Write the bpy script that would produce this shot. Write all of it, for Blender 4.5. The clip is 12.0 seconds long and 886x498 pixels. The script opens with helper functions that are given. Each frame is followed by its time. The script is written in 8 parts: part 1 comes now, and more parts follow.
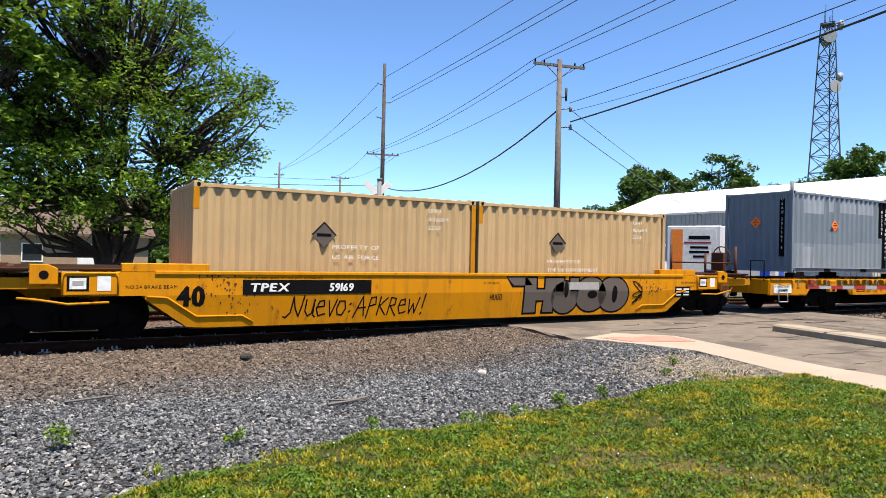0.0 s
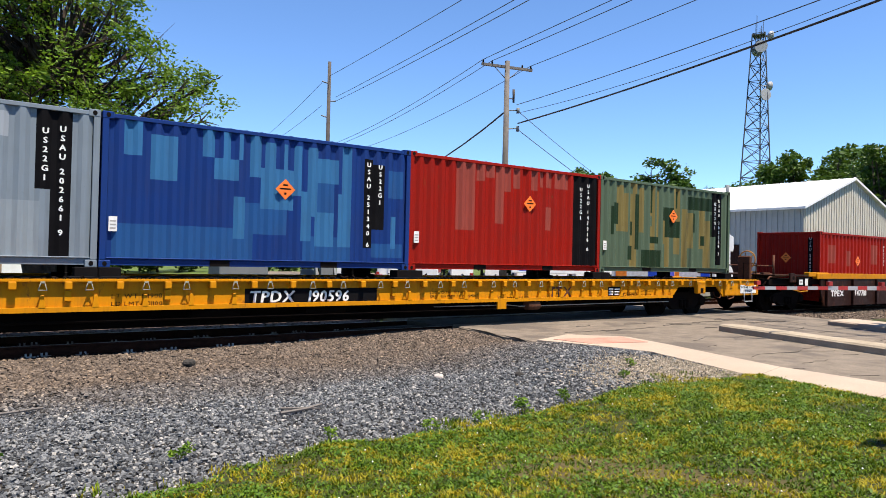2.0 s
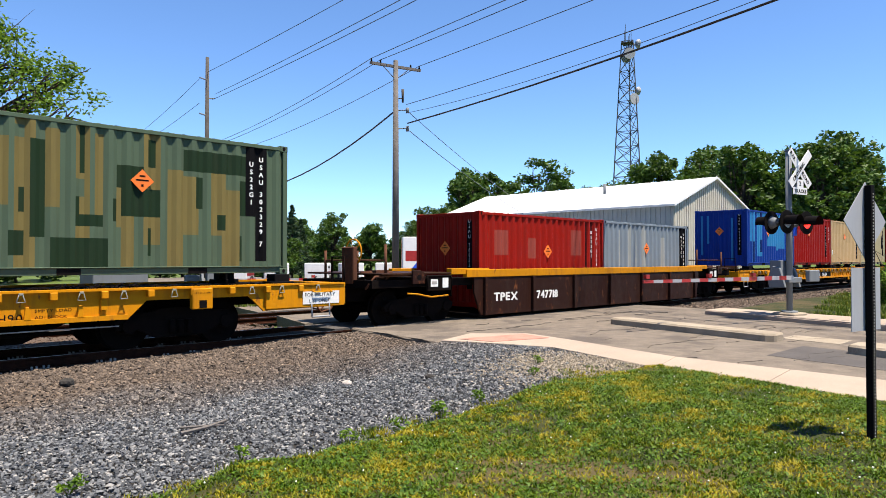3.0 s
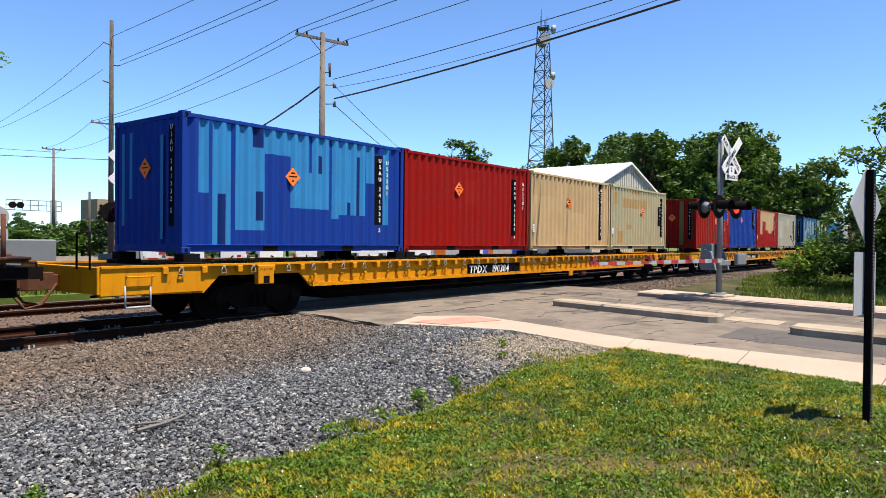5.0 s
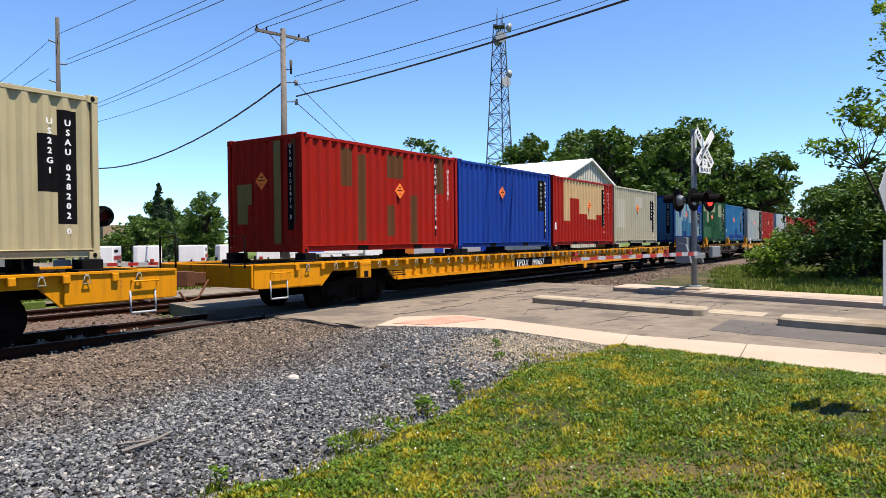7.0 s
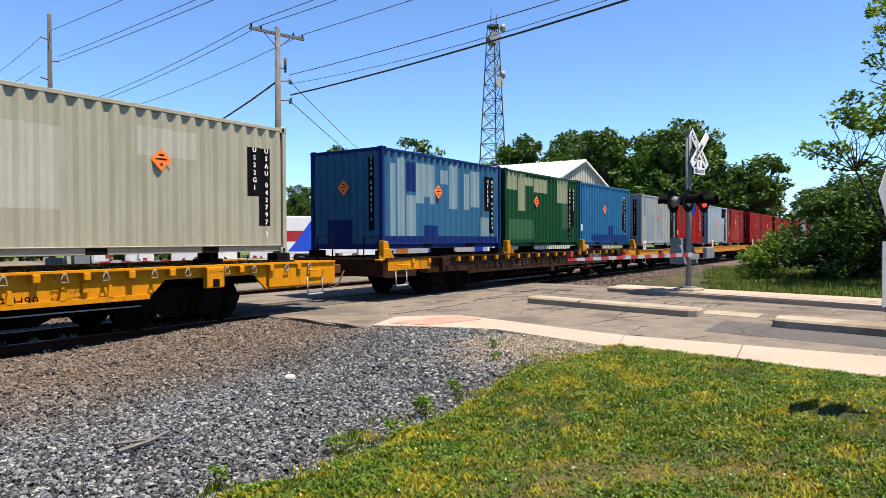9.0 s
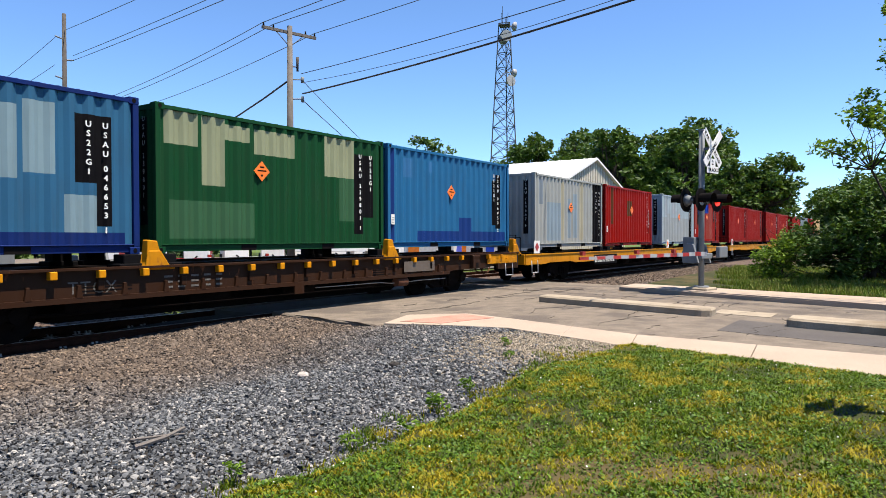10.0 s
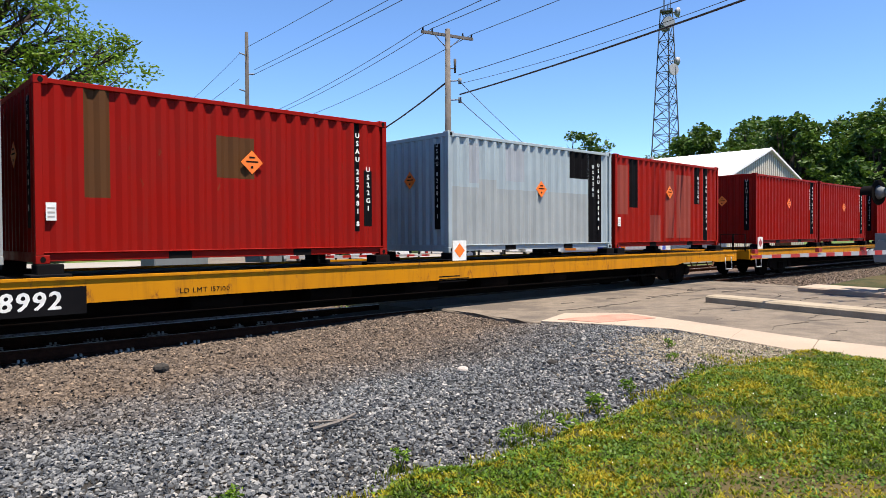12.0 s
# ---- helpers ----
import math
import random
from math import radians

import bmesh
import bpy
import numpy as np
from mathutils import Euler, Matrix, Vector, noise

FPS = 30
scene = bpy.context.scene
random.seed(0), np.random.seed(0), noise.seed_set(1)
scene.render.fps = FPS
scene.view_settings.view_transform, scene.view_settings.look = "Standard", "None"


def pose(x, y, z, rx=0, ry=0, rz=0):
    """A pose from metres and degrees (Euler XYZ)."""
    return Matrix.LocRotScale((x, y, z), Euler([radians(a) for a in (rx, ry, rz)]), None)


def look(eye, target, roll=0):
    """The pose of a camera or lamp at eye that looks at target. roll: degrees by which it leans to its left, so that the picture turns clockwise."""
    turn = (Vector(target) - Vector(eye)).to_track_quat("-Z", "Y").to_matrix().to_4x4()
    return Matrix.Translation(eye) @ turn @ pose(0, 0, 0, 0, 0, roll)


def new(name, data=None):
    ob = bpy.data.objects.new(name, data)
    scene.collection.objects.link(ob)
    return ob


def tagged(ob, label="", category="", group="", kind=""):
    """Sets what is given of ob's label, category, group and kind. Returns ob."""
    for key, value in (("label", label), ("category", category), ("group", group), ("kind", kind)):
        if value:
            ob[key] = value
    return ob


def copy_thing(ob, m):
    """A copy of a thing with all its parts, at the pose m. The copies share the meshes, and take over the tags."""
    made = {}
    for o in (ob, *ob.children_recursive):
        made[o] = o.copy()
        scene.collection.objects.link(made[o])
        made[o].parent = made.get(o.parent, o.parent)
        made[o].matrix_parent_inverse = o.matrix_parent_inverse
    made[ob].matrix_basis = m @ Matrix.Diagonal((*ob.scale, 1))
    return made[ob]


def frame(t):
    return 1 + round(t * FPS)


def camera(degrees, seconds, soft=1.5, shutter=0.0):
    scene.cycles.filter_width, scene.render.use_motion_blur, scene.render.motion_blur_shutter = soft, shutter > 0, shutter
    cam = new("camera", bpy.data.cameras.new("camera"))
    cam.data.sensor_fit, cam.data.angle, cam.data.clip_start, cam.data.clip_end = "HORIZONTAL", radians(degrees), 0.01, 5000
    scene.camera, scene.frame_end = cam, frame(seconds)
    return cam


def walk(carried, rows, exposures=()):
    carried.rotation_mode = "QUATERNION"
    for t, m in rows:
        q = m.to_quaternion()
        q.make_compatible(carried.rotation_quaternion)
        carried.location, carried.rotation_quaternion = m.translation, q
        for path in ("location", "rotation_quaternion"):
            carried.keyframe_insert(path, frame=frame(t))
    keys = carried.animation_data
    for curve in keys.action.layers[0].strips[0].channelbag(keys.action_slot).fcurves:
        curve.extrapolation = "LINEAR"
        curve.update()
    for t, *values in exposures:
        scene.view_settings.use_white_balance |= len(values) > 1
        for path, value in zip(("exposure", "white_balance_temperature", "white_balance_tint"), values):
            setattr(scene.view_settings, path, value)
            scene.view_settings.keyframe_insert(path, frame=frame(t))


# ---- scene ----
cam = camera(65.65, 12.0, soft=0.4)
walk(cam, [
    (0.0, pose(0.000, -0.246, 1.585, 90.575, -1.246, -30.861)),
    (0.5, pose(-0.030, -0.192, 1.576, 90.586, -1.341, -30.890)),
    (1.0, pose(-0.068, -0.139, 1.581, 90.557, -1.294, -30.991)),
    (1.5, pose(-0.052, -0.082, 1.588, 90.660, -1.128, -33.911)),
    (2.0, pose(0.003, 0.099, 1.578, 90.762, -1.319, -35.559)),
    (2.5, pose(0.017, 0.290, 1.565, 90.937, -1.029, -39.615)),
    (3.0, pose(-0.070, 0.468, 1.584, 90.908, 0.001, -45.014)),
    (3.2, pose(-0.105, 0.530, 1.596, 90.821, 0.203, -46.976)),
    (4.8, pose(-0.193, 1.214, 1.574, 89.569, -0.676, -50.933)),
    (5.0, pose(-0.229, 1.300, 1.577, 89.324, -0.578, -52.284)),
    (5.5, pose(-0.242, 1.457, 1.570, 89.119, -0.755, -52.441)),
    (6.0, pose(-0.176, 1.621, 1.558, 89.210, -0.542, -52.207)),
    (6.5, pose(-0.110, 1.770, 1.539, 89.049, -0.268, -53.942)),
    (7.0, pose(-0.165, 1.888, 1.551, 89.249, 0.539, -55.742)),
    (7.5, pose(-0.181, 1.946, 1.550, 89.296, 0.797, -55.896)),
    (9.5, pose(-0.195, 1.955, 1.547, 89.223, 0.115, -56.400)),
    (10.0, pose(-0.209, 1.966, 1.547, 89.128, 0.132, -55.467)),
    (10.5, pose(-0.224, 1.963, 1.551, 89.188, 0.154, -53.211)),
    (11.0, pose(-0.225, 1.967, 1.543, 89.152, 0.093, -50.954)),
    (11.5, pose(-0.268, 1.961, 1.548, 89.043, 0.093, -45.632)),
    (12.0, pose(-0.289, 1.942, 1.558, 88.948, 0.344, -42.571)),
])

# ---- world, sun, exposure ----
SUN_EL, SUN_AZ = radians(71), radians(174)   # compass-like: the sun stands over the near side of the line
world = bpy.data.worlds.new("world")
scene.world = world
world.use_nodes = True
wn = world.node_tree
sky = wn.nodes.new("ShaderNodeTexSky")
sky.sky_type = "NISHITA"
sky.sun_disc = False
sky.sun_elevation, sky.sun_rotation = SUN_EL, SUN_AZ
sky.altitude = 2500
sky.air_density, sky.dust_density, sky.ozone_density = 1.0, 0.0, 1.6
wn.nodes["Background"].inputs[1].default_value = 0.085
tint = wn.nodes.new("ShaderNodeMix")            # a clear, deep blue day
tint.data_type, tint.blend_type = "RGBA", "MULTIPLY"
tint.inputs[0].default_value = 1.0
tint.inputs[7].default_value = (0.8, 1.0, 1.2, 1)
wn.links.new(sky.outputs[0], tint.inputs[6])
wn.links.new(tint.outputs[2], wn.nodes["Background"].inputs[0])
sun = new("sun", bpy.data.lights.new("sun", "SUN"))
sun.data.energy, sun.data.angle, sun.data.color = 5.0, radians(0.5), (1.0, 0.885, 0.74)
sun_from = Vector((math.sin(SUN_AZ) * math.cos(SUN_EL), math.cos(SUN_AZ) * math.cos(SUN_EL), math.sin(SUN_EL)))
sun.matrix_world = look(sun_from * 50, (0, 0, 0))
scene.view_settings.exposure = 1.27

# ---- mesh helpers ----
YC = 13.82          # centre of the near track
RNG = random.Random(7)


def box(bm, a, b, mi=0):
    (x0, y0, z0), (x1, y1, z1) = a, b
    v = [bm.verts.new(p) for p in ((x0, y0, z0), (x1, y0, z0), (x1, y1, z0), (x0, y1, z0),
                                   (x0, y0, z1), (x1, y0, z1), (x1, y1, z1), (x0, y1, z1))]
    for f in ((3, 2, 1, 0), (4, 5, 6, 7), (0, 1, 5, 4), (1, 2, 6, 5), (2, 3, 7, 6), (3, 0, 4, 7)):
        bm.faces.new([v[i] for i in f]).material_index = mi
    return v


def tube(bm, p0, p1, r0, r1=None, seg=8, cap=True, mi=0):
    r1 = r0 if r1 is None else r1
    p0, p1 = Vector(p0), Vector(p1)
    d = (p1 - p0).normalized()
    a = d.orthogonal().normalized()
    b = d.cross(a)
    rings = []
    for p, r in ((p0, r0), (p1, r1)):
        rings.append([bm.verts.new(p + (a * math.cos(k * math.tau / seg) + b * math.sin(k * math.tau / seg)) * r) for k in range(seg)])
    for k in range(seg):
        f = bm.faces.new((rings[0][k], rings[0][(k + 1) % seg], rings[1][(k + 1) % seg], rings[1][k]))
        f.smooth, f.material_index = seg > 6, mi
    if cap:
        bm.faces.new(rings[0][::-1]).material_index = mi
        bm.faces.new(rings[1]).material_index = mi


def rod(bm, pts, r, seg=6):
    """One bent bar through the points."""
    pts = [Vector(p) for p in pts]
    side = None
    rings = []
    for i, p in enumerate(pts):
        d = (pts[min(i + 1, len(pts) - 1)] - pts[max(i - 1, 0)]).normalized()
        side = d.orthogonal() if side is None else side - d * side.dot(d)
        side.normalize()
        up = d.cross(side)
        rings.append([bm.verts.new(p + (side * math.cos(k * math.tau / seg) + up * math.sin(k * math.tau / seg)) * r) for k in range(seg)])
    for a, b in zip(rings, rings[1:]):
        for k in range(seg):
            bm.faces.new((a[k], a[(k + 1) % seg], b[(k + 1) % seg], b[k])).smooth = True
    bm.faces.new(rings[0][::-1])
    bm.faces.new(rings[-1])


def slab(bm, pts, axis, lo, hi, mi=0):
    """A closed outline in two axes, pushed out along the third."""
    def at(p, w):
        q = list(p)
        q.insert("xyz".index(axis), w)
        return q
    lo_v = [bm.verts.new(at(p, lo)) for p in pts]
    hi_v = [bm.verts.new(at(p, hi)) for p in pts]
    bm.faces.new(lo_v).material_index = mi
    bm.faces.new(hi_v[::-1]).material_index = mi
    n = len(pts)
    for k in range(n):
        bm.faces.new((lo_v[k], hi_v[k], hi_v[(k + 1) % n], lo_v[(k + 1) % n])).material_index = mi


def mesh_of(name, bm, mats, bevel=0.0):
    if bevel:
        bmesh.ops.bevel(bm, geom=list(bm.edges), offset=bevel, segments=1, affect="EDGES", clamp_overlap=True)
    bmesh.ops.recalc_face_normals(bm, faces=bm.faces)
    me = bpy.data.meshes.new(name)
    bm.to_mesh(me)
    bm.free()
    for m in (mats if isinstance(mats, (list, tuple)) else [mats]):
        me.materials.append(m)
    return me


def part(name, bm, material, parent, label="", bevel=0.0, at=None):
    me = bm if isinstance(bm, bpy.types.Mesh) else mesh_of(name, bm, material, bevel)
    ob = new(name, me)
    ob.parent = parent
    if at is not None:
        ob.matrix_basis = at
    if label:
        ob["label"] = label
    return ob


def thing(name, label, category, group="", at=None, kind=""):
    ob = new(name)
    if at is not None:
        ob.matrix_basis = at
    return tagged(ob, label, category, group, kind)


def single(name, bm, material, label, category="", kind="", at=None, bevel=0.0, group=""):
    ob = new(name, bm if isinstance(bm, bpy.types.Mesh) else mesh_of(name, bm, material, bevel))
    if at is not None:
        ob.matrix_basis = at
    return tagged(ob, label, category, group, kind)


def raw_mesh(name, verts, faces, mat, smooth=False):
    """A mesh from arrays of vertices and equal-sided faces."""
    verts, faces = np.asarray(verts, "f"), np.asarray(faces, "i")
    me = bpy.data.meshes.new(name)
    k = faces.shape[1]
    me.vertices.add(len(verts))
    me.vertices.foreach_set("co", verts.ravel())
    me.loops.add(faces.size)
    me.loops.foreach_set("vertex_index", faces.ravel())
    me.polygons.add(len(faces))
    me.polygons.foreach_set("loop_start", np.arange(0, faces.size, k, dtype="i"))
    me.polygons.foreach_set("use_smooth", np.full(len(faces), smooth))
    me.update(calc_edges=True)
    for m in (mat if isinstance(mat, (list, tuple)) else [mat]):
        me.materials.append(m)
    return me


# ---- letters: one outline for each character, set into words by hand ----
GLYPHS = {}


def load_glyphs():
    for ch in "ABCDEFGHIJKLMNOPQRSTUVWXYZ0123456789.,!:-":
        cu = bpy.data.curves.new("glyph", "FONT")
        cu.body, cu.size, cu.resolution_u = ch, 1.0, 2
        o = bpy.data.objects.new("glyph", cu)
        scene.collection.objects.link(o)
        me = bpy.data.meshes.new_from_object(o.evaluated_get(bpy.context.evaluated_depsgraph_get()))
        vs = [v.co.copy() for v in me.vertices]
        x0 = min(v.x for v in vs)
        GLYPHS[ch] = ([(v.x - x0, v.y) for v in vs], [tuple(p.vertices) for p in me.polygons], max(v.x for v in vs) - x0)
        bpy.data.objects.remove(o)
        bpy.data.meshes.remove(me)
        bpy.data.curves.remove(cu)


load_glyphs()
WORDS = {}


def words(body, size, mat, wide=1.0, slant=0.0, stacked=False, step=1.05, bold=0.0):
    """A flat mesh of a line of letters in the local x-z plane, facing -y, starting at the origin; stacked letters run downwards."""
    key = (body, size, mat.name, wide, slant, stacked, step, bold)
    if key in WORDS:
        return WORDS[key]
    verts, faces, x, z = [], [], 0.0, 0.0
    for ch in body:
        if ch == " ":
            if stacked:
                z -= size * step * 0.6
            else:
                x += size * 0.36 * wide
            continue
        vs, fs, w = GLYPHS[ch]
        copies = ((0.0, 0.0), (bold, 0.0), (bold / 2, bold / 2)) if bold else ((0.0, 0.0),)
        for n, (ox, oz) in enumerate(copies):
            base = len(verts)
            off = -w * size * wide / 2 if stacked else x
            verts += [(off + (vx + slant * vz) * size * wide + ox, -0.0004 * n, z + vz * size + oz) for vx, vz in vs]
            faces += [tuple(base + i for i in f) for f in fs]
        if stacked:
            z -= size * step
        else:
            x += (w + 0.13) * size * wide
    me = bpy.data.meshes.new("lettering")
    me.from_pydata(verts, [], faces)
    me.materials.append(mat)
    me.update()
    WORDS[key] = me
    return me


# ---- materials ----
def dull(col, k=0.78):
    """Weathered outdoor surfaces are a little darker than fresh samples."""
    return tuple(v * k for v in col)


def base_mat(name, rough=0.6, metal=0.0, spec=0.5):
    m = bpy.data.materials.new(name)
    m.use_nodes = True
    n = m.node_tree
    p = n.nodes["Principled BSDF"]
    p.inputs["Roughness"].default_value = rough
    p.inputs["Metallic"].default_value = metal
    p.inputs["Specular IOR Level"].default_value = spec
    return m, n, p


def mix(n, fac, a, b, mode="MIX"):
    x = n.nodes.new("ShaderNodeMix")
    x.data_type, x.blend_type = "RGBA", mode
    for sock, v in ((x.inputs[0], fac), (x.inputs[6], a), (x.inputs[7], b)):
        if isinstance(v, bpy.types.NodeSocket):
            n.links.new(v, sock)
        elif isinstance(v, (int, float)):
            sock.default_value = v
        else:
            sock.default_value = (*v, 1)
    return x.outputs[2]


def noisy(n, scale, detail=3.0, rough=0.6, stretch=(1, 1, 1), coord="Object", seed=0.0):
    tc = n.nodes.new("ShaderNodeTexCoord")
    mp = n.nodes.new("ShaderNodeMapping")
    mp.inputs["Scale"].default_value = stretch
    mp.inputs["Location"].default_value = (seed, seed * 1.7, seed * 0.3)
    t = n.nodes.new("ShaderNodeTexNoise")
    t.inputs["Scale"].default_value, t.inputs["Detail"].default_value, t.inputs["Roughness"].default_value = scale, detail, rough
    n.links.new(tc.outputs[coord], mp.inputs[0])
    n.links.new(mp.outputs[0], t.inputs[0])
    return t.outputs["Fac"]


def ramp(n, fac, lo, hi, a=0.0, b=1.0):
    r = n.nodes.new("ShaderNodeMapRange")
    n.links.new(fac, r.inputs[0])
    for i, v in enumerate((lo, hi, a, b)):
        r.inputs[i + 1].default_value = v
    return r.outputs[0]


def bump(n, p, fac, strength=0.3, dist=0.01):
    b = n.nodes.new("ShaderNodeBump")
    b.inputs["Strength"].default_value, b.inputs["Distance"].default_value = strength, dist
    n.links.new(fac, b.inputs["Height"])
    n.links.new(b.outputs[0], p.inputs["Normal"])


def mat_paint(name, col, rough=0.5, grime=0.35, rust=0.0, dirt=(0.035, 0.024, 0.017), seed=0.0, spec=0.07):
    """Weathered paint on steel: faded blotches, rain streaks, a little rust."""
    m, n, p = base_mat(name, rough, spec=spec)
    faded = tuple(min(1.0, c * 0.88 + 0.003) for c in col)
    c = mix(n, ramp(n, noisy(n, 1.3, 4, seed=seed), 0.35, 0.7), col, faded)
    streak = noisy(n, 7.0, 4, 0.7, (1, 1, 0.09), seed=seed + 3)
    c = mix(n, ramp(n, streak, 0.5, 0.85, 0, grime), c, dirt)
    c = mix(n, ramp(n, noisy(n, 24, 3, seed=seed + 5), 0.62, 0.8, 0, grime), c, tuple(x * 0.55 for x in col))
    if rust:
        spots = noisy(n, 5.0, 6, 0.72, (1, 1, 0.45), seed=seed + 9)
        c = mix(n, ramp(n, spots, 0.66 - 0.1 * rust, 0.74 - 0.05 * rust), c, (0.13, 0.045, 0.018))
    n.links.new(c, p.inputs["Base Color"])
    n.links.new(ramp(n, noisy(n, 3, 3, seed=seed), 0.3, 0.7, rough - 0.08, rough + 0.15), p.inputs["Roughness"])
    bump(n, p, noisy(n, 40, 2), 0.08, 0.004)
    return m


def mat_rough(name, a, b, scale=8.0, rough=0.9, bumps=0.4, fine=60.0, c3=None, dist=0.01, island=0.0, coord="Object", spec=0.25):
    """A rough mineral or wooden surface of two colours, with grain."""
    a, b, c3 = dull(a), dull(b), c3 and dull(c3)
    m, n, p = base_mat(name, rough, spec=spec)
    c = mix(n, ramp(n, noisy(n, scale, 5, coord=coord), 0.3, 0.7), a, b)
    grain = noisy(n, fine, 3, coord=coord)
    c = mix(n, ramp(n, grain, 0.3, 0.75, 0.0, 0.6), c, tuple(x * 0.55 for x in a))
    if c3:
        c = mix(n, ramp(n, noisy(n, scale * 0.23, 3, coord=coord, seed=4), 0.52, 0.62), c, c3)
    if island:
        g = n.nodes.new("ShaderNodeNewGeometry")
        c = mix(n, island, c, mix(n, g.outputs["Random Per Island"], tuple(x * 0.35 for x in a), tuple(min(1, x * 1.9) for x in b)))
    n.links.new(c, p.inputs["Base Color"])
    bump(n, p, grain, bumps, dist)
    return m


def mat_plain(name, col, rough=0.5, metal=0.0, glow=0.0, spec=0.5):
    m, n, p = base_mat(name, rough, metal, spec)
    c = mix(n, ramp(n, noisy(n, 9, 4), 0.35, 0.75), col, tuple(x * 0.75 for x in col))
    n.links.new(c, p.inputs["Base Color"])
    if glow:
        p.inputs["Emission Color"].default_value = (*col, 1)
        p.inputs["Emission Strength"].default_value = glow
    return m


def mat_leaf(name, a, b, trans=0.25):
    a, b = dull(a), dull(b)
    m, n, p = base_mat(name, 0.55, spec=0.3)
    g = n.nodes.new("ShaderNodeNewGeometry")
    c = mix(n, g.outputs["Random Per Island"], a, b)
    n.links.new(c, p.inputs["Base Color"])
    t = n.nodes.new("ShaderNodeBsdfTranslucent")
    n.links.new(mix(n, 0.5, c, (0.12, 0.2, 0.02)), t.inputs[0])
    s = n.nodes.new("ShaderNodeMixShader")
    s.inputs[0].default_value = trans
    n.links.new(p.outputs[0], s.inputs[1])
    n.links.new(t.outputs[0], s.inputs[2])
    n.links.new(s.outputs[0], n.nodes["Material Output"].inputs[0])
    return m


M = {}
for key, col, rust in (
        ("yellow", (0.86, 0.34, 0.004), 0.62), ("rusty_yellow", (0.74, 0.3, 0.006), 0.8), ("rust_dark", (0.045, 0.019, 0.009), 0.45), ("brown", (0.034, 0.012, 0.008), 0.75),
        ("grey", (0.27, 0.33, 0.39), 0.0), ("grey_light", (0.46, 0.51, 0.57), 0.0), ("grey_mid", (0.34, 0.4, 0.45), 0.0), ("frost_grey", (0.46, 0.56, 0.62), 0.0), ("ash_grey", (0.44, 0.49, 0.51), 0.0),
        ("blue", (0.012, 0.05, 0.24), 0.0), ("blue_light", (0.05, 0.2, 0.44), 0.0), ("blue_mid", (0.025, 0.11, 0.33), 0.0),
        ("red", (0.38, 0.013, 0.006), 0.1), ("red_light", (0.38, 0.075, 0.055), 0.0), ("red_deep", (0.36, 0.008, 0.004), 0.1),
        ("green_grey", (0.115, 0.17, 0.11), 0.0), ("olive_tan", (0.25, 0.2, 0.07), 0.0), ("green_dark", (0.02, 0.045, 0.02), 0.0),
        ("vivid_blue", (0.01, 0.055, 0.36), 0.0), ("sky_blue", (0.045, 0.3, 0.66), 0.0), ("navy", (0.008, 0.03, 0.17), 0.0),
        ("tan", (0.7, 0.49, 0.25), 0.0), ("tan_pale", (0.56, 0.49, 0.29), 0.0), ("tan_orange", (0.56, 0.38, 0.16), 0.0), ("tan_soft", (0.64, 0.45, 0.23), 0.0), ("tan_brown", (0.42, 0.25, 0.1), 0.0), ("tan_green", (0.52, 0.49, 0.31), 0.0),
        ("olive_brown", (0.13, 0.055, 0.02), 0.0), ("cream", (0.5, 0.48, 0.36), 0.0), ("cream_pale", (0.6, 0.58, 0.48), 0.0),
        ("teal_blue", (0.04, 0.16, 0.3), 0.0), ("ice_blue", (0.27, 0.4, 0.46), 0.0), ("bottle_green", (0.008, 0.075, 0.025), 0.0),
        ("sage", (0.36, 0.4, 0.25), 0.0), ("leaf_green", (0.05, 0.15, 0.07), 0.0), ("lake_blue", (0.025, 0.17, 0.38), 0.0),
        ("white_grey", (0.44, 0.47, 0.46), 0.0), ("pale_blue", (0.32, 0.42, 0.5), 0.0)):
    M[key] = mat_paint("paint " + key.replace("_", " "), tuple(0.58 * v for v in col), rust=rust, seed=len(M) * 2.3, grime=0.5 if rust > 0.5 else 0.24)
M["black"] = mat_paint("black paint", (0.004, 0.004, 0.005), 0.7, 0.05, spec=0.03)
# dirty running gear and decks, colour deepened to near black as painted-in shade
M["underframe"] = mat_rough("dirty steel blackened for shade", (0.006, 0.005, 0.005), (0.014, 0.009, 0.007), 5, 0.9, 0.3, spec=0.04)
M["white"] = mat_plain("white paint", (0.66, 0.66, 0.64), 0.5)
M["ink"] = mat_plain("black lettering", (0.006, 0.005, 0.005), 0.7, spec=0.05)
M["bar_grey"] = mat_plain("grey lettering", (0.3, 0.29, 0.27), 0.6)
M["worn_ink"] = mat_rough("worn grey lettering", (0.1, 0.09, 0.08), (0.2, 0.18, 0.16), 20, 0.8)
M["orange"] = mat_plain("orange placard", (0.8, 0.16, 0.01), 0.5)
M["graffiti"] = mat_paint("silver grey spray paint", (0.1, 0.083, 0.07), 0.5, 0.3)
M["rust"] = mat_rough("rusted steel", (0.14, 0.05, 0.022), (0.07, 0.03, 0.018), 14, 0.85, 0.4)
M["rail"] = mat_rough("rail steel", (0.03, 0.012, 0.008), (0.06, 0.022, 0.012), 10, 0.85, 0.3, spec=0.05)
M["railtop"], _n, _p = base_mat("dull rail head", 0.5, 1.0)
_p.inputs["Base Color"].default_value = (0.16, 0.155, 0.15, 1)
M["tie"] = mat_rough("creosoted timber", (0.04, 0.016, 0.01), (0.13, 0.045, 0.026), 6, 0.9, 0.6)
M["galv"] = mat_paint("galvanised steel", (0.15, 0.165, 0.18), 0.45, 0.25)
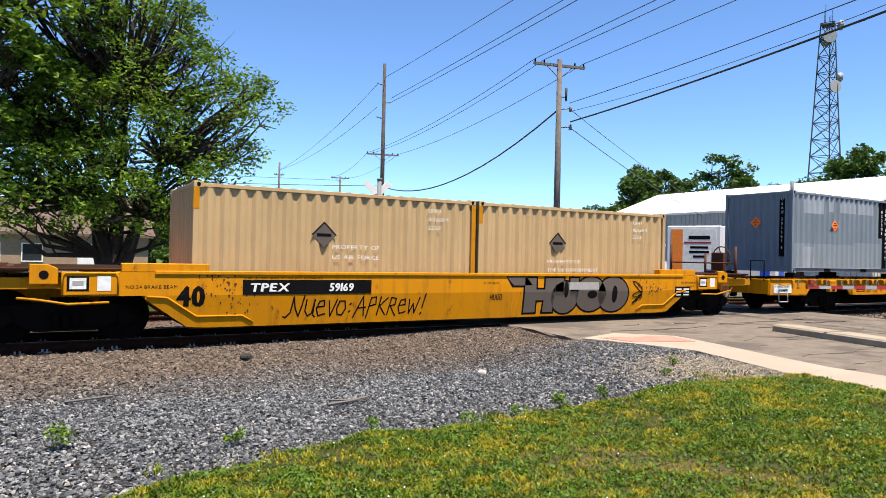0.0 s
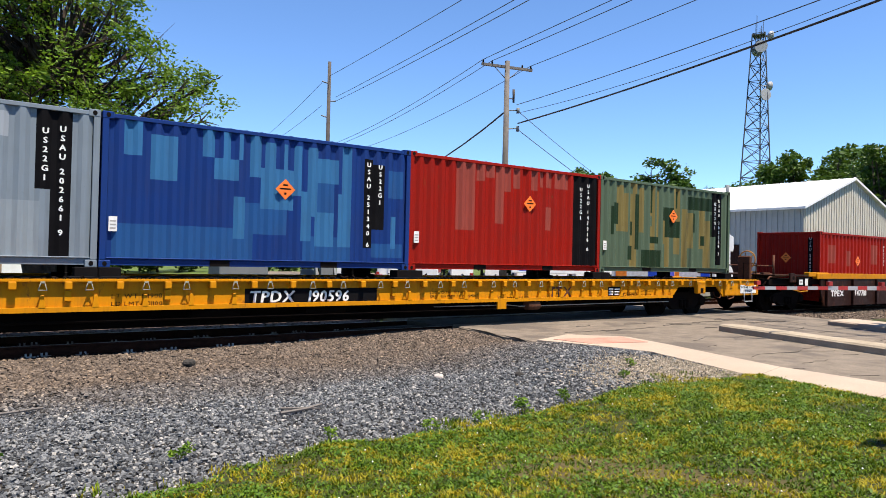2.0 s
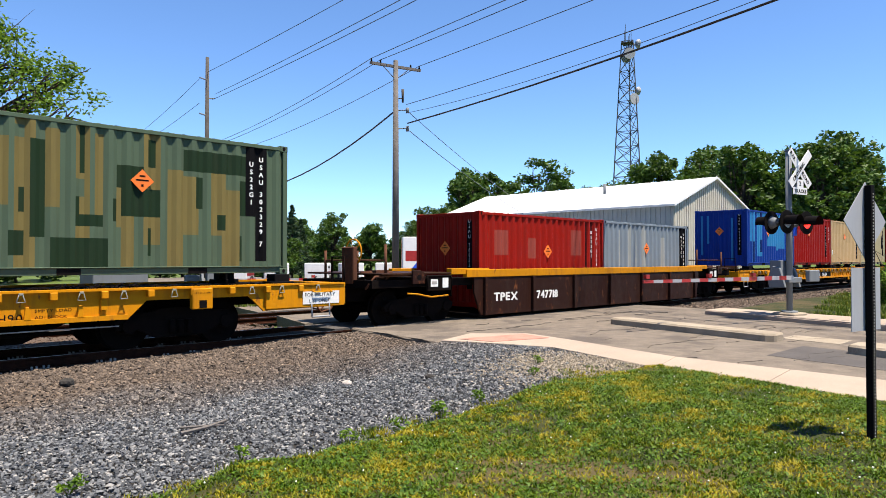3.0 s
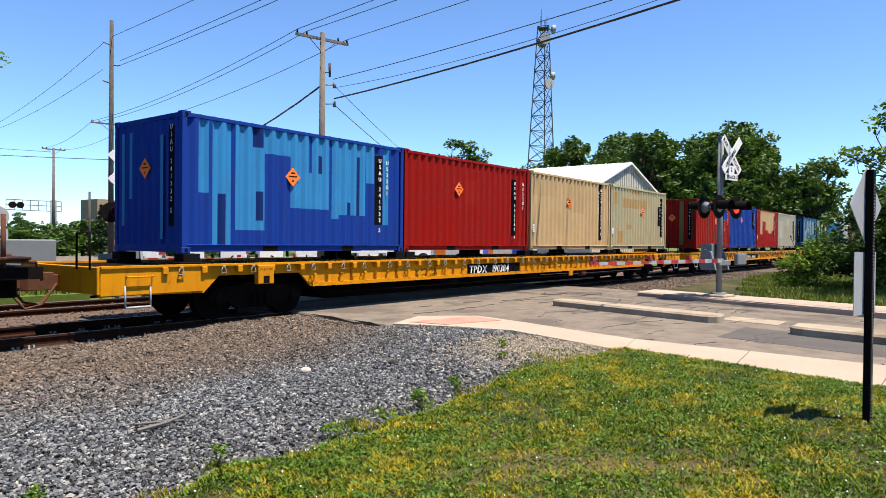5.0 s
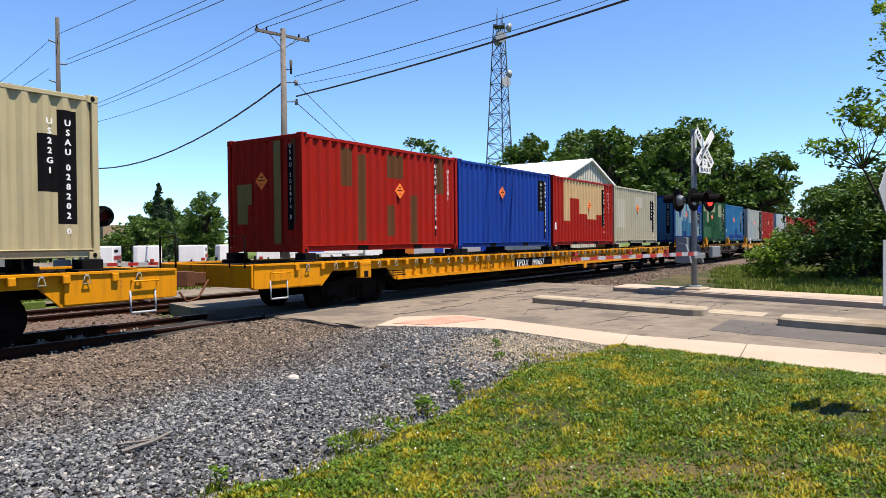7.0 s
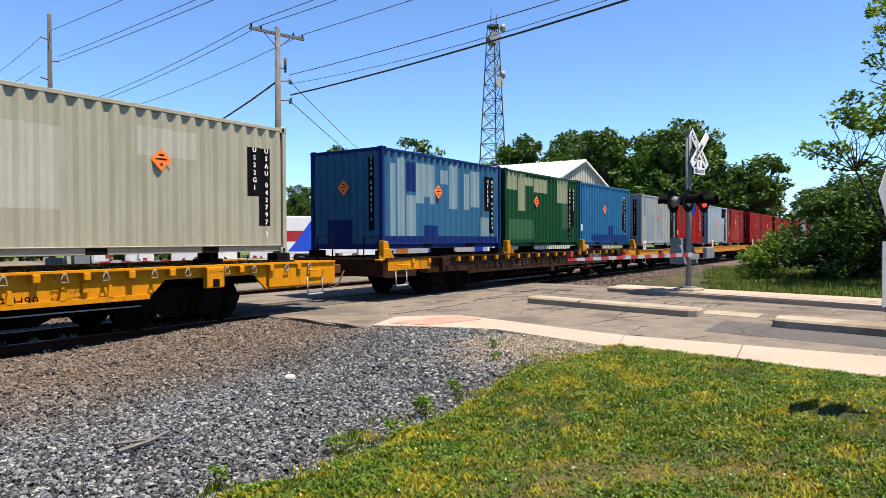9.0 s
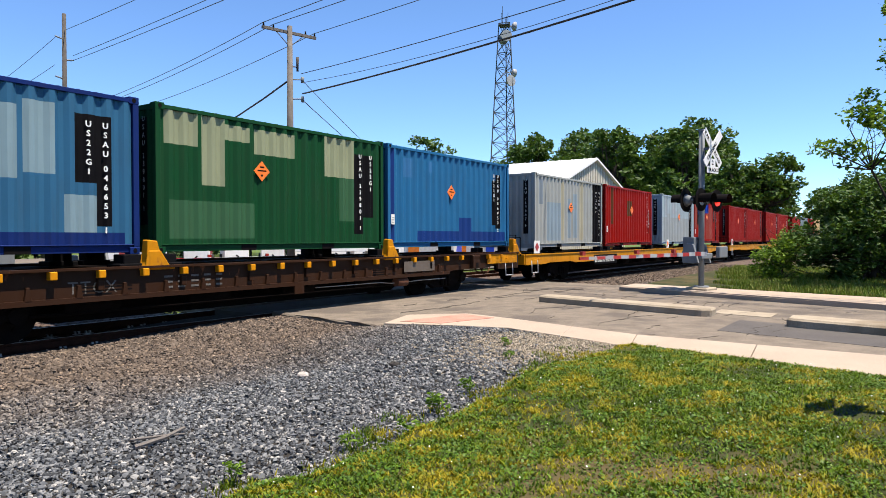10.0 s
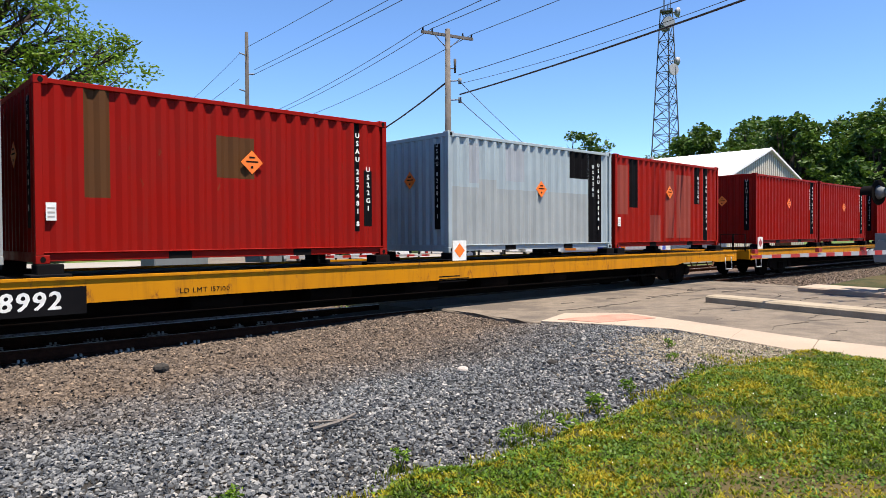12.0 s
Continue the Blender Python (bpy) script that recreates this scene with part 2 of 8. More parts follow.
M["alu"] = mat_paint("bare aluminium", (0.29, 0.3, 0.32), 0.4, 0.15)
M["tower_steel"] = mat_rough("weathered tower steel", (0.06, 0.065, 0.07), (0.1, 0.105, 0.11), 4, 0.7)
M["pole_dark"] = mat_rough("dark pole timber", (0.06, 0.054, 0.05), (0.11, 0.1, 0.094), 3, 0.9, 0.5)
M["wood"] = mat_rough("weathered pole timber", (0.12, 0.108, 0.1), (0.21, 0.19, 0.175), 3, 0.9, 0.5)
M["cable"] = mat_plain("black cable", (0.02, 0.02, 0.022), 0.6)
M["wire"] = mat_plain("grey wire", (0.05, 0.07, 0.1), 0.6)
M["concrete"] = mat_rough("pale concrete", (0.38, 0.305, 0.24), (0.46, 0.38, 0.3), 1.2, 0.9, 0.25, 90, c3=(0.36, 0.285, 0.22))
M["kerb"] = mat_rough("worn kerb concrete", (0.3, 0.25, 0.185), (0.44, 0.38, 0.29), 2.5, 0.95, 0.6, 50, c3=(0.2, 0.16, 0.11))
M["asphalt"] = mat_rough("sun bleached asphalt", (0.15, 0.125, 0.1), (0.25, 0.21, 0.168), 3.1, 0.95, 1.0, 38, c3=(0.11, 0.093, 0.078))
M["asphalt_dark"] = mat_rough("patched asphalt", (0.085, 0.078, 0.075), (0.125, 0.114, 0.106), 1.1, 0.95, 0.5, 120)
M["crack"] = mat_rough("tar in a crack", (0.085, 0.072, 0.06), (0.14, 0.12, 0.1), 6, 0.9)
M["pad"] = mat_rough("faded red warning pad", (0.45, 0.2, 0.15), (0.55, 0.3, 0.23), 3, 0.9, 0.4, 60)
M["dirt"] = mat_rough("stony dirt", (0.025, 0.023, 0.021), (0.045, 0.04, 0.036), 1.5, 0.95, 0.8, 70)
M["old_ballast"] = mat_rough("rust-stained ballast", (0.085, 0.058, 0.045), (0.16, 0.115, 0.09), 9, 0.95, 0.9, 45)
# ballast under the train: the shade there is put into this near-black colour
M["shaded_ballast"] = mat_rough("ballast with train shade in its colour", (0.014, 0.009, 0.007), (0.04, 0.024, 0.017), 9, 0.95, 0.9, 45, spec=0.05)
M["field"] = mat_rough("far grass", (0.07, 0.12, 0.016), (0.12, 0.16, 0.03), 0.4, 0.95, 0.5, 8)
M["soil"] = mat_rough("soil under grass", (0.02, 0.03, 0.005), (0.055, 0.055, 0.012), 2.2, 0.95, 0.8, 45, c3=(0.08, 0.062, 0.025))
M["lot"] = mat_rough("pale parking lot", (0.3, 0.28, 0.25), (0.37, 0.35, 0.31), 0.5, 0.95, 0.3, 60)
M["bark"] = mat_rough("dark bark", (0.035, 0.026, 0.02), (0.075, 0.058, 0.045), 7, 0.95, 0.9, 40)
M["leaf_near"] = mat_leaf("fresh leaves", (0.03, 0.085, 0.004), (0.21, 0.35, 0.018), 0.4)
M["leaf_dark"] = mat_leaf("dark leaves", (0.012, 0.04, 0.004), (0.06, 0.135, 0.01), 0.2)
M["leaf_far"] = mat_leaf("tree leaves", (0.016, 0.05, 0.005), (0.075, 0.15, 0.012), 0.22)
M["needle"] = mat_leaf("spruce needles", (0.008, 0.03, 0.012), (0.025, 0.06, 0.022), 0.1)
M["red_glow"] = mat_plain("lit red lens", (1.0, 0.03, 0.015), 0.3, glow=0.7)
M["lens"] = mat_plain("dark red lens", (0.06, 0.004, 0.004), 0.15)
M["reflect_red"] = mat_plain("red reflective sheeting", (0.3, 0.014, 0.01), 0.4)
M["panel_white"] = mat_paint("white sheet metal", (0.6, 0.61, 0.62), 0.45, 0.12)
M["siding"] = mat_paint("cream ribbed siding", (0.43, 0.41, 0.35), 0.5, 0.12)
M["siding_grey"] = mat_paint("grey ribbed siding", (0.28, 0.3, 0.31), 0.5, 0.12)
M["roof_white"] = mat_paint("white metal roof", (0.62, 0.63, 0.65), 0.5, 0.1)
M["glass"], _n, _p = base_mat("dark window glass", 0.06, 0.0, 0.6)
_p.inputs["Base Color"].default_value = (0.02, 0.025, 0.03, 1)
M["shingle"] = mat_rough("brown shingles", (0.12, 0.085, 0.07), (0.18, 0.13, 0.105), 6, 0.95, 0.5, 30)
M["brick"] = mat_rough("tan brickwork", (0.3, 0.21, 0.15), (0.4, 0.3, 0.22), 9, 0.95, 0.4, 30)
M["blue_sign"] = mat_plain("blue enamel", (0.01, 0.06, 0.5), 0.4)
M["box_orange"] = mat_plain("orange panel", (0.75, 0.2, 0.01), 0.5)
M["rubber"] = mat_rough("tyre rubber", (0.018, 0.018, 0.018), (0.03, 0.03, 0.03), 20, 0.85)


# ---- the large structure: ground, beds, tracks, road ----
def sheet(name, pts, z, thick, mat, label, kind="structure", category="", bevel=0.0):
    bm = bmesh.new()
    slab(bm, pts, "z", z - thick, z)
    return single(name, bm, mat, label, category, kind, bevel=bevel)


bm = bmesh.new()
bmesh.ops.create_grid(bm, x_segments=60, y_segments=60, size=2400)
bmesh.ops.translate(bm, vec=(0, 0, -0.45), verts=bm.verts)
single("ground", bm, M["field"], "flat green land that runs to the horizon", "ground", "structure")

# ballast bed: falls from the ties to the lawn's edge
def smooth(v):
    v = np.clip(v, 0, 1)
    return v * v * (3 - 2 * v)


def bed_z(x, y):
    """Gravel rises to the footpath and the crossing."""
    return -0.19 + 0.03 * smooth((x - 2.0) / 3.0) + (0.245 - 0.13 * smooth((y - 8.9) / 1.4)) * smooth((x - 5.0) / 3.9) + 0.02 * smooth((y - 10.2) / 2.0)


EDGE_X = (-4.0, 0.5, 1.5, 2.5, 3.5, 4.5, 5.6, 7.0, 8.0, 9.0)
EDGE_Y = (3.4, 4.9, 5.35, 5.58, 5.58, 5.52, 5.62, 5.62, 5.5, 5.3)


def edge_y(x):
    """Where the lawn meets the gravel."""
    return np.interp(x, EDGE_X, EDGE_Y) + 0.07 * np.sin(x * 3.1) + 0.05 * np.sin(x * 7.3 + 1)


def lawn_z(x, y):
    top = 0.0 + 0.12 * smooth((x - 4.2) / 2.6)
    return top - (top - bed_z(x, y) + 0.12) * smooth((y - edge_y(x) + 0.4) / 0.6)


bm = bmesh.new()
nx, ny = 74, 24
grid = [[bm.verts.new((-26 + i * 0.48, 2.5 + j * 0.5, bed_z(-26 + i * 0.48, 2.5 + j * 0.5) - 0.015)) for j in range(ny)] for i in range(nx)]
for i in range(nx - 1):
    for j in range(ny - 1):
        bm.faces.new((grid[i][j], grid[i + 1][j], grid[i + 1][j + 1], grid[i][j + 1]))
single("gravel_bed", bm, M["dirt"], "crushed stone bed beside the railway track", "ground", "structure")
sheet("ballast_bed", [(20.0, 9.4), (400, 9.4), (400, 20.5), (20.0, 20.5)], -0.13, 0.3, M["old_ballast"], "stony track bed beyond the crossing")
sheet("far_ballast_bed", [(-120, 15.0), (9.0, 15.0), (9.0, 20.5), (-120, 20.5)], -0.13, 0.3, M["old_ballast"], "stony bed of the second track")
sheet("parking_lot", [(-10, 24.5), (62, 24.5), (62, 52), (-10, 52)], -0.05, 0.3, M["lot"], "pale paved lot behind the tracks")

# road and crossing surface, along the leaning road line
def road_x(y, off):
    return off + 0.245 * y


def road_strip(a, b, y0, y1):
    return [(road_x(y0, a), y0), (road_x(y0, b), y0), (road_x(y1, b), y1), (road_x(y1, a), y1)]


sheet("road", road_strip(8.6, 16.6, -60, 9.2), 0.05, 0.4, M["asphalt"], "sun bleached asphalt road leading over the crossing")
bm = bmesh.new()
slab(bm, [(8.95, 9.7), (10.6, 9.0), (18.9, 9.0), (21.0, 9.6), (21.6, 12.9), (21.6, 12.98), (9.5, 12.98), (9.28, 12.2), (9.3, 11.4), (9.1, 10.7), (9.12, 10.2)], "z", -0.3, 0.045)
single("crossing_apron", bm, M["asphalt"], "worn asphalt apron at the rails", "road", "structure", bevel=0.03)
sheet("crossing_panel", [(9.2, 13.2), (21.6, 13.2), (21.6, 14.44), (9.2, 14.44)], 0.02, 0.3, M["asphalt_dark"], "dark panel between the rails of the crossing")
sheet("crossing_strip", [(9.4, 14.7), (21.8, 14.7), (22.8, 17.28), (10.2, 17.28)], 0.03, 0.3, M["asphalt"], "asphalt between the two tracks")
sheet("far_road", [(10.6, 19.0), (23.0, 19.0), (33, 60), (20, 60)], 0.02, 0.4, M["asphalt"], "asphalt road beyond the tracks")
sheet("asphalt_patch", road_strip(10.3, 12.0, -20, 4.6), 0.054, 0.05, M["asphalt_dark"], "darker repaired stretch of road")
bm = bmesh.new()
crk = random.Random(3)
for y0, a, steps in [(8.3, 10.0, 14), (6.4, 9.3, 14), (10.4, 8.0, 14), (6.5, 12.8, 12), (10.9, 12.0, 14)] + [(crk.uniform(1.5, 11.5), crk.uniform(8.6, 15.0), crk.randint(2, 7)) for _ in range(38)]:
    x, y = road_x(y0, a), y0
    for _ in range(steps):
        x2, y2 = x + 0.16 + crk.random() * 0.1, y + crk.uniform(-0.13, 0.13)
        w = crk.uniform(0.002, 0.005)
        slab(bm, [(x, y), (x2, y2), (x2, y2 + w), (x, y + w)], "z", 0.02, 0.058)
        x, y = x2, y2
single("road_cracks", bm, M["crack"], "dark tar-filled cracks across the asphalt", "crack", "structure")

# near footpath: pale slabs with joints
near_edge = [(6.0, -8.0), (7.75, 0.0), (8.25, 2.05), (8.72, 5.1), (9.15, 6.3), (9.52, 7.4), (9.3, 8.3), (8.87, 9.45)]
far_edge = [(8.0, -8.0), (9.5, 0.0), (9.76, 2.05), (9.9, 5.4), (10.25, 6.6), (10.62, 7.75), (10.95, 9.05), (10.12, 9.9)]
walk_root = thing("footpath", "pale concrete footpath beside the road", "footpath", kind="structure")


def lerp_line(line, t):
    t = min(max(t, 0.0), len(line) - 1.0001)
    k = int(t)
    f = t - k
    return tuple(a + (b - a) * f for a, b in zip(line[k], line[k + 1]))


cuts = [0, 0.2, 0.4, 0.6, 0.8, 1.0, 1.5, 2.0, 2.5, 3.0, 4.0, 5.0, 6.0, 7.0]
for a, b in zip(cuts, cuts[1:]):
    bm = bmesh.new()
    p = [lerp_line(near_edge, a + 0.002), lerp_line(far_edge, a + 0.002), lerp_line(far_edge, b - 0.002), lerp_line(near_edge, b - 0.002)]
    slab(bm, p, "z", -0.2, 0.105)
    part("slab", bm, M["concrete"], walk_root, bevel=0.006)
sheet("warning_pad", [(9.35, 8.6), (10.55, 8.25), (10.75, 9.05), (9.2, 9.35)], 0.113, 0.02, M["pad"], "faded red ramp pad set in the footpath")

# median islands and the far footpath
for y0, y1, a, w in ((5.15, 9.3, 12.05, 0.62), (-14.0, 3.75, 11.55, 0.75)):
    bm = bmesh.new()
    pts = [(road_x(y0, a) + 0.1, y0), (road_x(y0, a + w) - 0.1, y0), (road_x(y0, a + w), y0 + 0.2), (road_x(y1, a + w), y1 - 0.2),
           (road_x(y1, a + w) - 0.1, y1), (road_x(y1, a) + 0.1, y1), (road_x(y1, a), y1 - 0.2), (road_x(y0, a), y0 + 0.2)]
    slab(bm, pts, "z", -0.1, 0.2)
    tagged(single("median_island", bm, M["kerb"], "worn raised concrete median with chipped edges", "kerb", "structure", bevel=0.035))
sheet("far_footpath", [(14.4, -6), (16.6, -6), (18.4, 2.3), (20.3, 9.0), (18.95, 9.0), (16.45, 2.3)], 0.17, 0.4, M["concrete"], "pale concrete footpath across the road", bevel=0.03)
sheet("painted_mark", road_strip(12.8, 13.6, 4.2, 5.3), 0.056, 0.04, M["kerb"], "pale patch of concrete at the median's end")
sheet("verge", [(18.5, 2.0), (20.4, 8.9), (26, 9.3), (60, 9.5), (60, -30), (12, -30)], 0.1, 0.4, M["soil"], "rough grass verge beyond the road")
bm = bmesh.new()
lx = [-30 + k * 3.0 for k in range(9)] + [-3 + k * 0.2 for k in range(62)]
ly = [-30, -15, -5, -1] + [0.2 * k for k in range(36)]
grid = [[bm.verts.new((min(px, 7.66 + 0.235 * py) if px > 6 else px, py, float(lawn_z(px, py)))) for py in ly] for px in lx]
for p, q in zip(grid, grid[1:]):
    for k in range(len(ly) - 1):
        if (p[k].co - q[k].co).length > 1e-4 and (p[k + 1].co - q[k + 1].co).length > 1e-4:
            bm.faces.new((p[k], q[k], q[k + 1], p[k + 1])).smooth = True
single("lawn", bm, M["soil"], "mown lawn with bare yellow patches", "lawn", "structure")
sheet("far_lawn", [(-120, 21.0), (9.0, 21.0), (10, 24.4), (-120, 24.4)], 0.0, 0.4, M["field"], "strip of grass behind the tracks")

# tracks
def track(yc, x0, x1, gap):
    root = thing("railway_track", "railway track of dark steel rails on timber ties", "railway track", "two tracks", kind="structure")
    for side in (-1, 1):
        y = yc + side * 0.75
        bm = bmesh.new()
        prof = [(y - 0.07, -0.17), (y + 0.07, -0.17), (y + 0.07, -0.155), (y + 0.012, -0.135), (y + 0.012, -0.045), (y + 0.036, -0.035),
                (y + 0.036, -0.004), (y - 0.036, -0.004), (y - 0.036, -0.035), (y - 0.012, -0.045), (y - 0.012, -0.135), (y - 0.07, -0.155)]
        slab(bm, prof, "x", x0, x1)
        rail = part("rail", bm, M["rail"], root)
        bm = bmesh.new()
        box(bm, (x0, y - 0.027, -0.004), (x1, y + 0.027, 0.0))
        part("rail_head", bm, M["railtop"], rail, "polished running surface")
    bm = bmesh.new()
    box(bm, (-0.115, yc - 1.3, -0.36), (0.115, yc + 1.3, -0.172))
    me = mesh_of("tie", bm, M["tie"], 0.01)
    bm = bmesh.new()
    for side in (-1, 1):
        y = yc + side * 0.75
        box(bm, (-0.1, y - 0.17, -0.172), (0.1, y + 0.17, -0.163))
        for dy in (-0.1, 0.1):
            box(bm, (-0.05, y + dy - 0.02, -0.163), (-0.02, y + dy + 0.02, -0.12))
            box(bm, (0.02, y + dy - 0.02, -0.163), (0.05, y + dy + 0.02, -0.12))
    fix = mesh_of("tie_plate", bm, M["bar_grey"])
    x = -14.0
    while x < 46:
        if not 9.0 < x < 21.8:
            jig = pose(x + RNG.uniform(-0.04, 0.04), RNG.uniform(-0.05, 0.05), RNG.uniform(-0.01, 0.006), 0, 0, RNG.uniform(-1, 1))
            t = part("tie", me, None, root, at=jig)
            part("tie_plate", fix, None, t)
        x += gap
    return root


track(YC, -120, 400, 0.53)
track(YC + 4.3, -120, 400, 0.56)

# ---- the train: every car and container is a thing; u is the distance along the train ----
SPEED, GAIN = 12.305, 0.01822
MOVERS, AXLES = [], []          # (thing, rest matrix)
CL, CW, CH = 6.058, 2.438, 2.591


def rest(u, y=YC, z=0.0):
    return pose(u, y, z)


WALL_CACHE = {}


def corr_wall(patches, mats, ribs=20, rows=24):
    """Near side wall with trapezoid ribs; painted-over rectangles pick another paint."""
    x0, x1, z0, z1 = 0.11, CL - 0.11, 0.16, CH - 0.1
    p = (x1 - x0) / ribs
    xs, ys = [], []
    for k in range(ribs):
        for f, y in ((0.0, 0.054), (0.26, 0.054), (0.5, 0.008), (0.76, 0.008)):
            xs.append(x0 + (k + f) * p)
            ys.append(y)
    xs.append(x1)
    ys.append(0.052)
    bm = bmesh.new()
    n = len(xs)
    grid = [[bm.verts.new((xs[i], ys[i], z0 + (z1 - z0) * j / rows)) for i in range(n)] for j in range(rows + 1)]
    for j in range(rows):
        fz = (z0 + (z1 - z0) * (j + 0.5) / rows) / CH
        for i in range(n - 1):
            fx = 0.5 * (xs[i] + xs[i + 1]) / CL
            f = bm.faces.new((grid[j][i], grid[j][i + 1], grid[j + 1][i + 1], grid[j + 1][i]))
            for mi, rects in patches:
                for a, b, c, d in rects:
                    if a <= fx <= c and b <= fz <= d:
                        f.material_index = mi
    return mesh_of("side_wall", bm, mats)


def plain_wall(length, ribs, mat, axis):
    bm = bmesh.new()
    z0, z1 = 0.16, CH - 0.1
    p = length / ribs
    prev = None
    for k in range(ribs + 1):
        for f, d in ((0.0, 0.045), (0.26, 0.045), (0.5, 0.004), (0.76, 0.004)):
            if k == ribs and f > 0:
                break
            w = 0.11 + (k + f) * p
            lo, hi = ((w, CW - d), (w, CW - d)) if axis == "x" else ((d, w), (d, w))
            v = (bm.verts.new((*lo, z0)), bm.verts.new((*hi, z1)))
            if prev:
                bm.faces.new((prev[0], v[0], v[1], prev[1]))
            prev = v
    return mesh_of("side_wall" if axis == "x" else "end_wall", bm, mat)


def cached(key, make):
    if key not in WALL_CACHE:
        WALL_CACHE[key] = make()
    return WALL_CACHE[key]


def frame_mesh(mat):
    bm = bmesh.new()
    for x in (0.0, CL - 0.1):
        for y in (0.0, CW - 0.1):
            box(bm, (x, y, 0.12), (x + 0.1, y + 0.1, CH - 0.11))
    for y, d in ((0.002, 0.0), (CW - 0.062, -0.034)):
        box(bm, (0.1, y, CH - 0.1), (CL - 0.1, y + 0.06, CH - 0.03))
        box(bm, (0.1, y, 0.145), (CL - 0.1, y + 0.06, 0.165))
        box(bm, (0.1, y + 0.034 + d, 0.03), (CL - 0.1, y + 0.06 + d, 0.144))
    for x in (0.006, CL - 0.066):
        box(bm, (x, 0.1, CH - 0.11), (x + 0.06, CW - 0.1, CH - 0.02))
        box(bm, (x, 0.1, 0.02), (x + 0.06, CW - 0.1, 0.16))
    return mesh_of("steel_frame", bm, mat, 0.006)


def casting_mesh(mat):
    bm = bmesh.new()
    box(bm, (-0.089, -0.081, -0.059), (0.089, 0.081, 0.059))
    return mesh_of("corner_casting", bm, mat, 0.008)


def slot_mesh():
    bm = bmesh.new()
    slab(bm, [(0.036 * math.cos(k), 0.042 * math.sin(k)) for k in (0, 0.8, 1.57, 2.35, 3.14, 3.93, 4.71, 5.5)], "y", -0.0025, 0.0)
    return mesh_of("slot", bm, M["ink"])


def pocket_mesh():
    bm = bmesh.new()
    box(bm, (0.0, 0.03, 0.032), (0.36, 0.05, 0.142))
    return mesh_of("fork_pocket", bm, M["ink"])


def roof_mesh(mat):
    bm = bmesh.new()
    v = []
    for k in range(41):
        x = 0.1 + (CL - 0.2) * k / 40
        z = CH - (0.035 if k % 2 else 0.015)
        v.append((bm.verts.new((x, 0.05, z)), bm.verts.new((x, CW - 0.05, z))))
    for a, b in zip(v, v[1:]):
        bm.faces.new((a[0], b[0], b[1], a[1]))
    return mesh_of("roof", bm, mat)


def placard_mesh(col):
    bm = bmesh.new()
    r = 0.2
    slab(bm, [(-r, 0), (0, -r), (r, 0), (0, r)], "y", -0.006, 0.0)
    for x, z, w, h in ((-0.05, 0.07, 0.1, 0.028), (-0.11, 0.0, 0.22, 0.025), (-0.02, -0.1, 0.04, 0.04)):
        box(bm, (x, -0.009, z), (x + w, -0.0062, z + h), 1)
    return mesh_of("placard", bm, [col, M["ink"]])


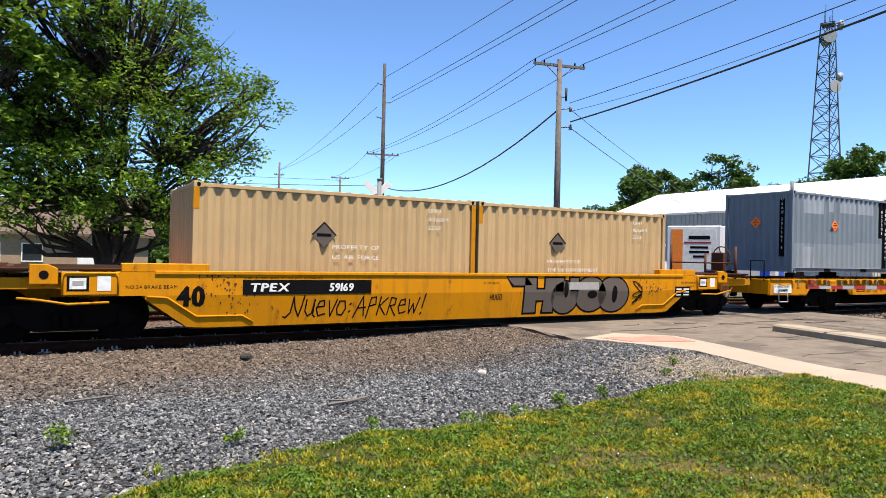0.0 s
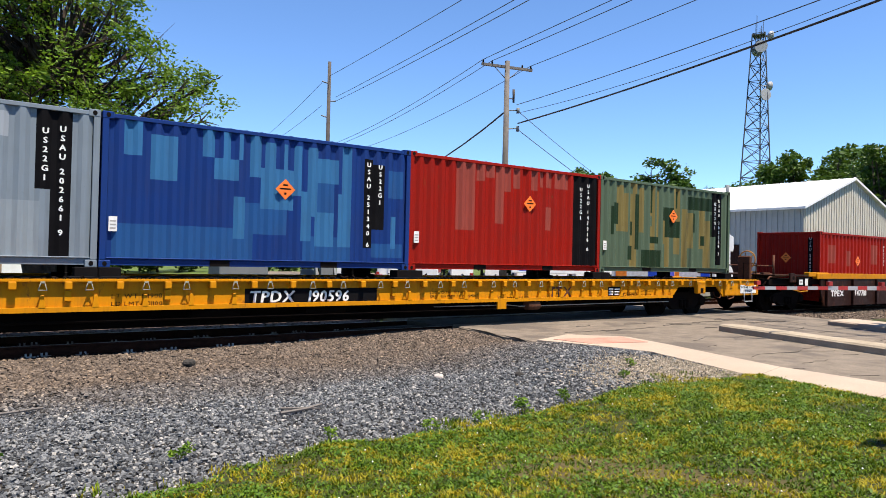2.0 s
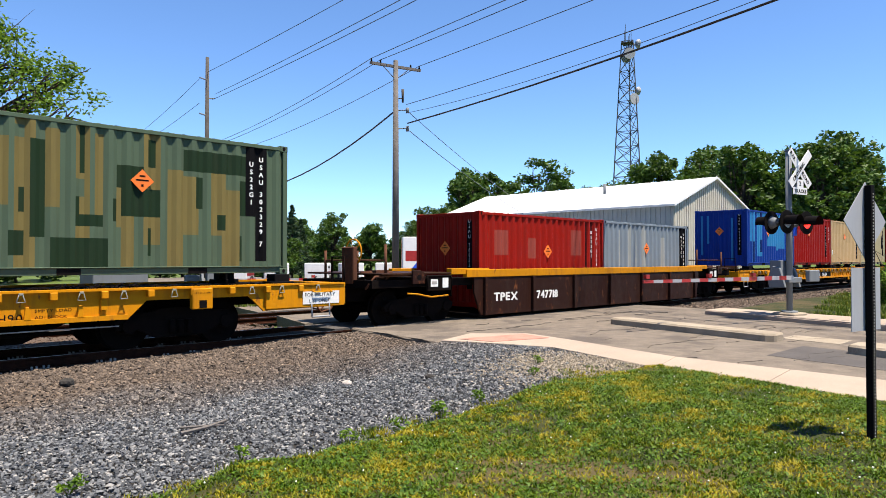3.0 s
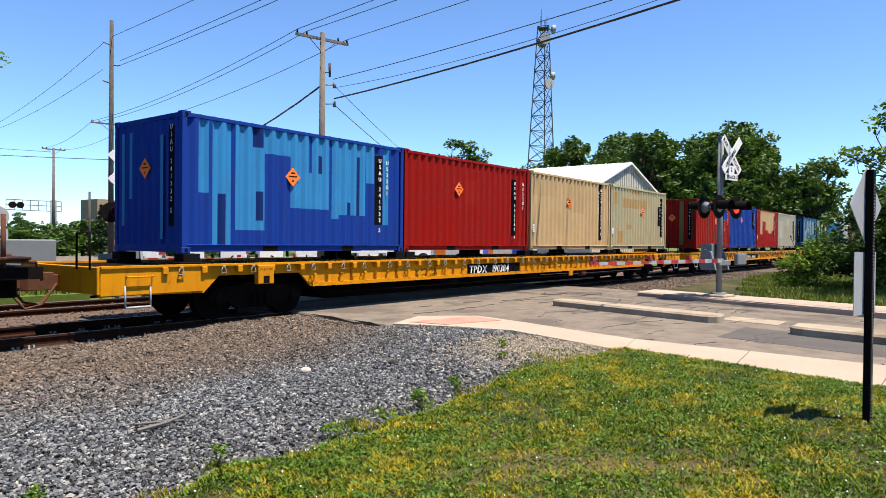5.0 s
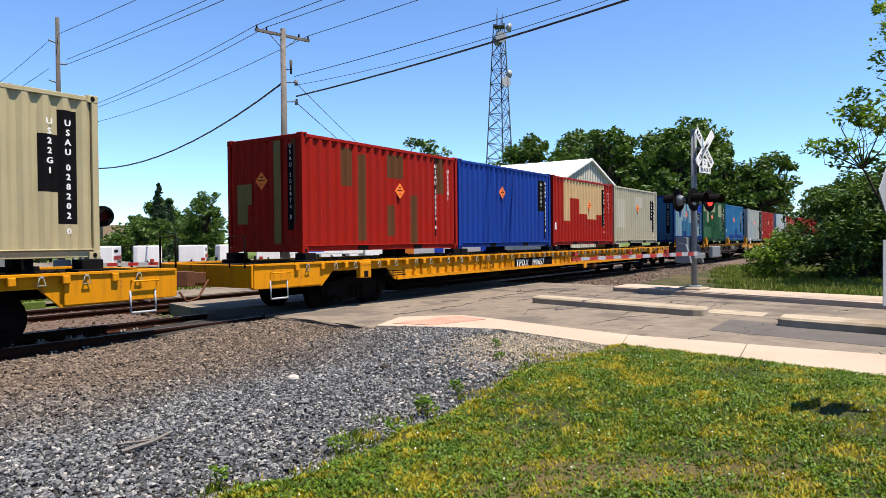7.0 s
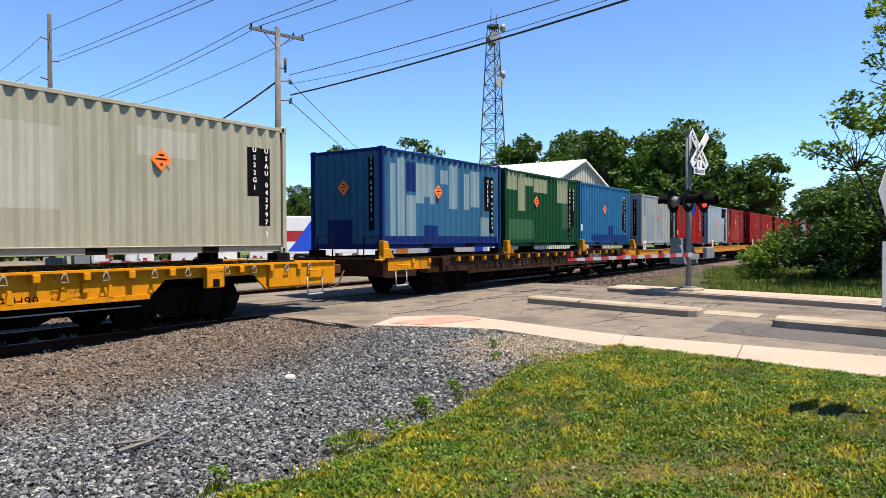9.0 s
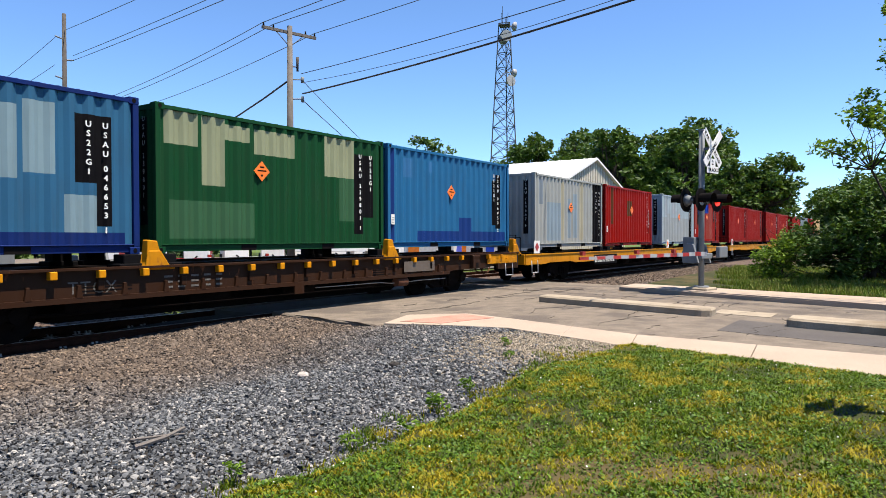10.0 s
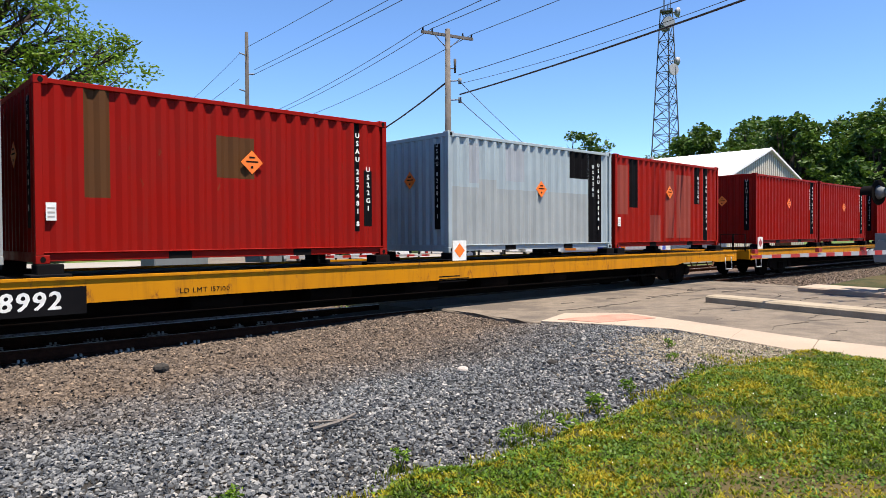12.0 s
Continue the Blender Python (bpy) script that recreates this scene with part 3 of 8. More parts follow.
def container(u, z, base, label, group="containers on the train", l=None, m=None, d=None, k=None, o=None, d2=None, lm="", mm="", dm="", serial="", code="US22G1",
              serial_at=0.9, code_at=0.86, top=0.9, placard=(0.5, 0.6), endmat="", sticker=True, end_patch=(), fm="", code_top=0.86):
    root = thing("shipping_container", label, "container", group, rest(u, 12.6, z))
    mats = [M[base]] + [M[q] for q in (lm or base, mm or base, dm or base)] + [M["black"]]
    patches = [(2, m or ()), (1, l or ()), (0, o or ()), (3, d2 or d or ()), (4, k or ())]
    part("side_wall", corr_wall(patches, mats), None, root)
    part("side_wall", cached(("far", base), lambda: plain_wall(CL - 0.22, 20, M[base], "x")), None, root)
    e = endmat or base
    part("end_wall", cached(("end", e), lambda: plain_wall(CW - 0.22, 9, M[e], "y")), None, root)
    bm = bmesh.new()
    for y0, y1 in ((0.1, CW / 2 - 0.01), (CW / 2 + 0.01, CW - 0.1)):
        box(bm, (CL - 0.06, y0, 0.16), (CL - 0.02, y1, CH - 0.12))
        for f in (0.3, 0.72):
            yb = y0 + (y1 - y0) * f
            tube(bm, (CL - 0.005, yb, 0.1), (CL - 0.005, yb, CH - 0.08), 0.02, seg=6)
    part("door", cached(("door", base), lambda: mesh_of("door", bm, M[base])), None, root)
    part("roof", cached(("roof", base), lambda: roof_mesh(M[base])), None, root)
    fm = fm or base
    part("steel_frame", cached(("frame", fm), lambda: frame_mesh(M[fm])), None, root)
    for cx in (0.085, CL - 0.085):
        for cy in (0.077, CW - 0.077):
            for cz in (0.059, CH - 0.059):
                cc = part("corner_casting", cached(("cast", fm), lambda: casting_mesh(M[fm])), None, root, at=pose(cx, cy, cz))
                if cy < 1:
                    part("slot", cached("slot", slot_mesh), None, cc, at=pose(0, -0.0815, 0))
    for cx in (CL * 0.3, CL * 0.66):
        part("fork_pocket", cached("pocket", pocket_mesh), None, root, at=pose(cx, -0.002, 0))
    if placard:
        pl = cached("placard", lambda: placard_mesh(M["orange"]))
        part("placard", pl, None, root, "orange diamond hazard placard", at=pose(CL * placard[0], 0.0075, CH * placard[1], 0, 0, 0))
        part("placard", pl, None, root, "orange diamond hazard placard", at=pose(-0.003, CW * 0.52, CH * 0.62, 0, 0, -90))
    if serial:
        part("serial_number", words(serial, 0.13, M["white"], 1.05, stacked=True, step=1.14, bold=0.012), None, root, "white stacked lettering",
             at=pose(CL * serial_at, 0.0055, CH * top - 0.12))
        bm = bmesh.new()
        box(bm, (-0.002, 0.26, 0.5), (0.003, 0.44, CH - 0.25))
        part("number_panel", cached("endpanel", lambda: mesh_of("number_panel", bm, M["black"])), None, root)
        part("serial_number", words(serial, 0.125, M["white"], 0.95, stacked=True, step=1.1), None, root, at=pose(-0.006, 0.35, CH * 0.88, 0, 0, -90))
        if code:
            part("type_code", words(code, 0.13, M["white"], 1.05, stacked=True, step=1.14, bold=0.012), None, root, "white stacked lettering",
                 at=pose(CL * code_at, 0.0055, CH * min(top, code_top) - 0.12))
    if sticker:
        bm = bmesh.new()
        box(bm, (0.13, 0.003, 0.6), (0.26, 0.008, 0.85), 0)
        for q in range(3):
            box(bm, (0.15, 0.0015, 0.64 + q * 0.06), (0.24, 0.0028, 0.665 + q * 0.06), 1)
        part("sticker", cached("sticker", lambda: mesh_of("sticker", bm, [M["white"], M["bar_grey"]])), None, root)
    for y0, z0, y1, z1, mk in end_patch:
        bm = bmesh.new()
        box(bm, (-0.001, CW * y0, CH * z0), (0.003, CW * y1, CH * z1))
        part("paint_patch", bm, M[mk], root)
    MOVERS.append((root, root.matrix_basis.copy()))
    return root


# running gear, shared by all cars
def wheelset_mesh():
    bm = bmesh.new()
    tube(bm, (0, -0.98, 0), (0, 0.98, 0), 0.08, seg=10)
    for s in (-1, 1):
        tube(bm, (0, s * 0.68, 0), (0, s * 0.71, 0), 0.455, seg=24)
        tube(bm, (0, s * 0.71, 0), (0, s * 0.82, 0), 0.42, seg=24)
        tube(bm, (0, s * 0.82, 0), (0, s * 0.86, 0), 0.14, seg=10)
    for q in range(4):
        a = q * math.pi / 2
        for s in (-1, 1):
            tube(bm, (0.24 * math.cos(a), s * 0.821, 0.24 * math.sin(a)), (0.24 * math.cos(a), s * 0.835, 0.24 * math.sin(a)), 0.05, seg=6)
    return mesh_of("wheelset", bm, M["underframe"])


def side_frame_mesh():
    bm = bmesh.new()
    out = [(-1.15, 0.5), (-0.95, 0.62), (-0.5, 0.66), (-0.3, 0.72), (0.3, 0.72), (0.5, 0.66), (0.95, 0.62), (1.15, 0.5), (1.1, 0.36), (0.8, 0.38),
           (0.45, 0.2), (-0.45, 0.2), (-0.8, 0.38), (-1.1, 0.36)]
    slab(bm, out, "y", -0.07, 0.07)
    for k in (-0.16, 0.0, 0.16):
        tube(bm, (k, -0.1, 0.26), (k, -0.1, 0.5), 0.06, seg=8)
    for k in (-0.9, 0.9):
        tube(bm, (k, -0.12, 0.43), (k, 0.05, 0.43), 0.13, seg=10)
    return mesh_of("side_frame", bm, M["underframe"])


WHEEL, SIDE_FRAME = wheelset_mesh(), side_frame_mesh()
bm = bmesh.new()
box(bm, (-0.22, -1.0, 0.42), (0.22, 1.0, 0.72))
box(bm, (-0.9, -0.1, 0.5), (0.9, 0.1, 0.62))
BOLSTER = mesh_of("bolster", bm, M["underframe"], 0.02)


def bogie(parent, x):
    b = new("bogie")
    b.parent = parent
    b.matrix_basis = pose(x, 0, 0)
    for s in (-1, 1):
        part("side_frame", SIDE_FRAME, None, b, at=pose(0, s * 1.0, 0, 0, 0, 0 if s < 0 else 180))
    part("bolster", BOLSTER, None, b)
    for dx in (-0.88, 0.88):
        AXLES.append((part("wheelset", WHEEL, None, b, at=pose(dx, 0, 0.42)), pose(dx, 0, 0.42)))
    return b


def coupler_mesh():
    bm = bmesh.new()
    box(bm, (-0.5, -0.09, 0.72), (0.35, 0.09, 0.94))
    slab(bm, [(0.3, -0.17), (0.62, -0.2), (0.66, 0.02), (0.5, 0.18), (0.3, 0.16)], "z", 0.68, 0.98)
    rod(bm, [(0.1, 0.3, 0.8), (0.35, 0.32, 0.45), (0.6, 0.3, 0.4), (0.75, 0.28, 0.6)], 0.025)
    return mesh_of("coupler", bm, M["rust"], 0.015)


COUPLER = coupler_mesh()


def ring_mesh():
    bm = bmesh.new()
    pts = [(-0.06, 0, -0.14), (0.06, 0, -0.14), (0.025, 0, -0.03), (-0.025, 0, -0.03), (-0.06, 0, -0.14)]
    rod(bm, pts, 0.01, 5)
    box(bm, (-0.03, -0.01, -0.03), (0.03, 0.03, 0.0))
    return mesh_of("tie_ring", bm, M["cream"])


RING = ring_mesh()


def flat_car(u0, u1, paint, label, number="", number_u=None, number_gap=0.55, arches=True, top=1.1, low=0.62, deck_sets=(), pedestal=0.2,
             pockets=True, brand=True, end_sign="", number_size=0.2, trucks=2.55, chains=True, trim=""):
    """A flat railcar for containers; local x runs from -half to half."""
    uc, h = 0.5 * (u0 + u1), 0.5 * (u1 - u0)
    root = thing("flat_railcar", label, "railcar", "cars of the train", rest(uc))
    W = 1.47
    w = W - 0.06 if pockets else W      # the web stands back under the top flange
    trucks = trucks + 0.6 if arches else trucks
    t = h - trucks - 1.05
    if arches:
        outline = [(-h, top), (-h, low + 0.0), (-t - 2.3, low - 0.03), (-t - 1.98, low + 0.27), (-t - 0.05, low + 0.27), (-t + 0.25, low - 0.02),
                   (t - 0.25, low - 0.02), (t + 0.05, low + 0.27), (t + 1.98, low + 0.27), (t + 2.3, low - 0.03), (h, low), (h, top)]
    else:
        outline = [(-h, top), (-h, top - 0.34), (-t - 2.2, top - 0.34), (-t - 1.8, low + 0.06), (-t, low + 0.06), (-t + 0.4, low), (t - 0.4, low), (t, low + 0.06), (t + 1.8, low + 0.06),
                   (t + 2.2, top - 0.34), (h, top - 0.34), (h, top)]
    sills = []
    for s in (-1, 1):
        bm = bmesh.new()
        slab(bm, outline, "y", s * w - 0.025, s * w + 0.025)
        y0, y1 = (-W - 0.05, -w + 0.05) if s < 0 else (w - 0.05, W + 0.05)
        box(bm, (-h, y0, top - 0.025), (h, y1, top + 0.012))
        sills.append(part("side_sill", bm, M[paint], root))
    if pockets:
        # flush panels at the ends, a lip along the foot of the web
        for x0, x1 in ((-h, -t - 2.32), (t + 2.32, h)):
            bm = bmesh.new()
            box(bm, (x0 + 0.002, -W - 0.022, low + 0.004), (x1, -w - 0.02, top - 0.026))
            part("end_panel", bm, M[paint], root, bevel=0.008)
        bm = bmesh.new()
        box(bm, (-t + 0.27, -W - 0.015, low - 0.03), (t - 0.27, -w - 0.02, low + 0.05))
        part("foot_lip", bm, M[paint], root)
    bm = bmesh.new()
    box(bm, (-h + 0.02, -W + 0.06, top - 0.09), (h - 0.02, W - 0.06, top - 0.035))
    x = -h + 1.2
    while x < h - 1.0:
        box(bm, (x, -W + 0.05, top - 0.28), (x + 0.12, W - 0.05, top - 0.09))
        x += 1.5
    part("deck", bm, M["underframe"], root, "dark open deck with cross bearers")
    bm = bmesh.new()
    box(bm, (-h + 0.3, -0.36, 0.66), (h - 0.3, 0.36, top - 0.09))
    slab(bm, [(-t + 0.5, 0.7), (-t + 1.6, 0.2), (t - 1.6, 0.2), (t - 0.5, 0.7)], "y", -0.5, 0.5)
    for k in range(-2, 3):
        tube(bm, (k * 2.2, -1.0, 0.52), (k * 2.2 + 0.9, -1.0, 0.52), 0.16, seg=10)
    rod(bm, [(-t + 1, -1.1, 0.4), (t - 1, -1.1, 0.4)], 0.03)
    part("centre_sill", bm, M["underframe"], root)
    for s in (-1, 1):
        bm = bmesh.new()
        box(bm, (s * h - 0.04, -W, low + 0.03), (s * h + 0.04, W, top))
        part("end_sill", bm, M[paint], root, bevel=0.01)
        part("coupler", COUPLER, None, root, at=pose(s * (h + 0.05), 0, 0, 0, 0, 0 if s > 0 else 180))
        bm = bmesh.new()
        x = s * (h - 0.62)
        for dx in (-0.22, 0.22):
            rod(bm, [(x + dx, -W - 0.03, low + 0.16), (x + dx, -W - 0.05, 0.42)], 0.016)
        rod(bm, [(x - 0.22, -W - 0.05, 0.42), (x + 0.22, -W - 0.05, 0.42)], 0.02)
        part("step", bm, M["alu"], root, "pale steel stirrup step")
        bm = bmesh.new()
        rod(bm, [(x - 0.2, -W - 0.03, top - 0.15), (x - 0.2, -W - 0.09, top - 0.17), (x + 0.25, -W - 0.09, top - 0.17), (x + 0.25, -W - 0.03, top - 0.15)], 0.014)
        part("grab_iron", bm, M[trim or paint], root)
        if trim:
            bm = bmesh.new()
            x2 = s * (h - 1.0)
            box(bm, (x2 - 0.9, -W - 0.03, top - 0.3), (x2 + 0.9, -W - 0.0255, top - 0.02), 0)
            box(bm, (x2 - 0.3, -W - 0.034, top - 0.26), (x2 + 0.35, -W - 0.0305, top - 0.06), 1)
            part("paint_patch", bm, [M["rusty_yellow"], M[trim]], root, "yellow paint left at the car's end")
        rod_bm = bmesh.new()
        rod(rod_bm, [(s * (h + 0.1), -0.9, top - 0.05), (s * (h + 0.1), -0.9, top + 0.55), (s * (h + 0.1), -1.35, top + 0.55), (s * (h + 0.1), -1.35, top - 0.05)], 0.018)
        part("handrail", rod_bm, M["underframe"], root)
        bogie(root, s * (t + 0.8 if arches else h - trucks - 1.0))
    if pockets:
        bm = bmesh.new()
        box(bm, (-0.055, -W - 0.075, top - 0.15), (0.055, -w - 0.02, top - 0.027))
        pocket = mesh_of("stake_pocket", bm, M[trim or paint], 0.01)
        bm = bmesh.new()
        box(bm, (-0.05, -W - 0.03, top - 0.34), (0.05, -w - 0.02, top - 0.17))
        lower_pocket = mesh_of("lower_pocket", bm, M[paint], 0.008)
        bm = bmesh.new()
        px = 2.45 if arches else 0.0
        box(bm, (px, -W - 0.02, low - 0.2), (px + 0.27, -W + 0.03, low + 0.05))
        part("access_plate", bm, M[paint], root, bevel=0.01)
        bm = bmesh.new()
        tube(bm, (3.45, -W + 0.12, low - 0.14), (3.85, -W + 0.12, low - 0.14), 0.11, seg=12)
        part("air_tank", bm, M["rust"], root)
        bm = bmesh.new()
        rod(bm, [(0.8, -W + 0.2, low - 0.12), (2.9, -W + 0.15, low - 0.12), (3.3, -W + 0.15, low - 0.16), (3.9, -W + 0.15, low - 0.16), (t - 1.5, -W + 0.1, low - 0.14), (t - 0.4, -W + 0.05, low - 0.14)], 0.012, 5)
        part("release_rod", bm, M["bar_grey"], root)
        bm = bmesh.new()
        slab(bm, [(-0.05, low + 0.04), (0.05, low + 0.04), (0.032, low + 0.16), (0.024, low + 0.24), (-0.024, low + 0.24), (-0.032, low + 0.16)], "y", -W - 0.02, -w - 0.02)
        gusset = mesh_of("gusset", bm, M[paint], 0.006)
        if chains:
            # loose lashing chains heaped along the deck's edge
            bm = bmesh.new()
            heap = random.Random(int(u0))
            x = -h + 1.6
            while x < h - 1.6:
                rise = 0.05 + 0.06 * max(0.0, math.sin(x * 1.3) * math.sin(x * 0.47 + u0))
                for _ in range(3):
                    a, r = heap.random() * math.tau, heap.uniform(0.03, 0.055)
                    c = Vector((x + heap.uniform(-0.06, 0.06), -W + heap.uniform(0.12, 0.36), top - 0.03 + heap.random() * rise))
                    d = Vector((math.cos(a), math.sin(a), heap.uniform(-0.5, 0.5))) * r
                    tube(bm, c - d, c + d, 0.024, seg=5)
                x += 0.13
            tagged(part("lashing_chains", bm, M["underframe"], root, "black lashing chains heaped on the deck"), kind="stuff")
            for dx, dz, size, body in ((0.57, 0.3, 0.07, "LOOSE CHAIN MUST BE"), (0.57, 0.38, 0.07, "CHANNELS PRIOR TO MOVEMENT"), (-1.05, 0.46, 0.06, "FOR RESTRICTED LOADING ONLY"), (-1.05, 0.53, 0.06, "SEE EQUIPMENT REGISTER"),
                                       (2.78, 0.46, 0.09, "RELEASE ROD"), (6.9, 0.46, 0.17, "GSH90"), (7.65, 0.33, 0.07, "EMPTY LOAD"), (7.65, 0.43, 0.07, "ADJ BLOCK")):
                part("lettering", words(body, size, M["ink"], 1.15), None, root, at=pose(dx, -w - 0.029, top - dz))
        n = int(2 * h / 0.78)
        for k in range(n):
            x = -h + 1.1 + k * (2 * h - 2.2) / (n - 1)
            part("stake_pocket", pocket, None, root, at=pose(x, 0, 0))
            if chains:
                part("tie_ring", RING, None, root, at=pose(x + 0.3 + 0.1 * (k % 2), -W - 0.06, top - 0.02))
            if number:
                nx = x - ((number_u if number_u is not None else uc) - uc)
                if -0.2 < nx < 2.42 * number_size / 0.18 + 0.1:
                    continue
            if k % 2 == 0 and abs(x) < t - 0.6:
                part("lower_pocket", lower_pocket, None, root, at=pose(x, 0, 0))
            if abs(x + 0.4) < t - 0.3:
                part("gusset", gusset, None, root, at=pose(x + 0.4, 0, 0))
        for s in (-1, 1):
            bm = bmesh.new()
            x = s * (t + 1.0)
            box(bm, (x - 0.19, -W - 0.1, top - 0.4), (x + 0.19, -w - 0.02, top - 0.027))
            jp = part("jack_pad", bm, M[paint], root, bevel=0.015)
            bm = bmesh.new()
            box(bm, (x - 0.07, -W - 0.105, top - 0.38), (x + 0.07, -W - 0.098, top - 0.24))
            part("jack_slot", bm, M["ink"], jp)
            part("lettering", words("LIFT JACK HERE", 0.042, M["ink"]), None, jp, at=pose(x - 0.16, -W - 0.105, top - 0.12))
    if number:
        nu = (number_u if number_u is not None else uc) - uc
        a, b = number.split(" ")
        sz, big = number_size, 1.5 if arches else 1.95
        bm = bmesh.new()
        q = sz / 0.18
        box(bm, (nu - 0.08, -w - 0.028, top - 0.5), (nu + 2.42 * q, -w - 0.024, top - (0.16 if arches else 0.12)))
        board = part("number_board", bm, M["black"], root, "black panel with white car number")
        part("lettering", words(a, sz * big, M["white"], 1.05 if arches else 0.95, 0.12, bold=0.02), None, board, at=pose(nu, -w - 0.031, top - 0.42))
        part("lettering", words(b, sz * big, M["white"], 1.0, 0.12, bold=0.02), None, board, at=pose(nu + (1.05 if arches else 1.13) * q, -w - 0.031, top - 0.42))
        if arches:
            for lx, tx, s1 in ((nu - 2.3, "LT WT 84900", 0.1), (nu - 2.3, "LD LMT 201100", 0.1)):
                part("lettering", words(tx, s1, M["ink"], 1.2), None, root, at=pose(lx, -w - 0.03, top - (0.3 if tx[1] == "T" else 0.43)))
        else:
            part("lettering", words("LD LMT 157100", 0.11, M["ink"], 1.1), None, root, at=pose(nu + 3.7, -w - 0.03, top - 0.3))
    # rows of small print that cannot be read
    bm = bmesh.new()
    pr = random.Random(int(u0 * 10))
    for k in range(6 if arches else 2):
        x, z = -h + 1.5 + pr.random() * (2 * h - 4), top - 0.3
        if number and abs(x - (nu + 2.2)) < 4.4 or arches and x > -3:
            continue
        for r in range(3):
            box(bm, (x, -w - 0.028, z - r * 0.055), (x + pr.uniform(0.5, 1.0), -w - 0.0255, z - r * 0.055 + 0.022))
    if bm.faces:
        part("small_print", bm, M["ink"], root, "rows of small black print")
    else:
        bm.free()
    if brand:
        bm = bmesh.new()
        x = 4.15
        for dx in (0.0, 0.22):
            box(bm, (x + dx, -w - 0.029, top - 0.22), (x + dx + 0.2, -w - 0.0255, top - 0.17))
            box(bm, (x + dx + 0.07, -w - 0.029, top - 0.42), (x + dx + 0.12, -w - 0.0255, top - 0.22))
        slab(bm, [(x + 0.48, top - 0.42), (x + 0.54, top - 0.42), (x + 0.78, top - 0.17), (x + 0.72, top - 0.17)], "y", -w - 0.029, -w - 0.0255)
        slab(bm, [(x + 0.48, top - 0.17), (x + 0.54, top - 0.17), (x + 0.78, top - 0.42), (x + 0.72, top - 0.42)], "y", -w - 0.031, -w - 0.0255)
        part("mark", bm, M["rust"], root, "dull red mark of crossed bars")
        bm = bmesh.new()
        x = 6.3
        box(bm, (x, -w - 0.028, top - 0.42), (x + 0.5, -w - 0.0255, top - 0.18), 0)
        for r in range(3):
            box(bm, (x + 0.03, -w - 0.031, top - 0.4 + r * 0.07), (x + 0.2, -w - 0.0285, top - 0.36 + r * 0.07), 1)
            box(bm, (x + 0.26, -w - 0.031, top - 0.4 + r * 0.07), (x + 0.46, -w - 0.0285, top - 0.37 + r * 0.07), 1)
        part("data_panel", bm, [M["ink"], M["white"]], root)
    if end_sign:
        for s in (-1, 1):
            x = s * (h - 0.6)
            bm = bmesh.new()
            box(bm, (x - 0.45, -W - 0.034, top - 0.42), (x + 0.45, -W - 0.028, top - 0.16))
            sg = part("sign", bm, M["white"], root, "white sign with black lettering")
            for r, tx in enumerate(end_sign.split("/")):
                part("lettering", words(tx, 0.098, M["ink"], 1.1), None, sg, at=pose(x - 0.4 + r * 0.1, -W - 0.038, top - 0.26 - r * 0.125))
    if pedestal:
        bm = bmesh.new()
        box(bm, (-0.17, -1.3, top - 0.04), (0.17, -0.98, top + pedestal - 0.002))
        box(bm, (-0.26, -1.34, top - 0.04), (0.26, -0.94, top + 0.05))
        ped = mesh_of("pedestal", bm, M["black"], 0.012)
        for du in deck_sets:
            for q in (0.16, CL - 0.16):
                for s in (1, -1):
                    part("pedestal", ped, None, root, at=pose(du + q - uc, 0, 0, 0, 0, 0 if s > 0 else 180))
    MOVERS.append((root, root.matrix_basis.copy()))
    return root


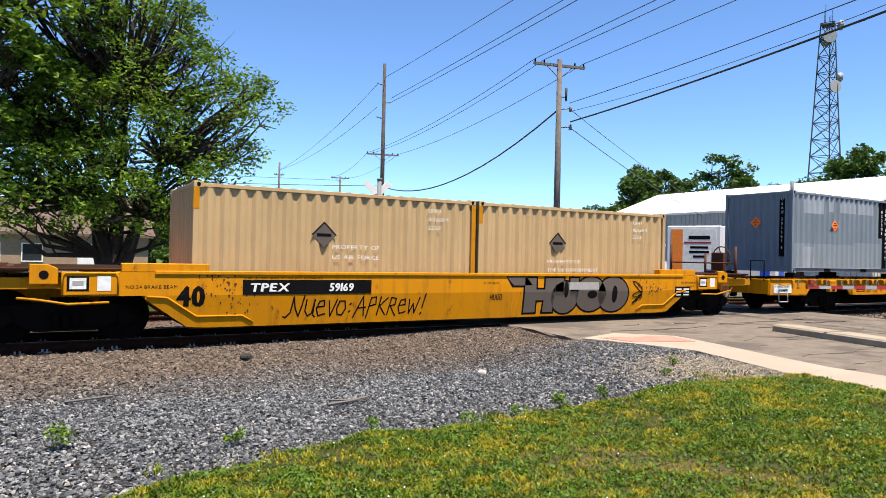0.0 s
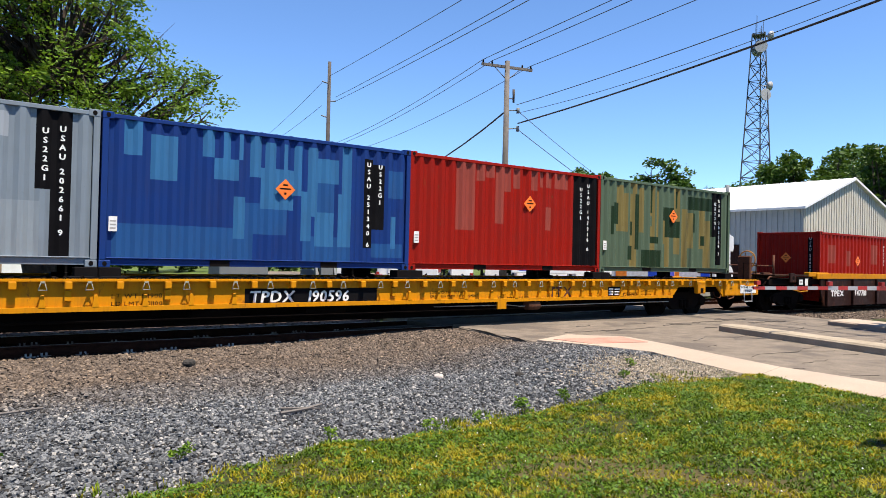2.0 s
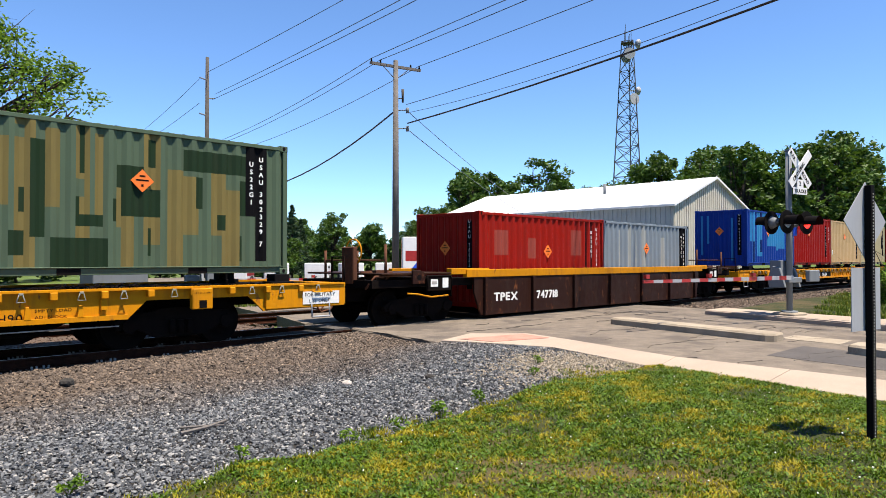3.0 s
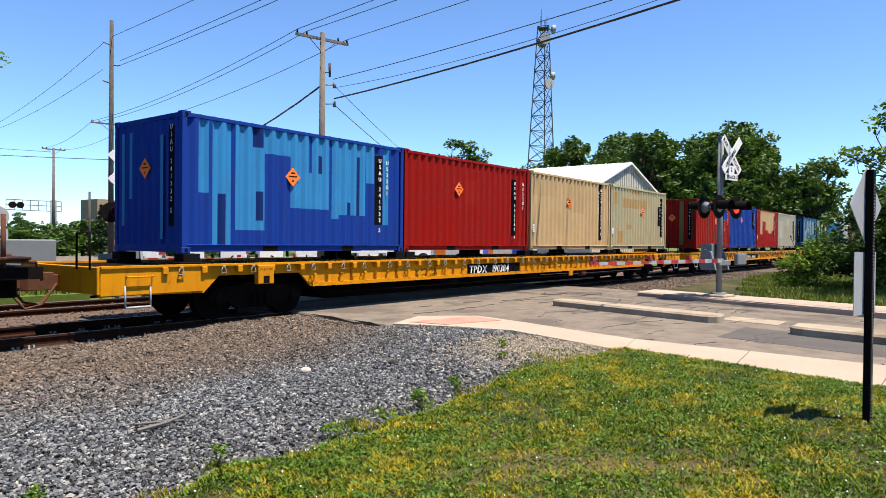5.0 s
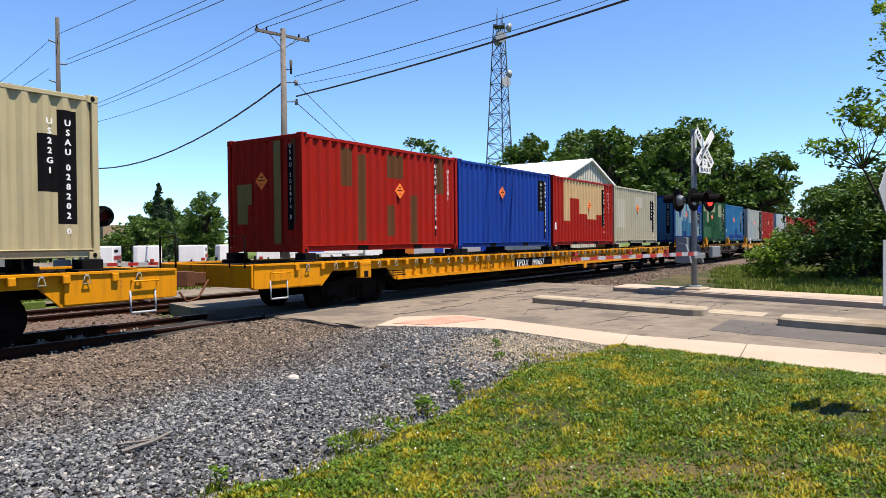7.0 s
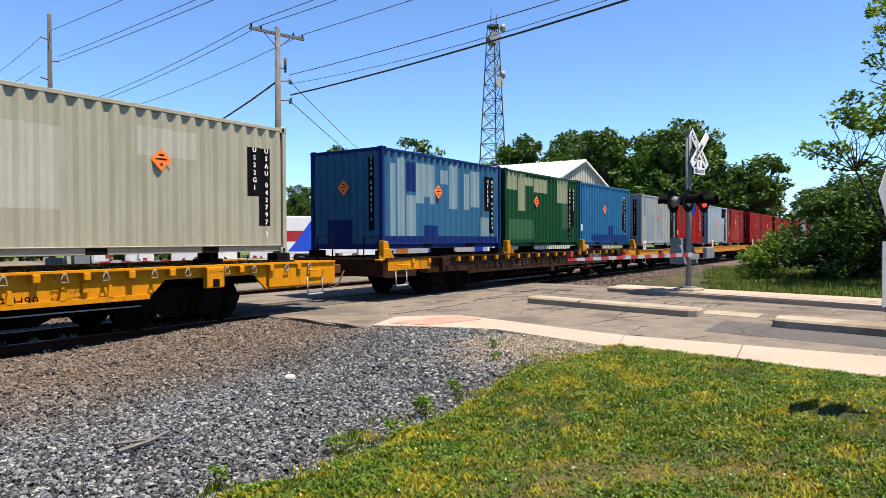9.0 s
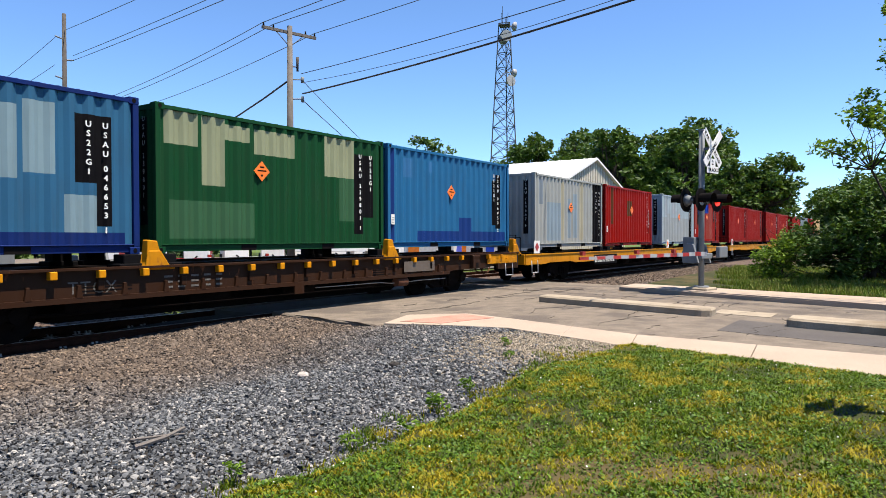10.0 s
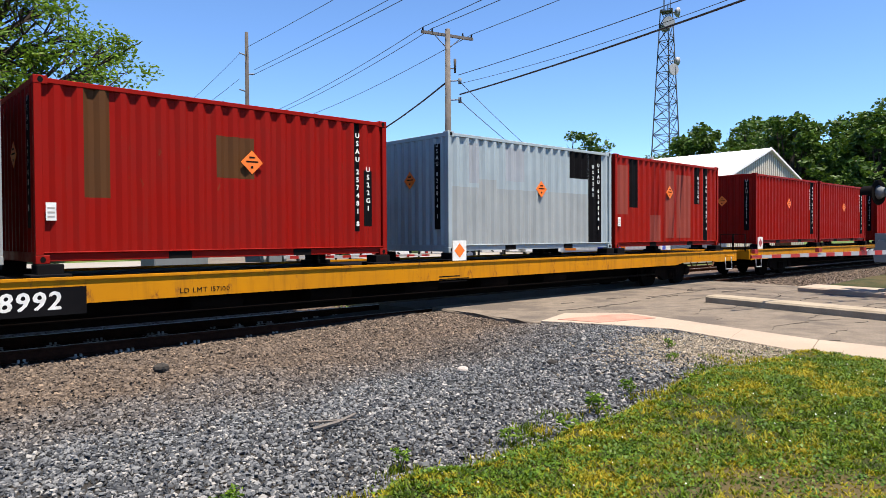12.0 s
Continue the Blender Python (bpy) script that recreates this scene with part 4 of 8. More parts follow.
def well_car(u0, u1, w0, w1, paint, label, cap=1.2, low=0.22, ribs=0, chord="", number="", number_u=0.0):
    """A well car: deep sides between w0 and w1, raised platforms over the trucks."""
    uc, h = 0.5 * (u0 + u1), 0.5 * (u1 - u0)
    root = thing("well_railcar", label, "railcar", "cars of the train", rest(uc))
    a, b, W = w0 - uc, w1 - uc, 1.47
    for s in (-1, 1):
        bm = bmesh.new()
        kn = cap - 0.4
        ov = 0.3 if chord else 1.6
        slab(bm, [(a - ov, cap), (a - ov, kn), (b + ov, kn), (b + ov, cap)], "y", s * W - 0.03, s * W + 0.03)
        ok = 0.3 if chord else 0.75
        slab(bm, [(a - ok, kn), (a - ok, cap - 0.46), (a - 0.05, low + 0.02), (a + 0.3, low), (b - 0.3, low), (b + 0.05, low + 0.02), (b + ok, cap - 0.46), (b + ok, kn)], "y", s * W - 0.03, s * W + 0.03)
        part("side_sill", bm, M[paint], root)
        bm = bmesh.new()
        y0, y1 = (-W - 0.055, -W + 0.1) if s < 0 else (W - 0.1, W + 0.055)
        box(bm, (a - 0.6, y0, cap - 0.04 if not chord else cap - 0.08), (b + 0.6, y1, cap + (0.025 if not chord else 0.12)))
        part("top_chord", bm, M[chord or paint], root, bevel=0.01)
        if chord:
            continue
        yy = s * (W + 0.035)
        for e, q in ((a, 1), (b, -1)):
            bm = bmesh.new()
            rod(bm, [(e - q * 0.72, yy, cap - 0.42), (e - q * 0.4, yy, cap - 0.44), (e + q * 0.1, yy, low + 0.2), (e + q * 0.9, yy, low + 0.2), (e + q * 1.1, yy, low + 0.08)], 0.02)
            part("trim_bead", bm, M[paint], root)
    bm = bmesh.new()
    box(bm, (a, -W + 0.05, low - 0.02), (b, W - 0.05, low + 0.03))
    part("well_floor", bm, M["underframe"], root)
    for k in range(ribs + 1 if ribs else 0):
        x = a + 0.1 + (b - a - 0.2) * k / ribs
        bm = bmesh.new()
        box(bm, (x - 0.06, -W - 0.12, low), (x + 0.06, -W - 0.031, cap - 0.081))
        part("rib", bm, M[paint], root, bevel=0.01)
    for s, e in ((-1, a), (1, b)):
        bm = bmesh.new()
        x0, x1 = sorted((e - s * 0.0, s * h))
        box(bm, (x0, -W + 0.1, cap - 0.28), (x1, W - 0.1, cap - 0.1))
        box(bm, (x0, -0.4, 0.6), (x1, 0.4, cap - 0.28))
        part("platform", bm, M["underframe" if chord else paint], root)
        bm = bmesh.new()
        x0, x1 = sorted((e - s * 0.3, e + s * 1.12))
        box(bm, (x0, -W - 0.02, cap), (x1, -W + 0.16, cap + 0.15))
        part("end_lip", bm, M[paint if not chord else "rusty_yellow"], root, bevel=0.012)
        bm = bmesh.new()
        x0, x1 = sorted((e + s * 1.15, e + s * 2.0))
        box(bm, (x0, -W - 0.06, cap - 0.38), (x1, -W - 0.02, cap + 0.0))
        pan = part("control_box", bm, M["underframe" if chord else paint], root, bevel=0.012)
        bm = bmesh.new()
        box(bm, (x0 + 0.12, -W - 0.066, cap - 0.28), (x0 + 0.36, -W - 0.0605, cap - 0.1), 0)
        box(bm, (x0 + 0.16, -W - 0.069, cap - 0.22), (x0 + 0.32, -W - 0.0662, cap - 0.15), 1)
        part("data_card", bm, [M["white"], M["bar_grey"]], pan)
        bm = bmesh.new()
        box(bm, (x0 + 0.08, -W - 0.064, cap - 0.31), (x0 + 0.4, -W - 0.0602, cap - 0.07))
        part("card_frame", bm, M["ink"], pan)
        bm = bmesh.new()
        box(bm, (x0 + 0.52, -W - 0.064, cap - 0.31), (x0 + 0.72, -W - 0.0602, cap - 0.07))
        part("card", bm, M["white"], pan)
        bm = bmesh.new()
        rod(bm, [(x0 + 0.02, -W - 0.065, cap - 0.36), (x0 + 0.02, -W - 0.065, cap - 0.08), (x0 + 0.06, -W - 0.065, cap - 0.02), (x1 - 0.06, -W - 0.065, cap - 0.02), (x1 - 0.02, -W - 0.065, cap - 0.08), (x1 - 0.02, -W - 0.065, cap - 0.36)], 0.018)
        part("rim", bm, M["underframe" if chord else paint], pan)
        bm = bmesh.new()
        d0, d1 = sorted((e + s * 0.9, s * (h - 0.2)))
        box(bm, (d0, -W + 0.0, cap + 0.015), (d1, W, cap + 0.06))
        part("walkway", bm, M["rust_dark"], root, "dark steel walkway over the truck", bevel=0.01)
        bm = bmesh.new()
        b0 = e + s * 2.24
        slab(bm, [(b0 - 0.2, cap - 0.2), (b0 + 0.2, cap - 0.2), (b0 + 0.2, cap + 0.05), (b0 + 0.05, cap + 0.12), (b0 - 0.2, cap + 0.12)], "y", -W - 0.05, -W + 0.02)
        br = part("corner_bracket", bm, M[paint], root, bevel=0.01)
        bm = bmesh.new()
        tube(bm, (b0, -W - 0.051, cap - 0.05), (b0, -W - 0.055, cap - 0.05), 0.07, seg=10)
        part("hole", bm, M["ink"], br)
        bm = bmesh.new()
        rod(bm, [(e + s * 1.3, -W - 0.07, cap - 0.5), (e + s * 1.9, -W - 0.1, cap - 0.52), (e + s * 2.35, -W - 0.1, cap - 0.44), (e + s * 2.6, -W - 0.02, cap - 0.42)], 0.022)
        part("pipe", bm, M["rusty_yellow"], root, "bent yellow brake pipe")
        bm = bmesh.new()
        for yy in (-1.25, -0.2, 1.1):
            tube(bm, (s * (h - 0.5), yy, cap - 0.12), (s * (h - 0.5), yy, cap + RNG.uniform(0.5, 0.95)), 0.035, seg=7)
        rod(bm, [(s * (h - 0.5), -1.25, cap + 0.35), (s * (h - 0.5), 1.1, cap + 0.35)], 0.022)
        rod(bm, [(s * (h - 1.2), -1.35, cap + 0.02), (s * (h - 0.1), -1.35, cap - 0.02), (s * (h + 0.05), -1.2, cap - 0.3)], 0.03)
        rod(bm, [(s * (h - 1.0), -0.9, cap + 0.06), (s * (h - 0.2), -0.7, cap + 0.06)], 0.035)
        box(bm, (s * (h - 0.7) - 0.2, -0.9, cap - 0.1), (s * (h - 0.7) + 0.2, -0.5, cap + 0.12))
        part("pipework", bm, M["rust"], root, "rusty brake pipes and posts")
        part("coupler", COUPLER, None, root, at=pose(s * (h + 0.02), 0, 0, 0, 0, 0 if s > 0 else 180))
        bogie(root, s * (h - 1.75))
    # hand brake on the trailing end
    bw = new("hand_brake")
    bw.parent = root
    bw["label"] = "rusty brake wheel on a post"
    s = -1 if chord else 1
    bw.matrix_basis = pose(s * (h - 0.15), -0.5, cap + 0.55)
    bm = bmesh.new()
    pts = [(0, 0.3 * math.cos(k * math.tau / 16), 0.3 * math.sin(k * math.tau / 16)) for k in range(17)]
    rod(bm, pts, 0.02)
    for k in range(5):
        rod(bm, [(0, 0, 0), (0, 0.3 * math.cos(k * math.tau / 5), 0.3 * math.sin(k * math.tau / 5))], 0.014)
    part("brake_wheel", bm, M["rusty_yellow" if chord else "rust"], bw)
    bm = bmesh.new()
    box(bm, (-0.16, -0.2, -0.75), (-0.03, 0.25, 0.12))
    part("brake_housing", bm, M["rust"], bw, bevel=0.02)
    if number:
        n1, n2 = number.split(" ")
        x = number_u - uc
        if chord:
            part("lettering", words(n1, 0.3, M["white"], 1.3, bold=0.035), None, root, at=pose(x, -W - 0.036, 0.5))
            part("lettering", words(n2, 0.3, M["white"], 1.1, bold=0.035), None, root, at=pose(x + 1.85, -W - 0.036, 0.5))
        else:
            bm = bmesh.new()
            box(bm, (x - 0.06, -W - 0.036, cap - 0.4), (x + 2.5, -W - 0.0305, cap - 0.13))
            bd = part("number_board", bm, M["black"], root, "black panel with white car number")
            part("lettering", words(n1, 0.215, M["white"], 1.35, 0.12, bold=0.02), None, bd, at=pose(x + 0.06, -W - 0.039, cap - 0.345))
            part("lettering", words(n2, 0.215, M["white"], 1.0, 0.12, bold=0.02), None, bd, at=pose(x + 1.6, -W - 0.039, cap - 0.345))
    MOVERS.append((root, root.matrix_basis.copy()))
    return root


def lean_in(root, knee, slope):
    """The lower half of a well car's side slopes inwards; so does all that is painted on it."""
    done = set()
    for o in root.children_recursive:
        if o.type != "MESH" or o.data.name in done or o.name.split(".")[0] not in (
                "side_sill", "trim_bead", "lettering", "number_board", "graffiti_tag", "graffiti_outline", "graffiti_letters", "graffiti_counter", "graffiti_patch", "data_panel", "rust_spatter"):
            continue
        done.add(o.data.name)
        dz = o.matrix_basis.translation.z
        cut = bmesh.new()
        cut.from_mesh(o.data)
        bmesh.ops.bisect_plane(cut, geom=cut.verts[:] + cut.edges[:] + cut.faces[:], plane_co=(0, 0, knee - dz), plane_no=(0, 0, 1))
        cut.to_mesh(o.data)
        cut.free()
        off = o.matrix_basis.translation.y
        for vtx in o.data.vertices:
            if vtx.co.z + dz < knee:
                vtx.co.y -= math.copysign(slope * (knee - vtx.co.z - dz), vtx.co.y + off)
        o.data.update()


# car ahead of the first, only its end is seen
well_car(-19.2, -1.7, -16.0, -4.6, "yellow", "yellow well railcar ahead of the graffiti car")
car = well_car(-1.25, 18.1, 2.4, 14.45, "yellow", "dirty yellow well railcar with black and grey graffiti", number="TPEX 59169", number_u=3.35)
uc = 0.5 * (-1.25 + 18.1)
FY = -1.4985
part("lettering", words("40", 0.5, M["ink"], 0.85, bold=0.05), None, car, "large black numerals", at=pose(2.15 - uc, FY - 0.004, 0.6))
part("lettering", words("52,900 LBS. MAX. GROSS WT. FOR 20 FT. CONTAINERS", 0.062, M["ink"], 0.9), None, car, at=pose(3.3 - uc, FY - 0.004, 1.083))
part("lettering", words("NO.24 BRAKE BEAM", 0.085, M["ink"], 1.0), None, car, at=pose(1.35 - uc, FY - 0.004, 0.92))
part("lettering", words("NO.24 BRAKE BEAM", 0.07, M["ink"], 1.0), None, car, at=pose(15.0 - uc, FY - 0.004, 0.98))
part("lettering", words("2 IN. SHOE", 0.07, M["ink"], 1.0), None, car, at=pose(15.15 - uc, FY - 0.004, 0.88))
part("lettering", words("LD LMT 168300", 0.07, M["ink"], 0.9), None, car, at=pose(8.55 - uc, FY - 0.004, 0.98))
STROKES = {"N": ["-.25,.05 -.1,0 .1,.25 .15,1.05 .3,.5 .55,.05 .65,.6 .7,1.1"], "U": ["0,.9 .02,.3 .2,.05 .4,.2 .45,.9 .48,.1 .6,0"], "E": ["0,.5 .4,.55 .35,.85 .1,.8 0,.4 .15,.05 .5,.15"], "V": ["0,.85 .2,0 .45,.9"],
           "O": ["0,.4 .1,.8 .4,.8 .5,.4 .35,.05 .1,.1 0,.4"], ":": [".1,.2 .16,.28", ".1,.6 .16,.68"], "A": ["-.15,-.1 .25,1.05 .45,0", ".02,.4 .5,.45"], "P": ["0,-.15 .12,.95 .4,1 .45,.6 .1,.5"], "K": ["0,0 .08,1", ".5,.95 .08,.5 .5,0"],
           "R": ["0,0 .1,.95 .4,.9 .38,.55 .1,.5 .5,-.05"], "W": ["0,.85 .1,.05 .3,.6 .45,.05 .65,.95"], "!": [".1,.35 .2,1.15", ".05,0 .1,.08"]}


def spray(body, x0, z0, size, step, width):
    """A word in strokes, as a flat ribbon of paint."""
    bm = bmesh.new()
    x = x0
    for ch in body:
        for line in STROKES.get(ch, ()):
            pts = [tuple(float(v) for v in p.split(",")) for p in line.split()]
            pts = [(x + (a + 0.15 * b) * size, z0 + b * size) for a, b in pts]
            for n, ((ax, az), (bx, bz)) in enumerate(zip(pts, pts[1:])):
                L = math.hypot(bx - ax, bz - az) or 1.0
                nx, nz, ex, ez = -(bz - az) / L * width, (bx - ax) / L * width, (bx - ax) / L * width * 0.7, (bz - az) / L * width * 0.7
                slab(bm, [(ax + nx - ex, az + nz - ez), (bx + nx + ex, bz + nz + ez), (bx - nx + ex, bz - nz + ez), (ax - nx - ex, az - nz - ez)], "y", FY - 0.0045 - 0.0002 * (n % 3), FY - 0.001)
        x += step.get(ch, 0.62) * size
    return bm


part("graffiti_tag", spray("NUEVO: APKREW!", 4.15 - uc, 0.36, 0.37, {"N": 0.85, ":": 0.3, " ": 0.25, "V": 0.5, "W": 0.8}, 0.014), M["ink"], car, "thin black spray tag")
part("graffiti_tag", words("HUGO", 0.2, M["ink"], 0.55, 0.25, bold=0.01), None, car, "small black tag", at=pose(8.75 - uc, FY - 0.004, 0.62))
# block letters: grey shapes with a black rim
for nm, mk, sz, dx, dz, yy in (("graffiti_outline", "ink", 1.0, -0.03, -0.03, 0.004), ("graffiti_letters", "graffiti", 0.93, 0.0, 0.0, 0.007)):
    bm = bmesh.new()
    k = 0.045 if mk == "ink" else 0.0
    def quad(x0, z0, x1, z1, lean=0.0, hole=False):
        slab(bm, [(x0 - k - lean, z0 - k), (x1 + k - lean, z0 - k), (x1 + k + lean, z1 + k), (x0 - k + lean, z1 + k)], "y", FY - yy, FY - 0.001)
    def disc(x, z, rx, rz):
        slab(bm, [(x + (rx + k) * math.cos(t * math.tau / 20), z + (rz + k) * math.sin(t * math.tau / 20)) for t in range(20)], "y", FY - yy, FY - 0.001)
    o = 9.3 - uc
    quad(o + 0.0, 0.95, o + 0.55, 1.15, -0.1)
    quad(o + 0.42, 0.32, o + 0.75, 1.12)
    quad(o + 0.75, 0.6, o + 1.0, 0.85)
    quad(o + 1.0, 0.32, o + 1.3, 1.12, 0.03)
    disc(o + 1.62, 0.66, 0.42, 0.38)
    quad(o + 1.32, 0.7, o + 1.58, 1.12)
    quad(o + 1.78, 0.7, o + 2.05, 1.12)
    disc(o + 2.45, 0.73, 0.5, 0.42)
    disc(o + 3.2, 0.72, 0.52, 0.43)
    part(nm, bm, M[mk], car, "large grey block graffiti with black outline" if mk != "ink" else "black graffiti outline")
bm = bmesh.new()
o = 9.3 - uc
for x, z, rx, rz in ((2.5, 0.72, 0.16, 0.1), (3.25, 0.72, 0.09, 0.22), (1.66, 0.85, 0.07, 0.2)):
    slab(bm, [(o + x + rx * math.cos(t * math.tau / 14), z + rz * math.sin(t * math.tau / 14)) for t in range(14)], "y", FY - 0.0095, FY - 0.0072)
part("graffiti_counter", bm, M["ink"], car)
bm = bmesh.new()
box(bm, (o + 1.75, FY - 0.0092, 0.84), (o + 2.7, FY - 0.0072, 1.02))
part("graffiti_patch", bm, M["bar_grey"], car, "pale spray patch")
bm = bmesh.new()
for k in range(26):
    a = k * 0.5
    b = (k + 1) * 0.5
    f = lambda t: (13.35 - uc + 0.17 * math.sin(t * 1.7), FY - 0.006, 0.75 + 0.3 * math.cos(t * 0.9 + 0.6) * math.sin(t * 0.37 + 1))
    rod(bm, [f(a), f(b)], 0.012, 4)
part("graffiti_tag", bm, M["ink"], car, "tangled thin black tag")
bm = bmesh.new()
box(bm, (14.75 - uc, FY - 0.006, 0.62), (15.35 - uc, FY - 0.001, 0.9), 0)
for r in range(3):
    box(bm, (14.8 - uc, FY - 0.009, 0.66 + r * 0.075), (15.0 - uc, FY - 0.0062, 0.7 + r * 0.075), 1)
    box(bm, (15.08 - uc, FY - 0.009, 0.66 + r * 0.075), (15.3 - uc, FY - 0.0062, 0.7 + r * 0.075), 1)
part("data_panel", bm, [M["ink"], M["white"]], car)
bm = bmesh.new()
sr = random.Random(5)
for x, z, nn in ((3.0, 0.95, 40), (3.3, 0.62, 22), (14.0, 0.85, 45), (13.6, 1.0, 20), (2.75, 1.1, 14)):
    for _ in range(nn):
        px, pz, r = x - uc + sr.gauss(0, 0.22), min(1.15, z + sr.gauss(0, 0.11)), sr.uniform(0.006, 0.022)
        slab(bm, [(px - r, pz), (px, pz - r * sr.uniform(1.2, 4)), (px + r, pz), (px, pz + r)], "y", FY - 0.0025, FY - 0.0005)
part("rust_spatter", bm, M["rust"], car, "rust blooming through the paint")
lean_in(car, 0.8, 0.13)
for n, (u, top_txt) in enumerate(((2.45, "PROPERTY OF/US AIR FORCE"), (8.6, "PROPERTY OF/THE US GOVERNMENT"))):
    c = container(u, 0.25, "tan", "sand-coloured steel container sunk in the yellow well car", placard=None, sticker=False)
    bm = bmesh.new()
    r = 0.25
    slab(bm, [(-r, 0), (0, -r), (r, 0), (0, r)], "y", -0.008, -0.001)
    box(bm, (-0.15, -0.011, -0.03), (0.15, -0.0082, 0.03), 1)
    tube(bm, (-r * 1.02, -0.008, 0), (0, -0.008, r * 1.02), 0.012, seg=4, mi=1)
    tube(bm, (r * 1.02, -0.008, 0), (0, -0.008, r * 1.02), 0.012, seg=4, mi=1)
    part("placard_holder", bm, [M["graffiti"], M["ink"]], c, "grey folding placard holder", at=pose(CL * (0.41 if n == 0 else 0.38), 0.008, CH * 0.655))
    for r, tx in enumerate(top_txt.split("/")):
        part("stencil", words(tx, 0.12, M["white"], 1.25), None, c, "white stencilled words", at=pose(CL * (0.44 if n == 0 else 0.33), 0.0055, CH * (0.55 if n == 0 else 0.47) - r * 0.2))
    for r, tx in enumerate(("USFU", "012668 9", "22G9")):
        part("serial_number", words(tx, 0.12, M["white"], 1.1), None, c, at=pose(CL * 0.8, 0.0055, CH * 0.87 - r * 0.18))
    for e in ((0.0, CL - 0.1) if n == 0 else (0.0,)):
        bm = bmesh.new()
        box(bm, (e - 0.002, -0.003, CH - 0.5 if e == 0 else 0.4), (e + 0.102, 0.0, CH - 0.12))
        part("rust_stain", bm, M["rusty_yellow"], c, "rust on the corner post")

# first flat car with four containers
flat_car(18.9, 45.9, "yellow", "long yellow flat railcar with lashing rings", "TPDX 190596", 28.95, deck_sets=(20.39, 26.48, 32.53, 38.6), end_sign="FOR MILITARY/USE ONLY")
Z = 1.3
container(20.39, Z, "grey", "grey steel container with lighter touched-up paint patches", lm="grey_light", mm="grey_mid", serial="USAU 202661 9", serial_at=0.91, code_at=0.87, top=0.88, placard=(0.39, 0.6), sticker=False,
          l=[(0.11, 0.75, 0.16, 0.96), (0.16, 0.73, 0.28, 0.95), (0.33, 0.78, 0.38, 0.96), (0.44, 0.76, 0.61, 0.93), (0.62, 0.76, 0.79, 0.94), (0.11, 0.05, 0.2, 0.32)],
          m=[(0.03, 0.05, 0.59, 0.36), (0.59, 0.06, 0.86, 0.39)], k=[(0.85, 0.49, 0.89, 0.96), (0.89, 0.07, 0.93, 0.96)])
container(26.48, Z, "blue", "deep blue container mottled with lighter blue patches", lm="blue_light", mm="blue_mid", serial="USAU 251340 6", serial_at=0.83, code_at=0.875, top=0.87, placard=(0.53, 0.59),
          l=[(0.05, 0.75, 0.1, 0.95), (0.13, 0.6, 0.2, 0.9), (0.27, 0.78, 0.31, 0.96), (0.33, 0.78, 0.35, 0.95), (0.38, 0.76, 0.39, 0.95), (0.42, 0.65, 0.45, 0.95), (0.46, 0.68, 0.5, 0.93), (0.52, 0.67, 0.54, 0.93), (0.56, 0.54, 0.59, 0.92), (0.61, 0.39, 0.64, 0.92), (0.64, 0.66, 0.72, 0.85), (0.73, 0.57, 0.76, 0.95), (0.31, 0.64, 0.38, 0.79), (0.45, 0.44, 0.56, 0.74), (0.37, 0.2, 0.4, 0.52), (0.59, 0.2, 0.62, 0.58), (0.63, 0.17, 0.71, 0.42), (0.72, 0.18, 0.76, 0.6), (0.92, 0.19, 0.95, 0.42)],
          m=[(0.03, 0.05, 0.43, 0.3), (0.6, 0.06, 0.76, 0.24), (0.61, 0.43, 0.7, 0.66), (0.39, 0.26, 0.54, 0.47), (0.85, 0.09, 0.97, 0.21), (0.91, 0.6, 0.97, 0.81)], k=[(0.81, 0.18, 0.85, 0.88), (0.85, 0.34, 0.9, 0.84)])
container(32.53, Z, "red", "brick-red container with pinkish patches and a black panel", lm="red_light", serial="USAU 147919 0", serial_at=0.92, code_at=0.875, top=0.9, placard=(0.58, 0.64),
          l=[(0.21, 0.37, 0.25, 0.97), (0.25, 0.37, 0.29, 0.97), (0.31, 0.82, 0.34, 0.97), (0.35, 0.84, 0.39, 0.97), (0.4, 0.42, 0.44, 0.97), (0.44, 0.74, 0.48, 0.96), (0.49, 0.79, 0.53, 0.96), (0.58, 0.79, 0.62, 0.96), (0.63, 0.81, 0.66, 0.96), (0.67, 0.81, 0.71, 0.96), (0.72, 0.8, 0.76, 0.96), (0.77, 0.81, 0.8, 0.96), (0.67, 0.41, 0.71, 0.63)], k=[(0.84, 0.07, 0.98, 0.97)])
